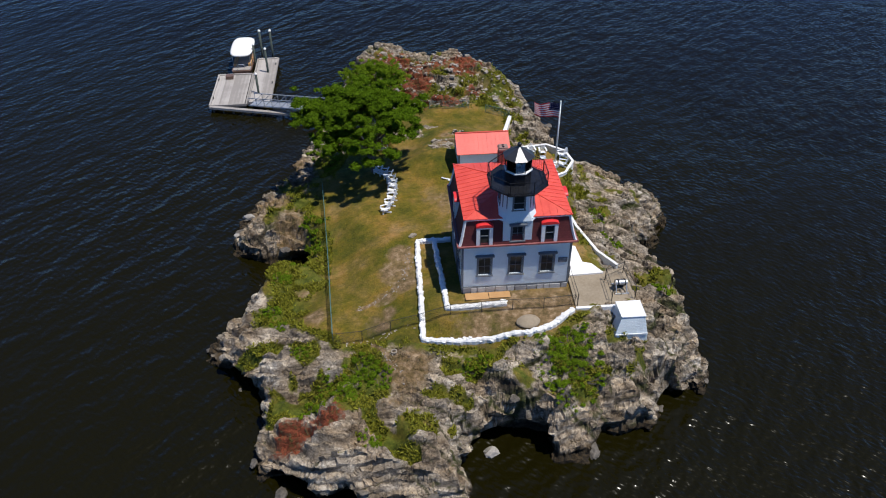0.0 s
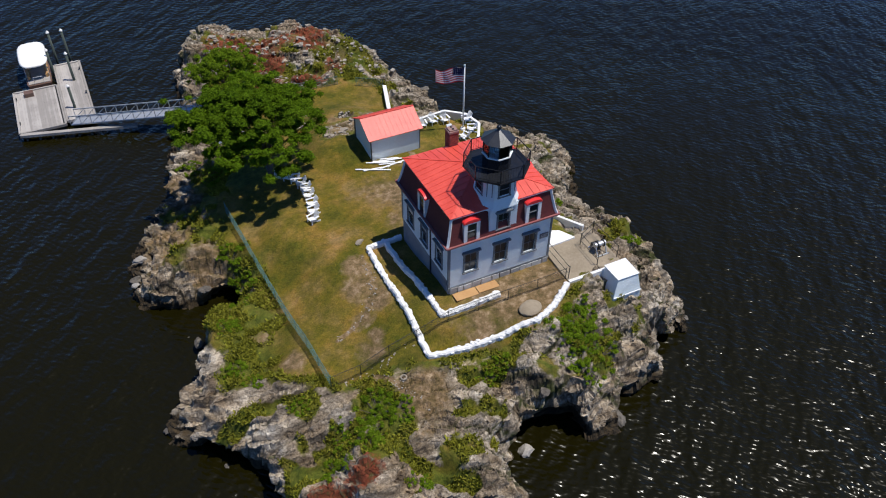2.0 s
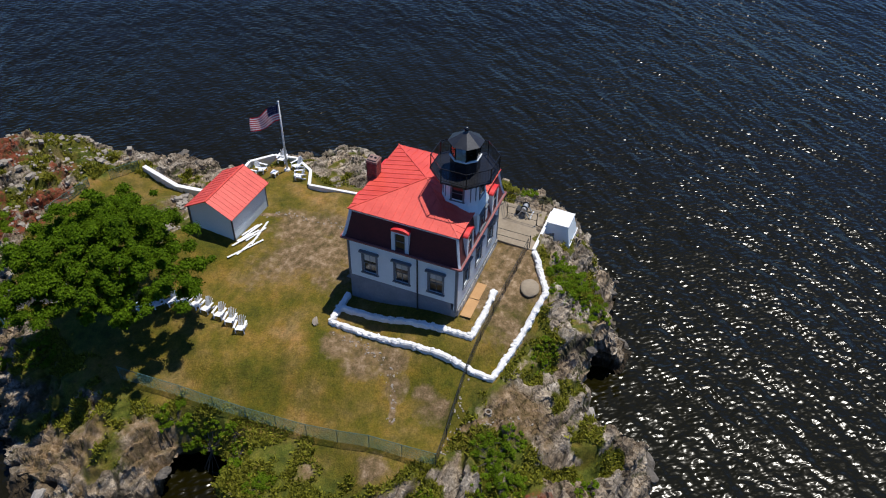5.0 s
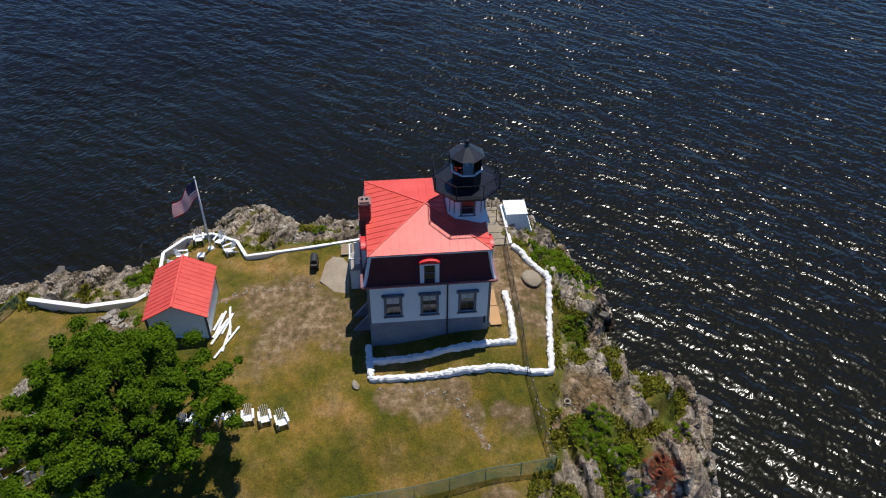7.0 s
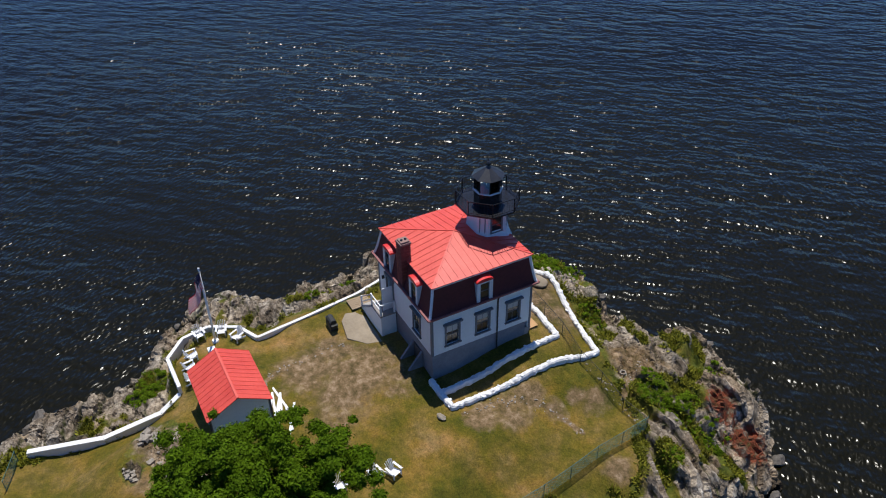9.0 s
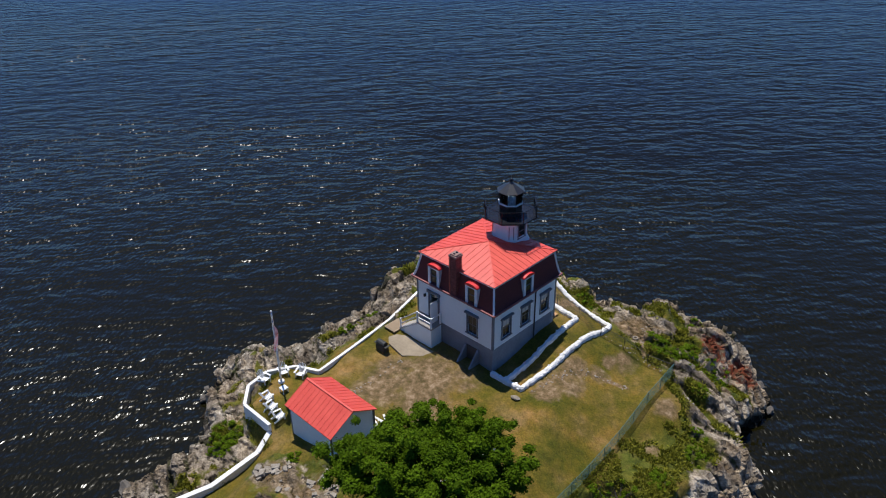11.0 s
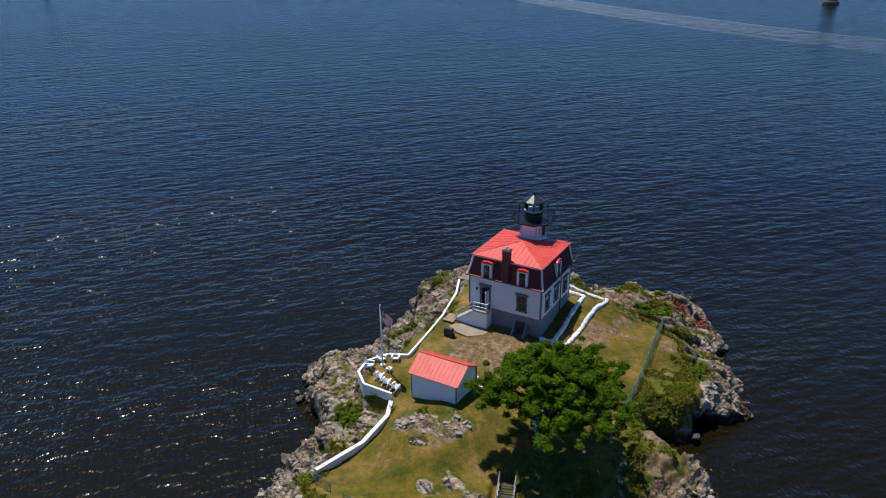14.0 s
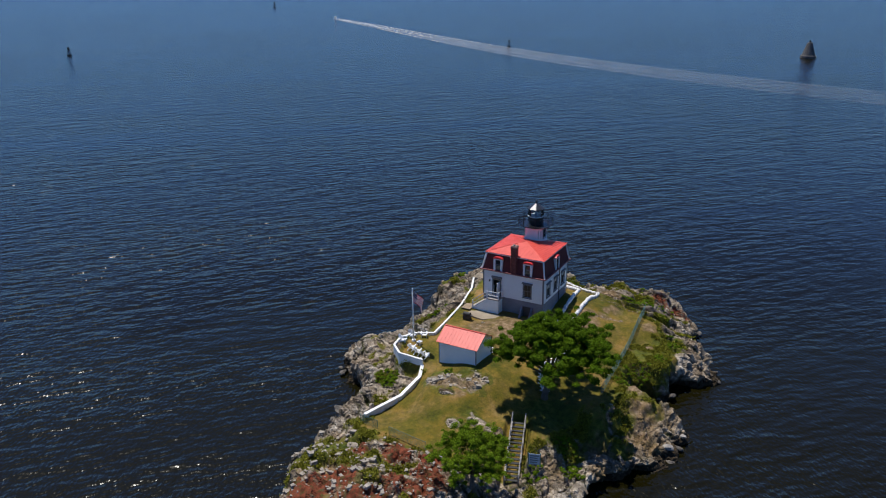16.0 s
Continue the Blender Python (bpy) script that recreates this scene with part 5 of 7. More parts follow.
def build_porch():
    # landing, flight and skirt at the rear door
    bm = bmesh.new()
    box(bm, 1.35, 3.1, HY1 + 0.03, 5.15, 3.3, 3.42)
    p = part("porch", bm, DECK_WOOD, light, "white boarded porch with a short flight of steps")
    bm = bmesh.new()
    box(bm, 1.4, 3.05, 5.02, 5.1, 1.0, 3.3)
    box(bm, 1.4, 1.48, HY1 + 0.05, 5.02, 1.0, 3.3)
    part("skirt", bm, WHITE, p)
    bm = bmesh.new()
    a = [bm.verts.new(q) for q in ((3.05, 5.02, 1.0), (3.05, 5.02, 3.3), (5.3, 5.02, 1.7), (5.3, 5.02, 1.0))]
    b = [bm.verts.new(q) for q in ((3.05, 5.1, 1.0), (3.05, 5.1, 3.3), (5.3, 5.1, 1.7), (5.3, 5.1, 1.0))]
    bm.faces.new(a)
    bm.faces.new(b[::-1])
    for i in range(4):
        bm.faces.new((a[i], a[(i + 1) % 4], b[(i + 1) % 4], b[i]))
    part("stringer", bm, WHITE, p)
    for k in range(9):
        bm = bmesh.new()
        z = 3.3 - 0.18 * (k + 1)
        box(bm, 3.1 + 0.25 * k, 3.38 + 0.25 * k, HY1 + 0.1, 5.14, z, z + 0.05)
        part("tread", bm, DECK_WOOD, p)
    for x, z in ((1.42, 3.42), (3.05, 3.42), (5.2, 1.7)):
        for y in ((5.06,) if x > 2 else (5.06, HY1 + 0.15)):
            bm = bmesh.new()
            box(bm, x - 0.06, x + 0.06, y - 0.06, y + 0.06, z, z + 1.05)
            part("post", bm, WHITE_TRIM, p)
    for a, b in (((1.42, 5.06, 4.4), (3.05, 5.06, 4.4)), ((1.42, 5.06, 3.9), (3.05, 5.06, 3.9)), ((3.05, 5.06, 4.4), (5.2, 5.06, 2.7)), ((3.05, 5.06, 3.95), (5.2, 5.06, 2.2)), ((1.42, HY1 + 0.1, 4.4), (1.42, 5.06, 4.4))):
        bm = bmesh.new()
        bar(bm, a, b, 0.08)
        part("rail", bm, WHITE_TRIM, p)
    # cellar entrance with sloping cheeks
    for x in (-2.9, -1.55):
        bm = bmesh.new()
        q = [(HY1, 0.6), (5.0, 0.6), (5.0, 1.35), (HY1 + 0.1, 2.75), (HY1, 2.75)]
        loft(bm, [[(x, y, z) for y, z in q], [(x + 0.18, y, z) for y, z in q]])
        part("cellar_cheek", bm, PARGE, light)
    # door takes the dark room colour to stand for the shaded doorway
    bm = bmesh.new()
    box(bm, -2.72, -1.55, HY1 - 0.02, HY1 + 0.05, 0.9, 2.7)
    part("cellar_door", bm, DARK_ROOM, light, "cellar door coloured dark for the shaded opening")


build_house()
for u in (-2.65, 2.35):
    dormer("y", -1, HY0 - 0.12, u, 0.5)
dormer("x", -1, HX0 - 0.12, -0.3, 0.5)
dormer("x", 1, HX1 + 0.12, -0.3, 0.5)
for u in (-2.15, 2.05):
    dormer("y", 1, HY1 + 0.12, u, 0.5)
build_tower()
build_chimney()
build_porch()

# ---- shed ----
def build_shed():
    x0, x1, y0, y1 = -2.5, 2.35, 15.1, 19.0
    s = thing("shed", (0, 17, 1.0), "white painted shed with a red metal gable roof", "shed")
    zw, zr = 3.5, 4.6
    bm = bmesh.new()
    q = [(y0, 0.2), (y1, 0.2), (y1, zw), ((y0 + y1) / 2, zr - 0.05), (y0, zw)]
    loft(bm, [[(x0, y, z) for y, z in q], [(x1, y, z) for y, z in q]])
    part("body", bm, WHITE, s)
    for x in (x0, x1):
        for y in (y0, y1):
            bm = bmesh.new()
            box(bm, x - 0.04, x + 0.04, y - 0.04, y + 0.04, 0.3, zw)
            part("corner_board", bm, GREY_TRIM, s)
    ym = (y0 + y1) / 2
    for sg in (-1, 1):
        a = Vector((x0 - 0.25, ym + sg * (y1 - ym + 0.25), zw - 0.1))
        b = Vector((x1 + 0.25, a.y, a.z))
        c, d = Vector((x1 + 0.25, ym, zr)), Vector((x0 - 0.25, ym, zr))
        bm = bmesh.new()
        up = Vector((0, 0, 0.06))
        loft(bm, [[a, b, c, d], [a + up, b + up, c + up, d + up]])
        sl = part("roof_slope", bm, RED_METAL, s, "red standing-seam metal sheet")
        for k in range(13):
            u = k / 12
            bm = bmesh.new()
            bar(bm, a.lerp(b, u) + up, d.lerp(c, u) + up, 0.035, 0.04)
            part("seam", bm, RED_METAL, sl)
    bm = bmesh.new()
    bar(bm, (x0 - 0.26, ym, zr + 0.08), (x1 + 0.26, ym, zr + 0.08), 0.16, 0.05)
    part("ridge_cap", bm, RED_METAL, s)
    for y in (y0, y1):
        bm = bmesh.new()
        tube(bm, [(x0 - 0.04, y - 0.08 if y < ym else y + 0.08, zw), (x0 - 0.04, y - 0.08 if y < ym else y + 0.08, 0.9)], 0.05, 6)
        part("downpipe", bm, DARK_METAL, s)


build_shed()


# ---- trees and shrubs ----
def leaf_cloud(name, clumps, count, size, seed):
    """A crown of many small folded leaves, gathered in clumps (x, y, z, radius)."""
    rng = np.random.default_rng(seed)
    w = np.array([c[3] ** 2.2 for c in clumps])
    pick = rng.choice(len(clumps), count, p=w / w.sum())
    c = np.array(clumps)[pick]
    d = rng.normal(size=(count, 3))
    d /= np.linalg.norm(d, axis=1)[:, None]
    d[:, 2] = np.where(d[:, 2] < -0.35, -d[:, 2] * 0.5, d[:, 2])
    rad = c[:, 3] * np.abs(rng.normal(scale=0.3, size=count) + 0.55).clip(0, 1.25)
    p = c[:, :3] + d * rad[:, None] * np.array([1, 1, 0.72])
    out = d + rng.normal(scale=0.5, size=(count, 3)) + np.array([0, 0, 0.5])
    out /= np.linalg.norm(out, axis=1)[:, None]
    t = np.cross(out, rng.normal(size=(count, 3)))
    t /= np.linalg.norm(t, axis=1)[:, None]
    b = np.cross(out, t)
    s = size * rng.uniform(0.6, 1.3, count)[:, None]
    v = np.stack([p - t * s, p - b * s * 0.55 + out * s * 0.12, p + t * s * 1.1, p + b * s * 0.55 + out * s * 0.12], 1).reshape(-1, 3)
    me = bpy.data.meshes.new(name)
    me.from_pydata(v.tolist(), [], (np.arange(count * 4).reshape(-1, 4)).tolist())
    return me


def tree(x, y, height, spread, seed, leaves, label, lean=(0, 0), size=0.095, leaf=LEAF):
    z = ground_z(x, y)
    rng = random.Random(seed)
    t = thing("tree", (x, y, z - 0.1), label, "tree")
    fork = Vector((x + lean[0] * 0.4, y + lean[1] * 0.4, z + height * 0.34))
    bm = bmesh.new()
    tube(bm, [(x, y, z - 0.3), (x, y, z + 0.25), fork], [0.5 * spread / 6, 0.36 * spread / 6, 0.27 * spread / 6], 9)
    part("trunk", bm, BARK, t, smooth=True)
    clumps = []
    for k in range(24):
        a = 2.4 * k + rng.uniform(-0.25, 0.25)
        r = spread * 0.84 * math.sqrt((k + 0.4) / 24)
        end = Vector((x + lean[0] + r * math.cos(a), y + lean[1] + r * math.sin(a), z + height * (0.52 + 0.38 * (1 - (r / spread) ** 2) + rng.uniform(-0.05, 0.05))))
        mid = fork.lerp(end, 0.5) + Vector((rng.uniform(-0.4, 0.4), rng.uniform(-0.4, 0.4), -0.05 * height))
        bm = bmesh.new()
        tube(bm, [fork - Vector((0, 0, 0.3)), mid, end], [0.16 * spread / 6, 0.1 * spread / 6, 0.03], 6)
        part("limb", bm, BARK, t, smooth=True)
        for j in range(20):
            o = Vector([max(-1.5, min(1.5, rng.gauss(0, 1))) for _ in range(2)] + [rng.gauss(0, 0.65)]) * spread * 0.195
            clumps.append((*(end + o), spread * rng.uniform(0.05, 0.105)))
    me = leaf_cloud("crown", clumps, leaves, size, seed)
    bmesh_free = bmesh.new()
    bmesh_free.from_mesh(me)
    bpy.data.meshes.remove(me)
    part("crown", bmesh_free, leaf, t)
    return t


tree(-11.0, 18.9, 9.1, 6.3, 5, 430000, "broad dark green oak with a rounded spreading crown", lean=(-1.2, -0.3), size=0.092)
tree(-10.6, 35.4, 5.6, 4.0, 8, 130000, "small bright green tree beside the dock stairs", size=0.062, leaf=BUSH)


# ---- garden walls of whitewashed stones ----
WALL_STONES = [finish(rubble(100 + k), "stone", WHITEWASH, smooth=False) for k in range(6)]


def stone_wall(name, pts, label, rows=1, size=0.26):
    rng = random.Random(len(pts) * 17 + int(pts[0][0] * 10))
    base = (pts[0][0], pts[0][1], ground_z(*pts[0][:2]))
    w = thing(name, base, label, "stone wall")
    # core of packed rubble, uneven in width and height
    bm = bmesh.new()
    path = []
    for a, b in zip(pts, pts[1:]):
        n = max(2, int(math.hypot(b[0] - a[0], b[1] - a[1]) / 0.22))
        path += [(a[0] + (b[0] - a[0]) * k / n, a[1] + (b[1] - a[1]) * k / n) for k in range(n)]
    path.append(pts[-1])
    rings = []
    for k, p in enumerate(path):
        q, r = path[max(k - 1, 0)], path[min(k + 1, len(path) - 1)]
        d = Vector((r[0] - q[0], r[1] - q[1])).normalized()
        o = Vector((-d.y, d.x))
        z = ground_z(*p)
        wl, wr, h = rng.uniform(0.15, 0.26), rng.uniform(0.15, 0.26), rng.uniform(0.3, 0.42)
        sec = ((-wl, -0.15), (-wl, h * 0.7), (-wl * 0.55, h), (wr * 0.55, h * rng.uniform(0.92, 1.06)), (wr, h * 0.65), (wr, -0.15))
        rings.append([(p[0] + o.x * u, p[1] + o.y * u, z + v) for u, v in sec])
    loft(bm, rings)
    part("core", bm, WHITEWASH, w)
    for a, b in zip(pts, pts[1:]):
        n = int(math.hypot(b[0] - a[0], b[1] - a[1]) / (size * 0.78))
        ang = math.degrees(math.atan2(b[1] - a[1], b[0] - a[0]))
        for k in range(n):
            for r in range(rows):
                u = (k + rng.uniform(0.2, 0.8)) / n
                x, y = a[0] + (b[0] - a[0]) * u, a[1] + (b[1] - a[1]) * u
                off = rng.uniform(-0.16, 0.16)
                x, y = x - math.sin(radians(ang)) * off, y + math.cos(radians(ang)) * off
                s = size * rng.uniform(0.8, 1.5)
                m = pose(x, y, ground_z(x, y) + rng.uniform(0.18, 0.32), rng.uniform(-20, 20), rng.uniform(-20, 20), ang + rng.uniform(-40, 40)) @ Matrix.Diagonal((s * 1.5, s * 1.1, s * 0.75, 1))
                piece("stone", rng.choice(WALL_STONES), w, m)


stone_wall("garden_wall", [(-4.45, 4.0), (-7.4, 3.9), (-7.55, -2.0), (-7.7, -8.35), (-4.0, -8.92), (0.3, -9.6), (1.95, -8.85), (4.1, -7.55)], "low whitewashed rubble wall bending round the front garden")
stone_wall("bed_wall", [(-5.9, 3.8), (-5.75, -1.5), (-5.65, -6.0), (-3.5, -6.15), (-0.95, -6.1)], "low whitewashed stone edging beside the house wall", rows=1, size=0.24)


def poly_wall(name, pts, thick, deep, label, cap=True):
    """A painted wall along points (x, y, top)."""
    w = thing(name, pts[0], label, "retaining wall")
    n = len(pts)
    left, right = [], []
    for i, (x, y, z) in enumerate(pts):
        a, b = Vector(pts[max(i - 1, 0)][:2]), Vector(pts[min(i + 1, n - 1)][:2])
        d = (b - a).normalized()
        o = Vector((-d.y, d.x)) * thick / 2
        left.append((x + o.x, y + o.y, z))
        right.append((x - o.x, y - o.y, z))
    bm = bmesh.new()
    rings = []
    for l, r in zip(left, right):
        rings.append([l, r, (r[0], r[1], r[2] - deep), (l[0], l[1], l[2] - deep)])
    loft(bm, rings)
    part("wall_body", bm, WHITE_WALL, w)
    for i in range(n - 1):
        bm = bmesh.new()
        a, b = Vector(pts[i]), Vector(pts[i + 1])
        bar(bm, a + Vector((0, 0, 0.045)), b + Vector((0, 0, 0.045)), thick + 0.05, 0.07)
        part("coping", bm, WHITE_WALL, w, bevel=0.015)


poly_wall("terrace_wall", [(8.9, -2.4, 2.5), (7.9, 0.2, 2.05), (7.15, 4.7, 1.45), (6.65, 9.5, 1.25), (6.3, 13.4, 1.15)], 0.2, 1.6, "white painted wall along the cliff top")
poly_wall("terrace_wall", [(6.3, 13.4, 1.15), (8.2, 14.3, 1.15), (9.4, 16.4, 1.15), (9.0, 18.5, 1.15), (7.3, 20.0, 1.12), (4.1, 19.9, 0.95)], 0.22, 2.6, "white many-sided retaining wall of the flagpole terrace")
poly_wall("terrace_wall", [(4.1, 20.0, 0.3), (3.5, 21.6, -0.25), (3.6, 25.6, -0.75), (5.15, 30.5, -1.0)], 0.36, 1.4, "white painted wall beside the north lawn")


def paved(name, corners, top, thick, material, label):
    bm = bmesh.new()
    loft(bm, [[(x, y, top - thick) for x, y in corners], [(x, y, top) for x, y in corners]])
    return solo(name, bm, material, (corners[0][0], corners[0][1], top - thick), label, "paving", bevel=0.02)


paved("landing_slab", [(4.35, -7.3), (9.3, -7.0), (9.3, -2.7), (7.7, -3.0), (4.5, -3.4)], 2.46, 2.2, TAN_CONCRETE, "worn tan concrete landing at the cliff edge")
bm = bmesh.new()
box(bm, 4.3, 9.35, -7.52, -7.28, 0.6, 2.62)
solo("kerb", bm, WHITE_WALL, (4.3, -7.4, 1.0), "pale concrete kerb of the landing slab", "kerb", bevel=0.02)
paved("painted_ramp", [(4.4, -3.45), (7.5, -3.35), (6.8, -2.1), (6.05, -1.85), (5.95, 0.3), (5.3, 0.7), (4.4, 0.6)], 2.62, 1.6, WHITE_WALL, "bright white painted concrete ramp beside the house")
paved("rear_slab", [(0.9, 5.3), (4.9, 5.2), (5.3, 6.5), (4.6, 7.1), (2.5, 7.5), (1.2, 6.4)], 1.46, 0.9, TAN_CONCRETE, "cracked concrete slab below the rear steps")
bm = bmesh.new()
for k in range(6):
    box(bm, 5.2 + 0.22 * k, 5.4 + 0.22 * k, 4.2, 5.9, 1.6, 1.68)
solo("step_platform", bm, NEW_BOARD, (5.2, 4.2, 1.6), "tan board platform at the foot of the steps", "platform")


# ---- white hatch house on the rock ----
def build_hatch():
    h = thing("hatch_house", (8.2, -8.6, 1.0), "white wedge-shaped wooden hatch on the ledge", "hatch")
    bm = bmesh.new()
    a = [(6.9, -9.65, 0.5), (9.55, -9.6, 0.5), (9.5, -7.4, 0.5), (7.1, -7.4, 0.5)]
    b = [(6.95, -9.6, 1.5), (9.5, -9.55, 1.5), (9.45, -7.45, 1.5), (7.15, -7.45, 1.5)]
    c = [(7.42, -9.22, 2.98), (9.2, -9.25, 2.98), (9.2, -7.55, 3.02), (7.38, -7.55, 3.02)]
    loft(bm, [a, b, c])
    part("body", bm, WHITE, h, bevel=0.02)
    bm = bmesh.new()
    loft(bm, [[(7.36, -9.28, 2.985), (9.26, -9.31, 2.985), (9.26, -7.5, 3.025), (7.32, -7.5, 3.025)], [(7.36, -9.28, 3.05), (9.26, -9.31, 3.05), (9.26, -7.5, 3.09), (7.32, -7.5, 3.09)]])
    part("lid", bm, WHITE_TRIM, h)
    bm = bmesh.new()
    box(bm, 7.0, 9.5, -9.66, -9.6, 1.5, 1.58)
    part("sill_board", bm, WHITE_TRIM, h)


build_hatch()


# ---- metal gate and winch on the landing ----
def build_winch():
    g = thing("boat_winch", (8.3, -5.4, 2.46), "galvanised winch frame on the concrete landing", "winch")
    for x in (7.9, 8.75):
        for y0, y1 in ((-5.9, -5.4), (-4.9, -5.4)):
            bm = bmesh.new()
            bar(bm, (x, y0, 2.46), (x, y1, 3.35), 0.07)
            part("leg", bm, ALU, g)
    bm = bmesh.new()
    tube(bm, [(7.85, -5.4, 3.2), (8.8, -5.4, 3.2)], 0.2, 12)
    part("drum", bm, ALU, g)
    for x in (8.05, 8.6):
        bm = bmesh.new()
        tube(bm, [(x, -5.4, 3.2), (x + 0.05, -5.4, 3.2)], 0.3, 14)
        part("flange", bm, DARK_METAL, g)
    bm = bmesh.new()
    box(bm, 8.0, 8.7, -5.2, -4.7, 2.46, 2.95)
    part("motor_box", bm, DARK_METAL, g, bevel=0.03)
    for y in (-6.0, -4.75):
        bm = bmesh.new()
        bar(bm, (7.8, y, 2.5), (8.9, y, 2.5), 0.1)
        part("base_beam", bm, ALU, g)


build_winch()


def rail_fence(name, pts, height, material, label, wires=0.0, post=0.05, step=2.4, category="fence", wire_r=0.006):
    """Posts, a top rail and, if wires is set, a diamond net of that pitch."""
    f = thing(name, (pts[0][0], pts[0][1], ground_z(*pts[0])), label, category)
    for a, b in zip(pts, pts[1:]):
        length = math.hypot(b[0] - a[0], b[1] - a[1])
        n = max(1, round(length / step))
        ps = []
        for k in range(n + 1):
            x, y = a[0] + (b[0] - a[0]) * k / n, a[1] + (b[1] - a[1]) * k / n
            ps.append(Vector((x, y, ground_z(x, y))))
        for p in ps[: n if b != pts[-1] else n + 1]:
            bm = bmesh.new()
            tube(bm, [p - Vector((0, 0, 0.3)), p + Vector((0, 0, height + 0.05))], post / 2, 6)
            part("post", bm, material, f)
        for p, q in zip(ps, ps[1:]):
            bm = bmesh.new()
            tube(bm, [p + Vector((0, 0, height)), q + Vector((0, 0, height))], post * 0.4, 6)
            part("rail", bm, material, f)
            if wires:
                run = (q - p).length
                bm = bmesh.new()
                k = -height
                while k < run:
                    for s in (0, 1):
                        u0, u1 = max(k, 0), min(k + height, run)
                        h0, h1 = u0 - k, u1 - k
                        if s:
                            h0, h1 = height - h0, height - h1
                        a0, a1 = p.lerp(q, u0 / run) + Vector((0, 0, h0)), p.lerp(q, u1 / run) + Vector((0, 0, h1))
                        bar(bm, a0, a1, wire_r * 2)
                    k += wires
                net = part("wire_net", bm, material, f)
                tagged(net, kind="stuff")


rail_fence("wire_fence", [(-16.3, 15.5), (-15.6, 6.0), (-14.7, -7.2)], 1.25, FENCE_GREEN, "green chain-link fence along the lawn edge", wires=0.17, wire_r=0.0055)
rail_fence("wire_fence", [(-14.7, -7.2), (-7.9, -6.6), (4.3, -6.9)], 1.1, DARK_METAL, "thin dark wire fence across the front garden", wires=0.22, wire_r=0.004)
rail_fence("wire_fence", [(-4.2, 33.2), (0.5, 32.7)], 1.0, FENCE_GREEN, "short green wire fence above the north rocks", wires=0.16, wire_r=0.006)
rail_fence("wire_fence", [(2.4, 32.0), (5.2, 31.2)], 1.0, FENCE_GREEN, "short green wire fence beside the wall end", wires=0.14, wire_r=0.006)


def gate_rails():
    g = thing("guard_rail", (7.6, -6.6, 2.46), "thin dark metal guard rail and gate on the landing", "railing")
    for a, b in (((4.5, -7.0), (4.55, -3.6)), ((7.3, -6.7), (7.4, -4.2)), ((7.4, -4.2), (9.1, -3.4)), ((9.1, -3.4), (9.2, -6.6))):
        for p in (a, b):
            bm = bmesh.new()
            tube(bm, [(*p, 2.4), (*p, 3.7)], 0.035, 6)
            part("post", bm, DARK_METAL, g)
        for h in (2.95, 3.6):
            bm = bmesh.new()
            tube(bm, [(*a, h), (*b, h)], 0.022, 5)
            part("rail", bm, DARK_METAL, g)


gate_rails()


# ---- chairs ----
def adirondack():
    """Low sloping seat, fanned slatted back, wide arms; faces -x."""
    c = thing("lawn_chair", (0, 0, 0), "white slatted lawn chair facing the water", "chair", "white lawn chairs")
    bm = bmesh.new()
    for k in range(5):
        bar(bm, (-0.42 + 0.13 * k, -0.28, 0.40 - 0.035 * k), (-0.42 + 0.13 * k, 0.28, 0.40 - 0.035 * k), 0.11, 0.025)
    part("seat", bm, CHAIR_WHITE, c)
    for k in range(5):
        y = -0.22 + 0.11 * k
        top = 1.02 - 0.05 * abs(k - 2) ** 1.5
        bm = bmesh.new()
        bar(bm, (0.14, y * 0.8, 0.28), (0.46, y * 1.25, top), 0.1, 0.025, up=(0, 1, 0))
        part("back_slat", bm, CHAIR_WHITE, c)
    for s in (-1, 1):
        bm = bmesh.new()
        bar(bm, (-0.46, s * 0.36, 0.60), (0.34, s * 0.34, 0.60), 0.15, 0.03)
        part("armrest", bm, CHAIR_WHITE, c)
        bm = bmesh.new()
        bar(bm, (-0.4, s * 0.31, 0.0), (-0.4, s * 0.31, 0.59), 0.1, 0.04)
        part("leg", bm, CHAIR_WHITE, c)
        bm = bmesh.new()
        bar(bm, (-0.44, s * 0.29, 0.36), (0.5, s * 0.29, 0.03), 0.04, 0.13)
        part("leg", bm, CHAIR_WHITE, c)
    return c


CHAIRS = [(-10.05, 9.7, 18), (-9.65, 10.8, 12), (-9.4, 11.9, 6), (-9.3, 13.1, 0), (-9.25, 14.1, -4), (-9.35, 15.1, -8), (-9.6, 16.1, -14), (-10.0, 17.1, -18), (-10.6, 18.0, -22),
          (8.5, 17.3, 10), (8.2, 15.6, -20), (7.0, 14.7, -60), (6.6, 18.4, 90), (5.5, 18.8, 95), (4.4, 18.9, 80)]
proto = adirondack()
for x, y, a in CHAIRS[1:]:
    ob = copy_thing(proto, pose(x, y, ground_z(x, y) + 0.01, 0, 0, a))
    if x > 0:
        ob["label"] = "white slatted lawn chair on the flagpole terrace"
x, y, a = CHAIRS[0]
proto.matrix_basis = pose(x, y, ground_z(x, y) + 0.01, 0, 0, a)

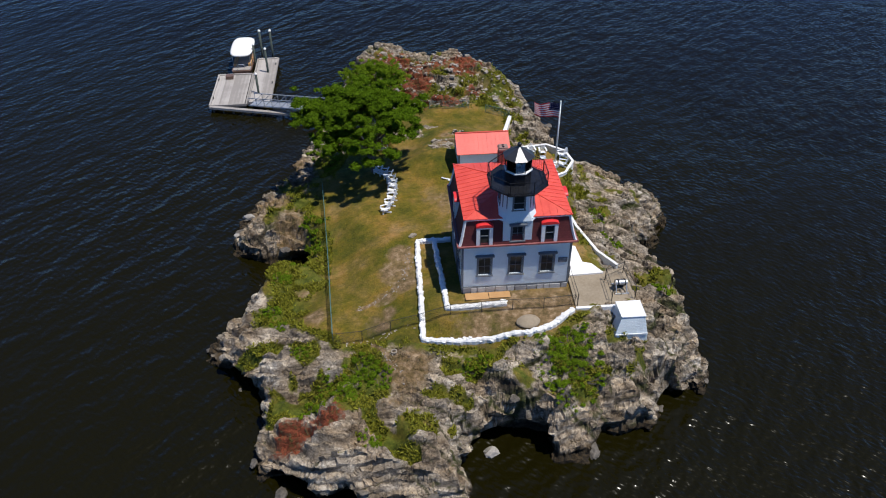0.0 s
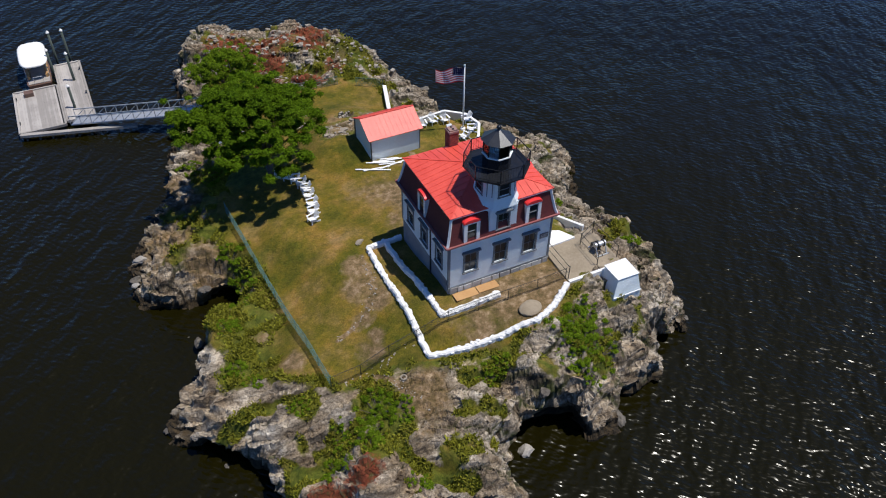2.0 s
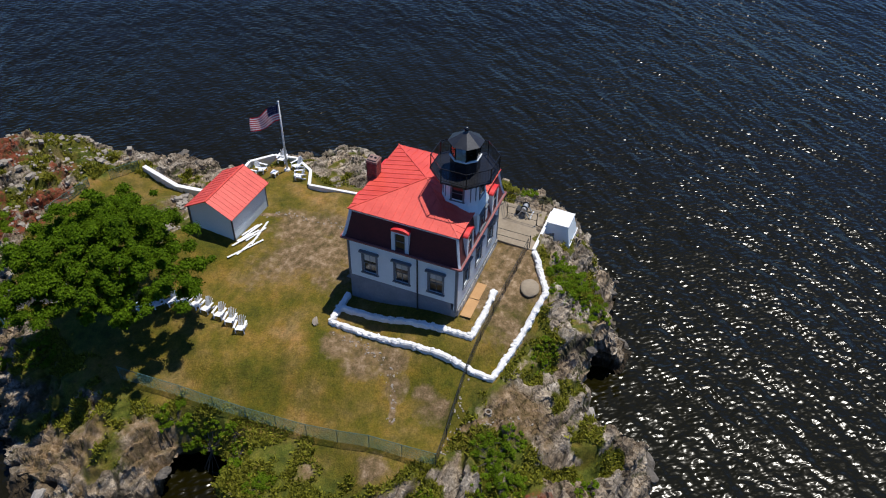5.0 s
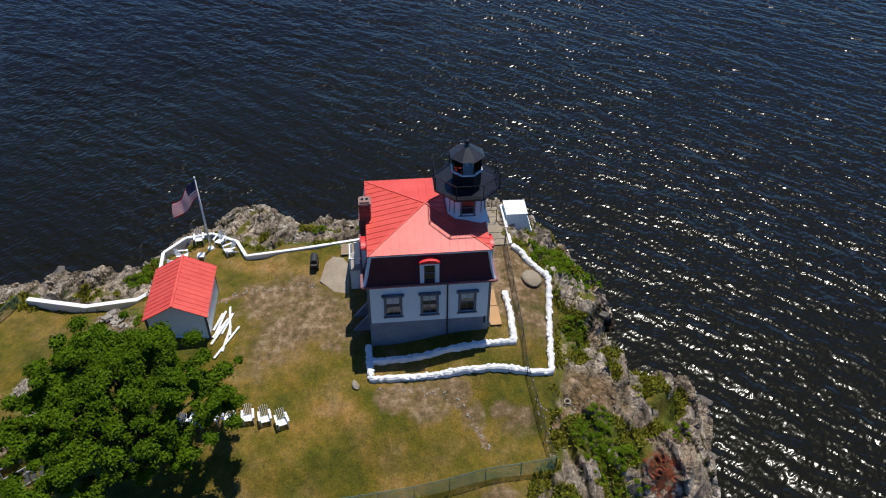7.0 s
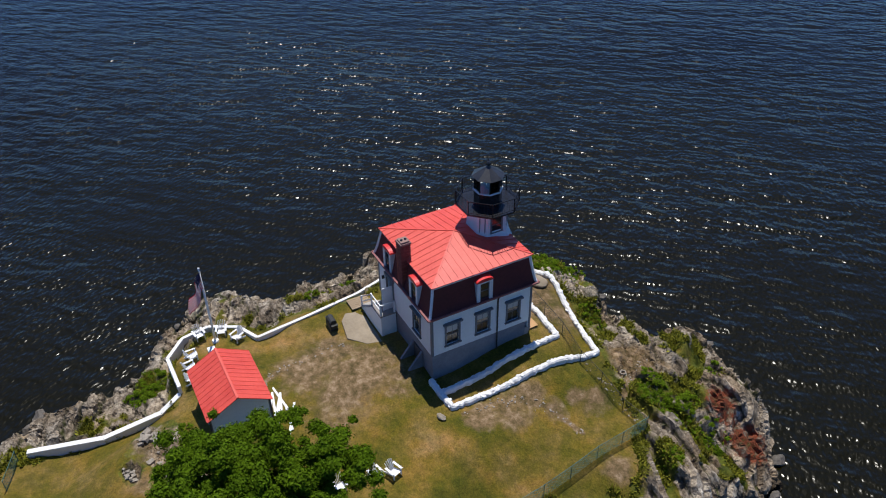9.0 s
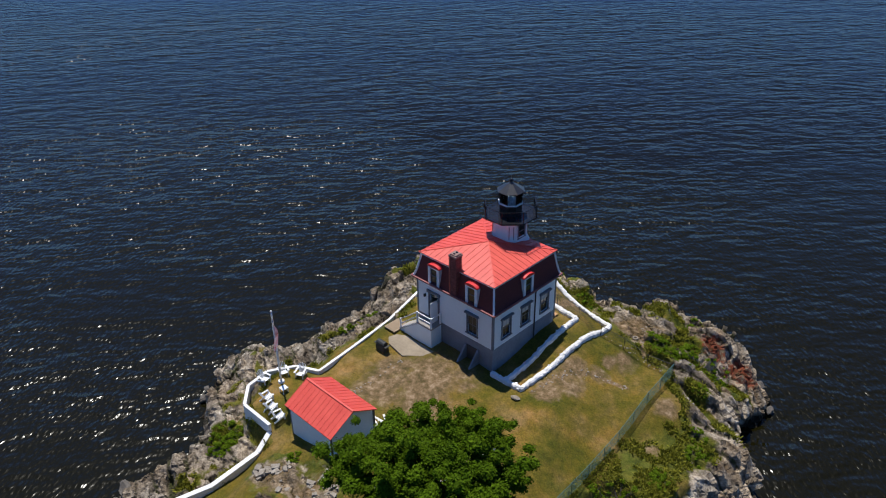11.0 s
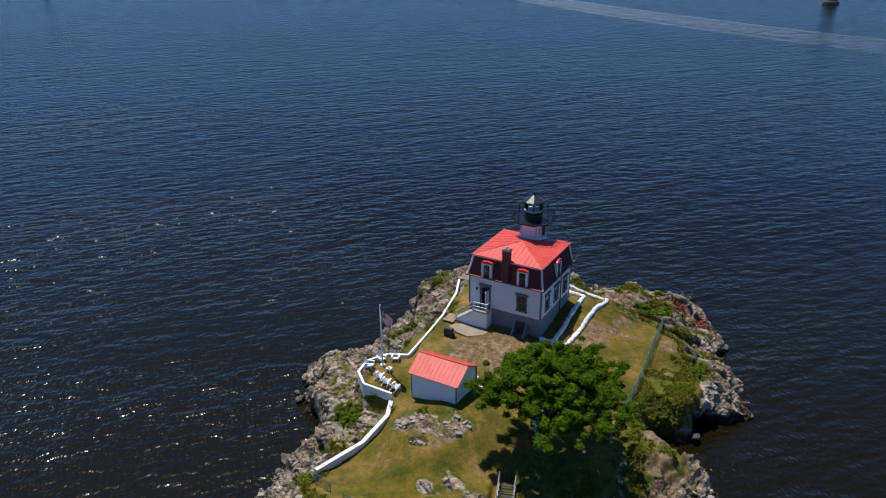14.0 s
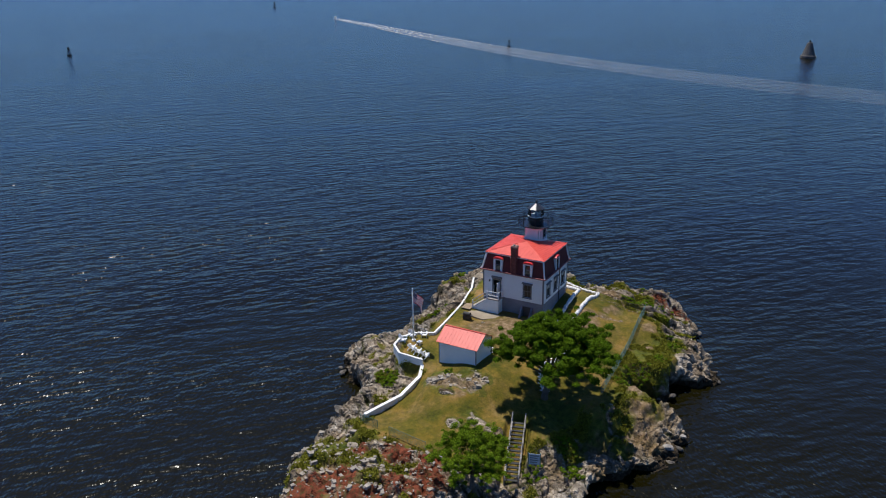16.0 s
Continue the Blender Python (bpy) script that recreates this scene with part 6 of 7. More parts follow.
# ---- flagpole ----
def build_flag():
    x, y = 7.55, 16.3
    z = ground_z(x, y)
    f = thing("flagpole", (x, y, z), "tall white flagpole with a striped flag flying", "flagpole")
    bm = bmesh.new()
    tube(bm, [(x, y, z - 0.2), (x, y, z + 3.5), (x, y, 7.95)], [0.095, 0.08, 0.055], 10)
    part("pole", bm, WHITE_TRIM, f, smooth=True)
    bm = bmesh.new()
    bmesh.ops.create_uvsphere(bm, u_segments=10, v_segments=6, radius=0.09, matrix=Matrix.Translation((x, y, 8.02)))
    part("finial", bm, WHITE_TRIM, f, smooth=True)
    bm = bmesh.new()
    loft(bm, [ring(x, y, z - 0.1, 0.3, 12), ring(x, y, z + 0.14, 0.25, 12)])
    part("base", bm, WHITE_WALL, f)
    def banner(name, a, b):
        return leaf_mat(name, a, b, 0.5)
    red = banner("flag_red", (0.45, 0.02, 0.03), (0.55, 0.03, 0.04))
    blue = banner("flag_blue", (0.012, 0.015, 0.06), (0.02, 0.025, 0.09))
    white = banner("flag_white", (0.82, 0.82, 0.82), (0.88, 0.88, 0.88))

    def cloth(u, v):
        """u along the fly, v down the hoist; the cloth ripples."""
        w = 0.3 * u * math.sin(6.5 * u + 1.6 * v)
        return (x - 0.06 - 2.3 * u + 0.5 * w, y + 1.3 * u + 0.9 * w, 7.8 - 1.5 * v - 0.32 * u + 0.08 * math.sin(6 * u))

    def patch(u0, u1, v0, v1, n):
        bm = bmesh.new()
        g = [[bm.verts.new(cloth(u0 + (u1 - u0) * i / n, v0 + (v1 - v0) * j / 2)) for j in range(3)] for i in range(n + 1)]
        for i in range(n):
            for j in range(2):
                bm.faces.new((g[i][j], g[i + 1][j], g[i + 1][j + 1], g[i][j + 1]))
        return bm
    for k in range(13):
        u0 = 0.4 if k < 7 else 0.0
        part("stripe", patch(u0, 1.0, k / 13, (k + 1) / 13, 12), red if k % 2 == 0 else white, f)
    canton = part("canton", patch(0.0, 0.4, 0.0, 7 / 13, 6), blue, f)
    bm = bmesh.new()
    for i in range(6):
        for j in range(4):
            p = cloth(0.04 + 0.064 * i, 0.05 + 0.135 * j)
            box(bm, p[0] - 0.02, p[0] + 0.02, p[1] - 0.015, p[1] + 0.027, p[2] - 0.02, p[2] + 0.02)
    part("star_dots", bm, white, canton)


build_flag()
bm = bmesh.new()
zt = ground_z(6.4, 16.9)
box(bm, 6.1, 6.65, 16.6, 17.15, zt + 0.38, zt + 0.43)
for i in (6.15, 6.6):
    for j in (16.65, 17.1):
        box(bm, i - 0.03, i + 0.03, j - 0.03, j + 0.03, zt - 0.02, zt + 0.38)
solo("side_table", bm, CHAIR_WHITE, (6.4, 16.9, zt), "small white square table on the terrace grass", "table")


# ---- loose things on the lawn ----
def boards():
    rng = random.Random(4)
    for k in range(8):
        cx, cy = -1.9 + rng.uniform(-1.2, 1.3), 14.3 + rng.uniform(-0.4, 0.45)
        a = rng.choice((-22, -12, -16, -8, -26, 6))
        ln = rng.uniform(1.6, 3.4)
        z = max(ground_z(cx, cy), ground_z(cx + 0.5, cy), ground_z(cx - 0.5, cy)) + 0.03 + 0.035 * (k % 4)
        bm = bmesh.new()
        box(bm, -ln / 2, ln / 2, -0.08, 0.08, 0, 0.035, pose(cx, cy, z, 0, 0, a))
        solo("board", bm, WHITE_TRIM, (cx, cy, z), "white painted board lying on the grass by the shed", "board", "loose white boards", bevel=0.006)


boards()
for x0, x1, y0, y1, a in ((-4.1, -2.25, -5.4, -4.6, 3), (-2.2, -0.5, -5.35, -4.62, -2)):
    z = max(ground_z(x, y) for x in (x0, x1) for y in (y0, y1)) + 0.04
    bm = bmesh.new()
    box(bm, x0, x1, y0, y1, z, z + 0.03, pose(0, 0, 0, 0, 0, 0))
    solo("plywood_sheet", bm, NEW_WOOD, (x0, y0, z), "orange-brown plywood sheet lying before the house", "plywood", bevel=0.005)


def stone(x, y, s, seed, label, material=STONE, sink=0.25, turn=0, flat=0.75, name="boulder", category="boulder", group=""):
    bm = rubble(seed, flat)
    bmesh.ops.subdivide_edges(bm, edges=bm.edges[:], cuts=1, use_grid_fill=True)
    rng = random.Random(seed)
    for v in bm.verts:
        v.co *= 1 + 0.24 * (noise.noise(v.co * 2.6 + Vector((seed, 0, 0)))) + 0.10 * noise.noise(v.co * 6)
    z = ground_z(x, y)
    bmesh.ops.transform(bm, matrix=pose(x, y, z + s[2] * flat * (0.5 - sink), 0, 0, turn) @ Matrix.Diagonal((*s, 1)), verts=bm.verts)
    return solo(name, bm, material, (x, y, z), label, category, group)


bm = bmesh.new()
bmesh.ops.create_icosphere(bm, subdivisions=4, radius=0.5)
for v in bm.verts:
    v.co *= 1 + 0.1 * noise.noise(v.co * 2.2) + 0.025 * noise.noise(v.co * 7)
zb = ground_z(0.4, -8.35)
bmesh.ops.transform(bm, matrix=pose(0.4, -8.35, zb + 0.12, 0, 0, 15) @ Matrix.Diagonal((1.9, 1.4, 0.6, 1)), verts=bm.verts)
solo("boulder", bm, TAN_CONCRETE, (0.4, -8.35, zb), "smooth tan boulder set in the garden earth", "boulder", smooth=True)
stone(-7.75, 4.95, (0.85, 0.5, 0.5), 9, "pale flat stone beside the wall corner", PALE_STONE, 0.2, 20)
stone(3.1, 35.6, (1.7, 1.1, 0.6), 12, "pale flat rock in the north grass", PALE_STONE, 0.25, 15)
bm = bmesh.new()
zr = ground_z(-10, -8.95)
for k in range(12):
    a, b = 2 * math.pi * k / 12, 2 * math.pi * (k + 1) / 12
    bar(bm, (-10 + 0.2 * math.cos(a), -8.95 + 0.2 * math.sin(a), zr + 0.06), (-10 + 0.2 * math.cos(b), -8.95 + 0.2 * math.sin(b), zr + 0.06), 0.1, 0.12)
solo("stone_ring", bm, PALE_STONE, (-10, -8.95, zr), "small pale ring lying on the bare path", "ring")


def build_grill():
    x, y = 4.5, 7.95
    z = ground_z(x, y)
    g = thing("grill", (x, y, z), "black kettle-shaped cart grill with a metal lid", "grill")
    bm = bmesh.new()
    rings = [[(x + u, y + 0.28 * math.cos(t), z + 0.75 + 0.28 * max(0, math.sin(t)) - 0.12 * (math.sin(t) < 0)) for t in [2 * math.pi * k / 12 for k in range(12)]] for u in (-0.45, 0.45)]
    loft(bm, rings)
    part("lid", bm, DARK_METAL, g)
    bm = bmesh.new()
    box(bm, x - 0.5, x + 0.5, y - 0.3, y + 0.3, z + 0.1, z + 0.64)
    part("cabinet", bm, DARK_METAL, g, bevel=0.02)
    for s in (-1, 1):
        bm = bmesh.new()
        box(bm, x + s * 0.52 - 0.01 - 0.2 * (s < 0), x + s * 0.52 + 0.01 + 0.2 * (s > 0), y - 0.25, y + 0.25, z + 0.66, z + 0.7)
        part("side_shelf", bm, DARK_METAL, g)
        bm = bmesh.new()
        tube(bm, [(x + s * 0.42, y - 0.32, z + 0.1), (x + s * 0.42, y - 0.27, z + 0.1)], 0.1, 10)
        part("wheel", bm, DARK_METAL, g)


build_grill()


# ---- shrubs ----
def shrub(x, y, r, h, seed, label="bright green leafy shrub among the ledges", material=BUSH, leaves=None):
    z = ground_z(x, y)
    rng = random.Random(seed)
    s = thing("shrub", (x, y, z), label, "shrub", "shrubs on the ledges")
    clumps = []
    bm = bmesh.new()
    for k in range(40):
        a, q = rng.uniform(0, 6.28), 1.15 * r * math.sqrt(rng.uniform(0, 1.0))
        p = Vector((x + q * math.cos(a), y + q * math.sin(a), 0))
        p.z = ground_z(p.x, p.y) + h * rng.uniform(0.02, 0.5) * max(0.2, 1 - 0.6 * (q / r) ** 2)
        clumps.append((*p, r * rng.uniform(0.1, 0.24)))
        tube(bm, [(x, y, z - 0.1), p], [0.03, 0.012], 4)
    tagged(part("branchwork", bm, BARK, s), kind="stuff")
    me = leaf_cloud("foliage", clumps, leaves or int(6500 * r * r) + 1200, 0.048, seed)
    b2 = bmesh.new()
    b2.from_mesh(me)
    bpy.data.meshes.remove(me)
    part("foliage", b2, material, s)


SHRUBS = [(1.6, -10.6, 1.0, 0.8), (3.1, -10.4, 1.3, 1.0), (4.5, -11.0, 1.2, 1.0), (4.2, -12.5, 1.2, 0.9), (2.8, -12.0, 1.4, 1.0), (1.4, -12.2, 0.8, 0.6), (2.4, -13.6, 0.9, 0.8), (4.6, -9.6, 0.7, 0.5), (-3.4, -10.9, 0.8, 0.5), (-4.6, -11.0, 0.7, 0.45), (-12.6, -10.2, 1.4, 0.9), (-11.3, -10.8, 1.0, 0.7), (-13.6, -11.6, 1.1, 0.7), (-16.4, -12.2, 1.0, 0.9), (-15.2, -10.6, 0.8, 0.6), (-11.9, -16.0, 0.8, 0.6)]
SHRUBS += [(-17.3, 10.3, 1.1, 0.8), (-17.4, 8.0, 0.9, 0.7), (-18.0, 5.4, 1.0, 0.6), (-19.6, 2.6, 0.9, 0.6), (-20.3, -1.6, 0.9, 0.6), (-17.2, -7.4, 0.7, 0.5), (-19.4, -3.4, 0.7, 0.4), (-16.6, 6.4, 0.6, 0.4), (8.2, 21.6, 1.3, 1.0), (7.4, 22.6, 1.0, 0.8), (0.2, 20.6, 0.55, 0.5), (-17.5, 27.0, 1.1, 1.0), (-15.6, 24.0, 1.2, 0.9), (-14.2, 29.0, 1.1, 0.9), (10.5, 4.5, 0.9, 0.6), (9.8, 7.5, 0.8, 0.5), (12.2, -4.5, 0.8, 0.5)]
for k, (x, y, r, h) in enumerate(SHRUBS):
    shrub(x, y, r, h, 300 + k)


# ---- low growth between the ledges ----
def ground_cover():
    """Grass and weeds rooted where the cover mask is fresh."""
    rng = np.random.default_rng(77)
    k = 420000
    x, y = rng.uniform(-25, 13, k), rng.uniform(-19, 45, k)
    z, turf, earth, red, fresh = (ground_at(x, y, k) for k in range(5))
    t = inside_distance(x, y, TURF)
    keep = (turf > 0.45) & (fresh > 0.3) & (z > -3) & (earth < 0.5) & (red < 0.4) & ((t < 1.2) | (x < -15.2)) & ~((x > 3.9) & (x < 9.7) & (y > -7.8) & (y < 1)) & (fbm(x * 0.8, y * 0.8, 91) > 0.42)
    x, y, z = x[keep][:70000], y[keep][:70000], z[keep][:70000]
    n = len(x)
    a = rng.uniform(0, 6.283, n)
    h = rng.uniform(0.06, 0.26, n) * (0.5 + fbm(x * 1.5, y * 1.5, 92))
    w = rng.uniform(0.03, 0.08, n)
    lx, ly = rng.normal(scale=0.12, size=n), rng.normal(scale=0.12, size=n)
    c, s = np.cos(a), np.sin(a)
    v = np.stack([np.stack([x - c * w, y - s * w, z - 0.02], -1), np.stack([x + c * w, y + s * w, z - 0.02], -1), np.stack([x + c * w * 0.7 + lx, y + s * w * 0.7 + ly, z + h], -1), np.stack([x - c * w * 0.7 + lx, y - s * w * 0.7 + ly, z + h * 0.9], -1)], 1).reshape(-1, 3)
    me = bpy.data.meshes.new("ground_cover")
    me.from_pydata(v.tolist(), [], np.arange(n * 4).reshape(-1, 4).tolist())
    me.materials.append(GRASS_BLADE)
    tagged(new("ground_cover", me), "rough grass and weeds between the ledges", "grass", kind="stuff")


ground_cover()


# ---- loose stones ----
def stone_scatter():
    """Broken stones: a crust on the north ledges, and lines along the path and the fence foot."""
    rng = np.random.default_rng(31)
    spots = [np.stack([rng.uniform(-11, 8, 1300), rng.uniform(33.5, 52, 1300)], -1), np.stack([rng.uniform(-6, 2, 600), rng.uniform(19.6, 25, 600)], -1)]
    for line in TRACKS + [[(-14.6, -7.3), (-11.5, -7.2), (-8.4, -6.9)]]:
        for (ax, ay), (bx, by) in zip(line, line[1:]):
            u = rng.random((16, 1))
            spots.append(np.array([[ax, ay]]) * (1 - u) + np.array([[bx, by]]) * u + rng.normal(scale=0.2, size=(16, 2)))
    p = np.concatenate(spots)
    z, turf, earth, red = (ground_at(p[:, 0], p[:, 1], k) for k in range(4))
    wild = (p[:, 1] > 33) | ((p[:, 1] > 19.3) & (turf < 0.4))
    line = np.arange(len(p)) >= 1900
    keep = (z > SEA + 0.4) & (line | (wild & (fbm(p[:, 0] * 0.6, p[:, 1] * 0.6, 121) > 0.42)))
    p, z, line = p[keep], z[keep], line[keep]
    n = len(p)
    cube = np.array([(-1, -1, -1), (1, -1, -1), (1, 1, -1), (-1, 1, -1), (-1, -1, 1), (1, -1, 1), (1, 1, 1), (-1, 1, 1)], float)
    v = cube[None] * rng.uniform(0.45, 1.0, (n, 8, 3))
    size = np.where(line, rng.uniform(0.03, 0.08, n), rng.uniform(0.05, 0.12, n) + 0.25 * rng.random(n) ** 4)
    v = v * size[:, None, None] * np.array([1.3, 0.9, 0.6])
    a = rng.uniform(0, 6.283, n)
    c, s = np.cos(a)[:, None], np.sin(a)[:, None]
    v = np.stack([v[..., 0] * c - v[..., 1] * s + p[:, 0, None], v[..., 0] * s + v[..., 1] * c + p[:, 1, None], v[..., 2] + z[:, None] + 0.3 * size[:, None]], -1)
    quads = np.array([(3, 2, 1, 0), (4, 5, 6, 7), (0, 1, 5, 4), (1, 2, 6, 5), (2, 3, 7, 6), (3, 0, 4, 7)])
    f = (quads[None] + 8 * np.arange(n)[:, None, None]).reshape(-1, 4)
    me = bpy.data.meshes.new("loose_stones")
    me.from_pydata(v.reshape(-1, 3).tolist(), [], f.tolist())
    me.materials.append(CHIP)
    tagged(new("loose_stones", me), "pale broken stones strewn over the ledges", "stones", kind="stuff")


stone_scatter()


# ---- shore rocks ----
def shore():
    rng = random.Random(21)
    pts = SHORE_WEST + SHORE_EAST
    k = 0
    for (ax, ay), (bx, by) in zip(pts, pts[1:] + pts[:1]):
        n = max(1, int(math.hypot(bx - ax, by - ay) / 3.2))
        for i in range(n):
            u = rng.random()
            x, y = ax + (bx - ax) * u + rng.uniform(-0.7, 0.7), ay + (by - ay) * u + rng.uniform(-0.7, 0.7)
            s = rng.uniform(0.35, 1.05)
            bm = rubble(500 + k, rng.uniform(0.45, 0.75))
            bmesh.ops.subdivide_edges(bm, edges=bm.edges[:], cuts=1, use_grid_fill=True)
            for v in bm.verts:
                v.co *= 1 + 0.3 * noise.noise(v.co * 2.3 + Vector((k, 0, 0))) + 0.12 * noise.noise(v.co * 5.5)
            z = max(ground_z(x, y), SEA - 0.4) - 0.1 * s
            bmesh.ops.transform(bm, matrix=pose(x, y, z + 0.08 * s, rng.uniform(-15, 15), rng.uniform(-15, 15), rng.uniform(0, 360)) @ Matrix.Diagonal((s * 1.5, s, s, 1)), verts=bm.verts)
            solo("shore_rock", bm, SHORE_STONE, (x, y, z), "grey angular rock at the waterline", "rock", "rocks along the shore")
            k += 1


shore()
for x, y, s, seed in ((-22.4, 6.9, (1.6, 1.0, 1.2), 71), (-24.4, 16.6, (1.3, 0.9, 0.9), 72), (-22.9, -8.4, (1.9, 1.4, 0.9), 73), (-3.1, -14.7, (1.4, 1.1, 1.2), 74), (-25.2, 13.6, (0.8, 0.6, 0.5), 75)):
    stone(x, y, s, seed, "pale boulder fallen at the waterline", STONE, 0.1)


# ---- stairs, sign, gangway, dock, boat ----
def build_stairs():
    a, b = Vector((-10.2, 23.9, -0.9)), Vector((-12.6, 31.0, -3.2))
    s = thing("stairs", tuple(b), "dark weathered wooden stairs down to the gangway", "stairs")
    d = (b - a)
    side = Vector((d.y, -d.x, 0)).normalized() * 0.7
    n = 15
    for k in range(n):
        p = a + d * (k + 0.5) / n
        bm = bmesh.new()
        bar(bm, p - side, p + side, 0.3, 0.05)
        part("tread", bm, DARK_METAL, s)
    for sg in (-1, 1):
        bm = bmesh.new()
        bar(bm, a + side * sg - Vector((0, 0, 0.1)), b + side * sg - Vector((0, 0, 0.1)), 0.07, 0.28)
        part("stringer", bm, DECK_WOOD, s)
        bm = bmesh.new()
        bar(bm, a + side * sg + Vector((0, 0, 0.95)), b + side * sg + Vector((0, 0, 0.95)), 0.07)
        part("handrail", bm, DECK_WOOD, s)
        for k in range(5):
            p = a + d * k / 4 + side * sg
            bm = bmesh.new()
            bar(bm, p - Vector((0, 0, 0.8)), p + Vector((0, 0, 1.05)), 0.09)
            part("post", bm, DECK_WOOD, s)


build_stairs()


def build_sign():
    x, y = -14.0, 28.6
    z = ground_z(x, y)
    s = thing("sign", (x, y, z), "pale blue notice board on two posts beside the stairs", "sign")
    m = pose(x, y, z, 0, 0, 200)
    for u in (-0.6, 0.6):
        bm = bmesh.new()
        box(bm, u - 0.05, u + 0.05, -0.05, 0.05, -0.4, 2.0, m)
        part("post", bm, FENCE_GREEN, s)
    bm = bmesh.new()
    box(bm, -0.55, 0.55, -0.08, -0.04, 0.75, 1.95, m)
    bd = part("board", bm, mat("pale_blue_paint", ((0.36, 0.45, 0.55), (0.46, 0.55, 0.64)), 2, 0.6), s)
    bm = bmesh.new()
    for k in range(4):
        box(bm, -0.42, 0.42 - 0.1 * (k % 2), -0.1, -0.085, 1.7 - 0.25 * k, 1.8 - 0.25 * k, m)
    part("text_bars", bm, GREY_TRIM, bd)


build_sign()
DECK_Z = -4.3


def build_dock():
    d = thing("dock", (-29, 47.5, SEA), "grey weathered wooden floating dock", "dock")
    plank = bmesh.new()
    box(plank, -0.115, 0.115, -0.5, 0.5, -0.025, 0.025)
    me = finish(plank, "plank", DECK_WOOD)
    for x0, x1, y0, y1 in ((-32.3, -27.6, 43.0, 52.2), (-27.4, -24.5, 43.6, 57.1)):
        bm = bmesh.new()
        box(bm, x0 + 0.1, x1 - 0.1, y0 + 0.1, y1 - 0.1, SEA - 0.5, DECK_Z - 0.06)
        part("float", bm, DARK_METAL, d)
        for a, b in (((x0, y0), (x1, y0)), ((x1, y0), (x1, y1)), ((x1, y1), (x0, y1)), ((x0, y1), (x0, y0))):
            bm = bmesh.new()
            bar(bm, (*a, DECK_Z), (*b, DECK_Z), 0.22, 0.3)
            part("edge_beam", bm, DECK_WOOD, d)
        n = int((x1 - x0 - 0.25) / 0.24)
        for k in range(n):
            piece("plank", me, d, Matrix.Translation((x0 + 0.24 + 0.24 * k, (y0 + y1) / 2, DECK_Z)) @ Matrix.Diagonal((1, y1 - y0 - 0.24, 1, 1)))
    bm = bmesh.new()
    bar(bm, (-32.3, 42.8, DECK_Z - 0.05), (-20.6, 39.6, DECK_Z - 0.05), 0.5, 0.3)
    part("boom", bm, DECK_WOOD, d)
    for k in range(9):
        bm = bmesh.new()
        x = -31.8 + 1.3 * k
        y = 42.8 - 3.2 * (x + 32.3) / 11.7
        tube(bm, [(x, y, SEA - 1.5), (x, y, DECK_Z - 0.2)], 0.14, 7)
        part("pile_stub", bm, BARK, d)
    # cleats and a box on the deck
    for x, y in ((-32.1, 45), (-32.1, 50.5), (-24.7, 49), (-24.7, 55)):
        bm = bmesh.new()
        box(bm, x - 0.06, x + 0.06, y - 0.2, y + 0.2, DECK_Z + 0.15, DECK_Z + 0.27)
        part("cleat", bm, DARK_METAL, d)


build_dock()
bm = bmesh.new()
box(bm, -31.2, -30.2, 50.7, 51.5, DECK_Z + 0.03, DECK_Z + 0.5)
solo("dock_box", bm, HULL, (-30.7, 51, DECK_Z), "small brown wooden box on the dock", "box", bevel=0.02)
for x, y, top in ((-26.9, 58.4, -0.6), (-25.4, 58.3, -0.6), (-25.6, 52.6, -0.9), (-27.6, 55.5, -1.4), (-26.3, 46.2, -1.6)):
    p = thing("mooring_pile", (x, y, SEA), "tall dark mooring pile with a white cap", "pile", "mooring piles")
    bm = bmesh.new()
    tube(bm, [(x, y, SEA - 2), (x, y, top)], 0.15, 10)
    part("shaft", bm, mat("dark_green_pile", ((0.03, 0.045, 0.038), (0.07, 0.085, 0.07)), 2, 0.8) if "dark_green_pile" not in bpy.data.materials else bpy.data.materials["dark_green_pile"], p, smooth=True)
    bm = bmesh.new()
    loft(bm, [ring(x, y, top, 0.19, 10), ring(x, y, top + 0.1, 0.19, 10), ring(x, y, top + 0.32, 0.03, 10)])
    part("cap", bm, CLOTH_WHITE, p)


def build_gangway():
    a, b = Vector((-26.8, 43.0, DECK_Z + 0.15)), Vector((-14.0, 36.6, -2.5))
    g = thing("gangway", tuple(a), "pale aluminium truss gangway to the dock", "gangway")
    d = b - a
    side = Vector((-d.y, d.x, 0)).normalized() * 0.75
    bm = bmesh.new()
    bar(bm, a, b, 1.4, 0.08)
    part("walkway", bm, ALU, g)
    n = 12
    for sg in (-1, 1):
        o = side * sg
        for h, w in ((0.05, 0.12), (1.1, 0.09)):
            bm = bmesh.new()
            bar(bm, a + o + Vector((0, 0, h)), b + o + Vector((0, 0, h)), w)
            part("chord", bm, ALU, g)
        for k in range(n + 1):
            p = a + d * k / n + o
            bm = bmesh.new()
            bar(bm, p, p + Vector((0, 0, 1.1)), 0.06)
            part("upright", bm, ALU, g)
            if k < n:
                q = a + d * (k + 1) / n + o
                bm = bmesh.new()
                bar(bm, p + Vector((0, 0, 0.05)), q + Vector((0, 0, 1.05)), 0.05)
                part("diagonal", bm, ALU, g)


build_gangway()


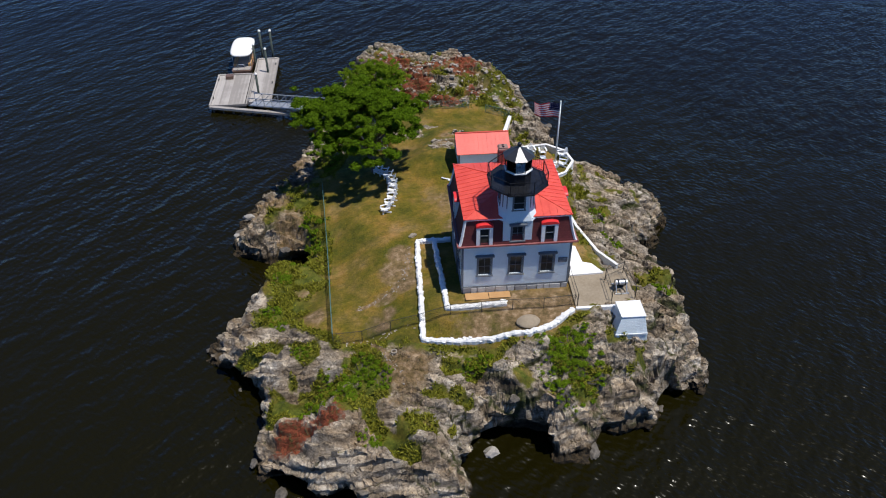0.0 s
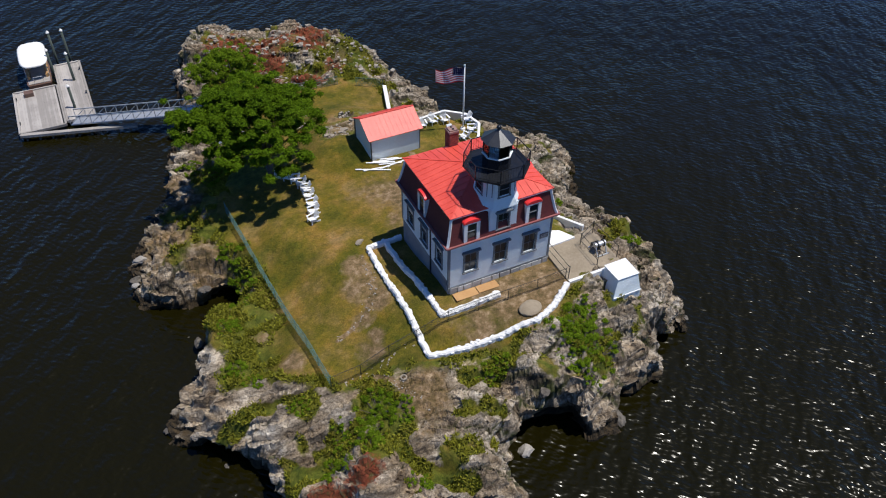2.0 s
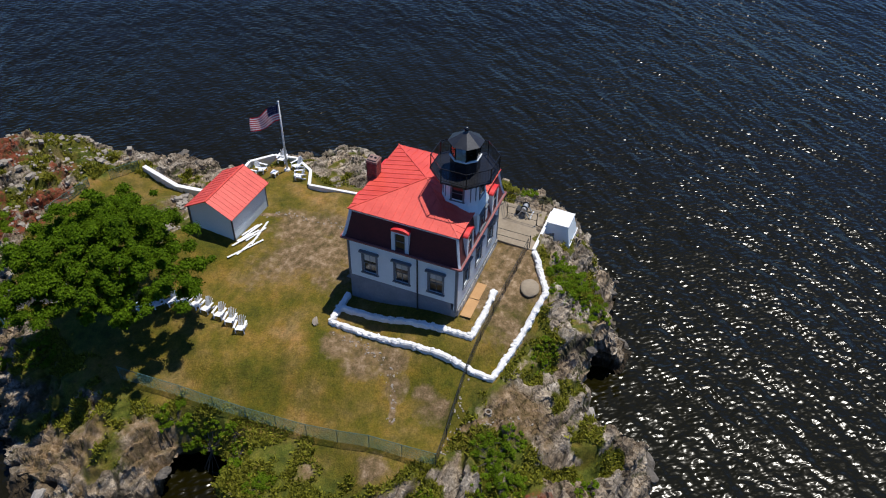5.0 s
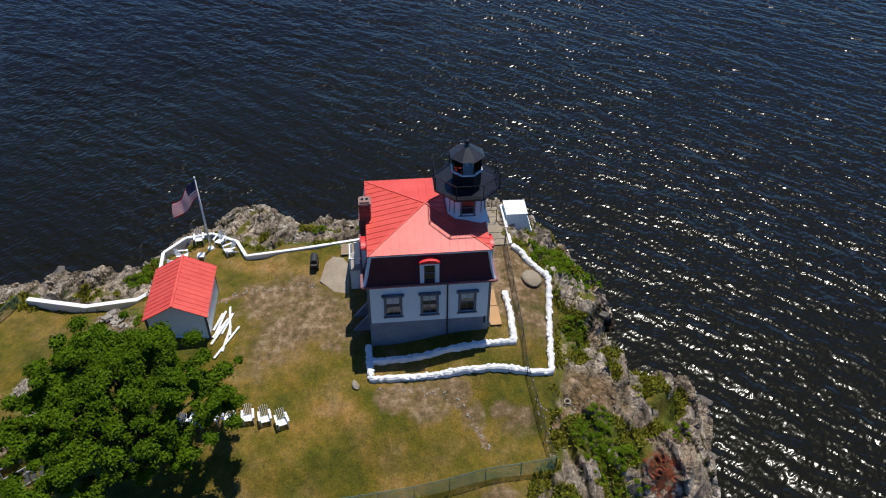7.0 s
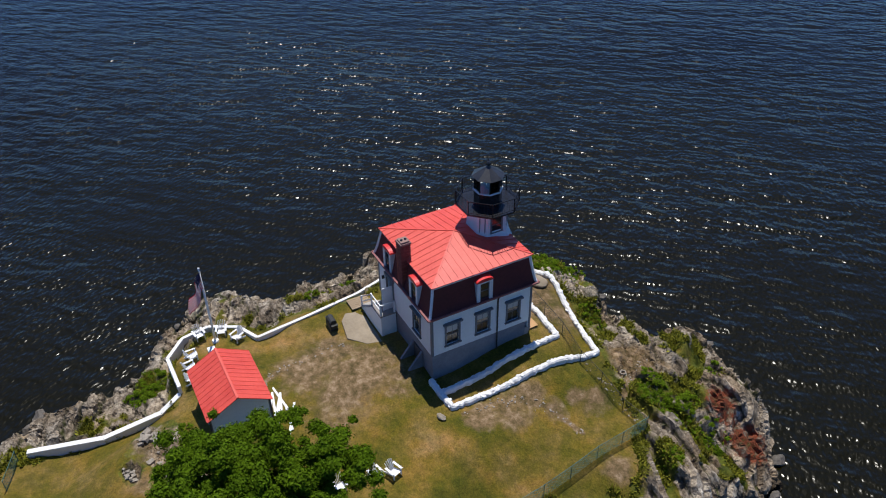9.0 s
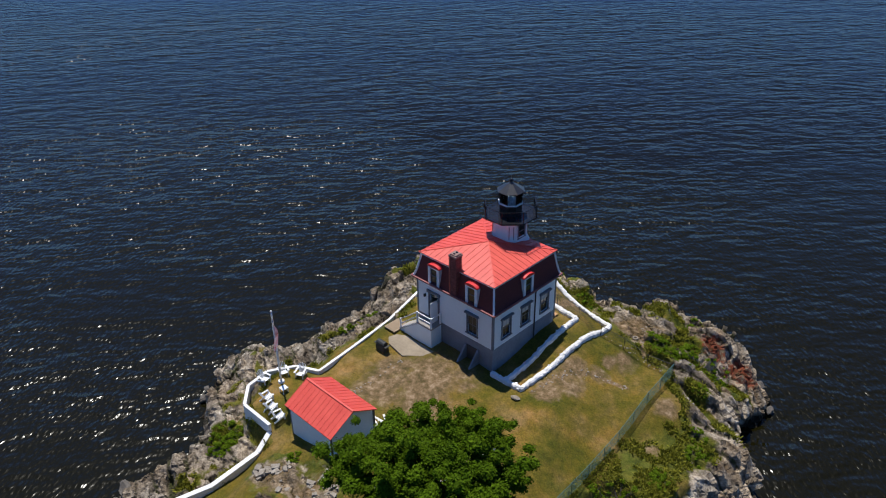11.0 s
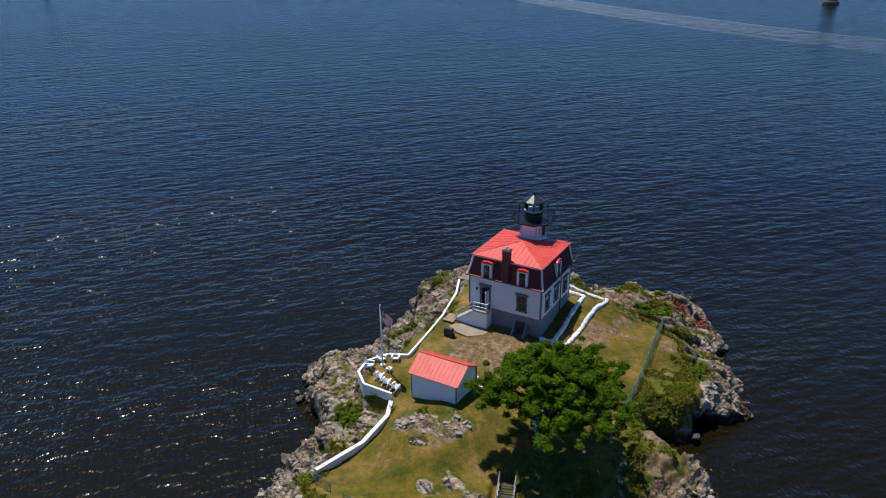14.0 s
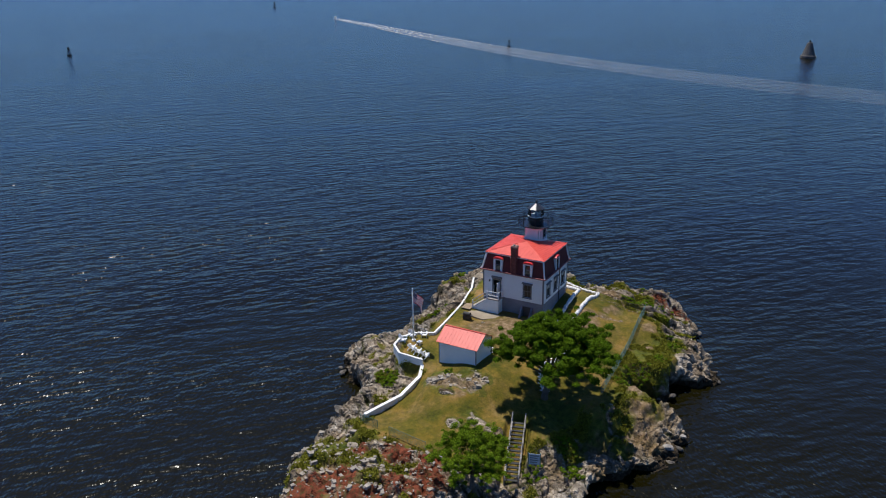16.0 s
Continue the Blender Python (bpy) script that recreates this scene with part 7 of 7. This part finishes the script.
def build_boat():
    cx, cy = -29.3, 57.0
    b = thing("boat", (cx, cy, SEA), "brown launch with a white canopy moored at the dock", "boat")
    bm = bmesh.new()
    rings = []
    for s, w, lo in ((-1.0, 0.86, 0.0), (-0.9, 0.95, -0.05), (0.0, 1.0, -0.1), (0.6, 0.85, -0.08), (0.88, 0.5, 0.02), (1.0, 0.12, 0.2)):
        y = cy + s * 4.2
        rings.append([(cx - 1.45 * w, y, SEA + 0.95 + 0.25 * max(s, 0)), (cx - 1.2 * w, y, SEA - 0.1 + lo), (cx, y, SEA - 0.4 + lo), (cx + 1.2 * w, y, SEA - 0.1 + lo), (cx + 1.45 * w, y, SEA + 0.95 + 0.25 * max(s, 0))])
    loft(bm, rings)
    part("hull", bm, HULL, b)
    bm = bmesh.new()
    box(bm, cx - 1.2, cx + 1.2, cy - 3.9, cy + 2.4, SEA + 0.96, SEA + 1.02)
    part("sole", bm, DECK_WOOD, b)
    bm = bmesh.new()
    k = 28
    def sup(z, sx, sy):
        return [(cx + sx * math.copysign(abs(math.cos(t)) ** 0.55, math.cos(t)), cy - 0.2 + sy * math.copysign(abs(math.sin(t)) ** 0.55, math.sin(t)), z) for t in [2 * math.pi * i / k for i in range(k)]]
    loft(bm, [sup(SEA + 2.7, 1.5, 3.1), sup(SEA + 2.85, 1.6, 3.25), sup(SEA + 3.0, 1.45, 3.0), sup(SEA + 3.06, 0.8, 2.0)])
    part("canopy", bm, CLOTH_WHITE, b, "rounded white canopy", smooth=True)
    for x in (-1.2, 1.2):
        for y in (-2.8, -0.4, 2.2):
            bm = bmesh.new()
            tube(bm, [(cx + x, cy + y, SEA + 0.95), (cx + x, cy + y, SEA + 2.72)], 0.035, 6)
            part("canopy_post", bm, ALU, b)
    for s in (-1, 1):
        bm = bmesh.new()
        box(bm, cx + s * 1.05 - 0.2, cx + s * 1.05 + 0.2, cy - 2.8, cy + 1.6, SEA + 1.02, SEA + 1.42)
        part("bench", bm, NEW_WOOD, b)
    bm = bmesh.new()
    tube(bm, [(cx - 0.5, cy - 4.1, SEA + 1.0), (cx - 0.5, cy - 4.1, SEA + 1.9), (cx + 0.5, cy - 4.1, SEA + 1.9), (cx + 0.5, cy - 4.1, SEA + 1.0)], 0.03, 6)
    part("stern_rail", bm, ALU, b)


build_boat()


# ---- marks and traffic far out ----
def build_beacon():
    x, y = 4.0, -382.0
    b = thing("day_beacon", (x, y, SEA), "grey stone tapering day beacon standing in the bay", "beacon")
    bm = bmesh.new()
    loft(bm, [ring(x, y, SEA - 1, 4.2, 14), ring(x, y, SEA + 1.2, 4.0, 14), ring(x, y, SEA + 1.3, 3.4, 14), ring(x, y, SEA + 7.8, 1.35, 14), ring(x, y, SEA + 8.0, 0.9, 14)])
    part("cone", bm, BEACON_STONE, b)
    bm = bmesh.new()
    tube(bm, [(x, y, SEA + 7.9), (x, y, SEA + 9.2)], 0.45, 10)
    part("mast", bm, DARK_METAL, b)


build_beacon()
for x, y, s in ((398, -221, 1.0), (177, -374, 0.8), (657, -705, 1.3)):
    b = thing("channel_buoy", (x, y, SEA), "dark channel buoy with a lattice top", "buoy", "channel buoys")
    bm = bmesh.new()
    loft(bm, [ring(x, y, SEA - 0.4, 1.5 * s, 12), ring(x, y, SEA + 0.8 * s, 1.5 * s, 12)])
    part("float", bm, BLACK, b)
    bm = bmesh.new()
    for k in range(4):
        a = math.pi / 4 + k * math.pi / 2
        bar(bm, (x + 1.1 * s * math.cos(a), y + 1.1 * s * math.sin(a), SEA + 0.8 * s), (x + 0.35 * s * math.cos(a), y + 0.35 * s * math.sin(a), SEA + 4.6 * s), 0.22 * s)
    part("cage", bm, BLACK, b)
    bm = bmesh.new()
    box(bm, x - 0.5 * s, x + 0.5 * s, y - 0.5 * s, y + 0.5 * s, SEA + 3.6 * s, SEA + 5.0 * s)
    part("lantern", bm, DARK_METAL, b)


def build_motorboat():
    x, y = 450, -556
    b = thing("motorboat", (x, y, SEA), "small white motorboat running across the bay", "boat")
    m = pose(x, y, SEA, 0, 0, 128)
    bm = bmesh.new()
    rings = [[(-3.5, -1.3, 0.9), (-3.5, 1.3, 0.9), (-3.5, 0.9, -0.2), (-3.5, -0.9, -0.2)], [(1.5, -1.3, 1.1), (1.5, 1.3, 1.1), (1.5, 0.8, -0.1), (1.5, -0.8, -0.1)], [(4.2, -0.1, 1.4), (4.2, 0.1, 1.4), (4.0, 0.1, 0.5), (4.0, -0.1, 0.5)]]
    loft(bm, [[m @ Vector(p) for p in r] for r in rings])
    part("hull", bm, WHITE_TRIM, b)
    bm = bmesh.new()
    box(bm, -1.2, 1.0, -0.9, 0.9, 1.0, 2.4, m)
    part("cabin", bm, WHITE_TRIM, b)


build_motorboat()


def foam_mat():
    m = bpy.data.materials.new("wake_foam")
    m.use_nodes = True
    n, l = m.node_tree.nodes, m.node_tree.links
    b = n["Principled BSDF"]
    b.inputs["Base Color"].default_value = (0.55, 0.58, 0.6, 1)
    b.inputs["Roughness"].default_value = 0.9
    geo = n.new("ShaderNodeNewGeometry")
    t = n.new("ShaderNodeTexNoise")
    t.inputs["Scale"].default_value, t.inputs["Detail"].default_value = 0.22, 8
    l.new(geo.outputs["Position"], t.inputs["Vector"])
    a = n.new("ShaderNodeAttribute")
    a.attribute_name = "foam"
    ma = n.new("ShaderNodeMath")
    ma.operation = "MULTIPLY"
    r = n.new("ShaderNodeMapRange")
    r.inputs[1].default_value, r.inputs[2].default_value, r.inputs[3].default_value = 0.36, 0.62, 0.3
    l.new(t.outputs["Fac"], r.inputs[0])
    l.new(r.outputs[0], ma.inputs[0])
    l.new(a.outputs["Fac"], ma.inputs[1])
    l.new(ma.outputs[0], b.inputs["Alpha"])
    return m


def build_wake():
    """Foam left behind the motorboat, widening and thinning with its age."""
    p0, p1, p2, p3 = Vector((452, -557)), Vector((215, -390)), Vector((140, -300)), Vector((-90, -236))
    verts, faces, foam = [], [], []
    n = 90
    streak = (0.0, 0.7, 0.35, 0.2, 0.3, 0.5, 0.6, 0.35, 0.3, 0.55, 0.4, 0.25, 0.3, 0.8, 0.0)
    for i in range(n + 1):
        t = i / n
        c = p0 * (1 - t) ** 3 + p1 * 3 * t * (1 - t) ** 2 + p2 * 3 * t * t * (1 - t) + p3 * t ** 3
        d = (-p0 * 3 * (1 - t) ** 2 + p1 * 3 * (1 - t) * (1 - 3 * t) + p2 * 3 * t * (2 - 3 * t) + p3 * 3 * t * t).normalized()
        o = Vector((-d.y, d.x))
        w = 2.5 + 15 * t ** 0.6
        for k in range(15):
            u = -1 + k / 7
            q = c + o * w * u
            verts.append((q.x, q.y, SEA + 0.06))
            foam.append(min(1.0, (1.15 - 1.08 * t ** 0.8) * streak[k] + 0.3 * max(0, 0.5 - t))  * (0 < k < 14))
        if i:
            a = (i - 1) * 15
            faces += [(a + k, a + k + 1, a + k + 16, a + k + 15) for k in range(14)]
    me = bpy.data.meshes.new("boat_wake")
    me.from_pydata(verts, [], faces)
    at = me.attributes.new("foam", "FLOAT", "POINT")
    at.data.foreach_set("value", foam)
    me.materials.append(foam_mat())
    tagged(new("boat_wake", me), "long pale foam wake crossing the bay", "wake", kind="stuff")


build_wake()
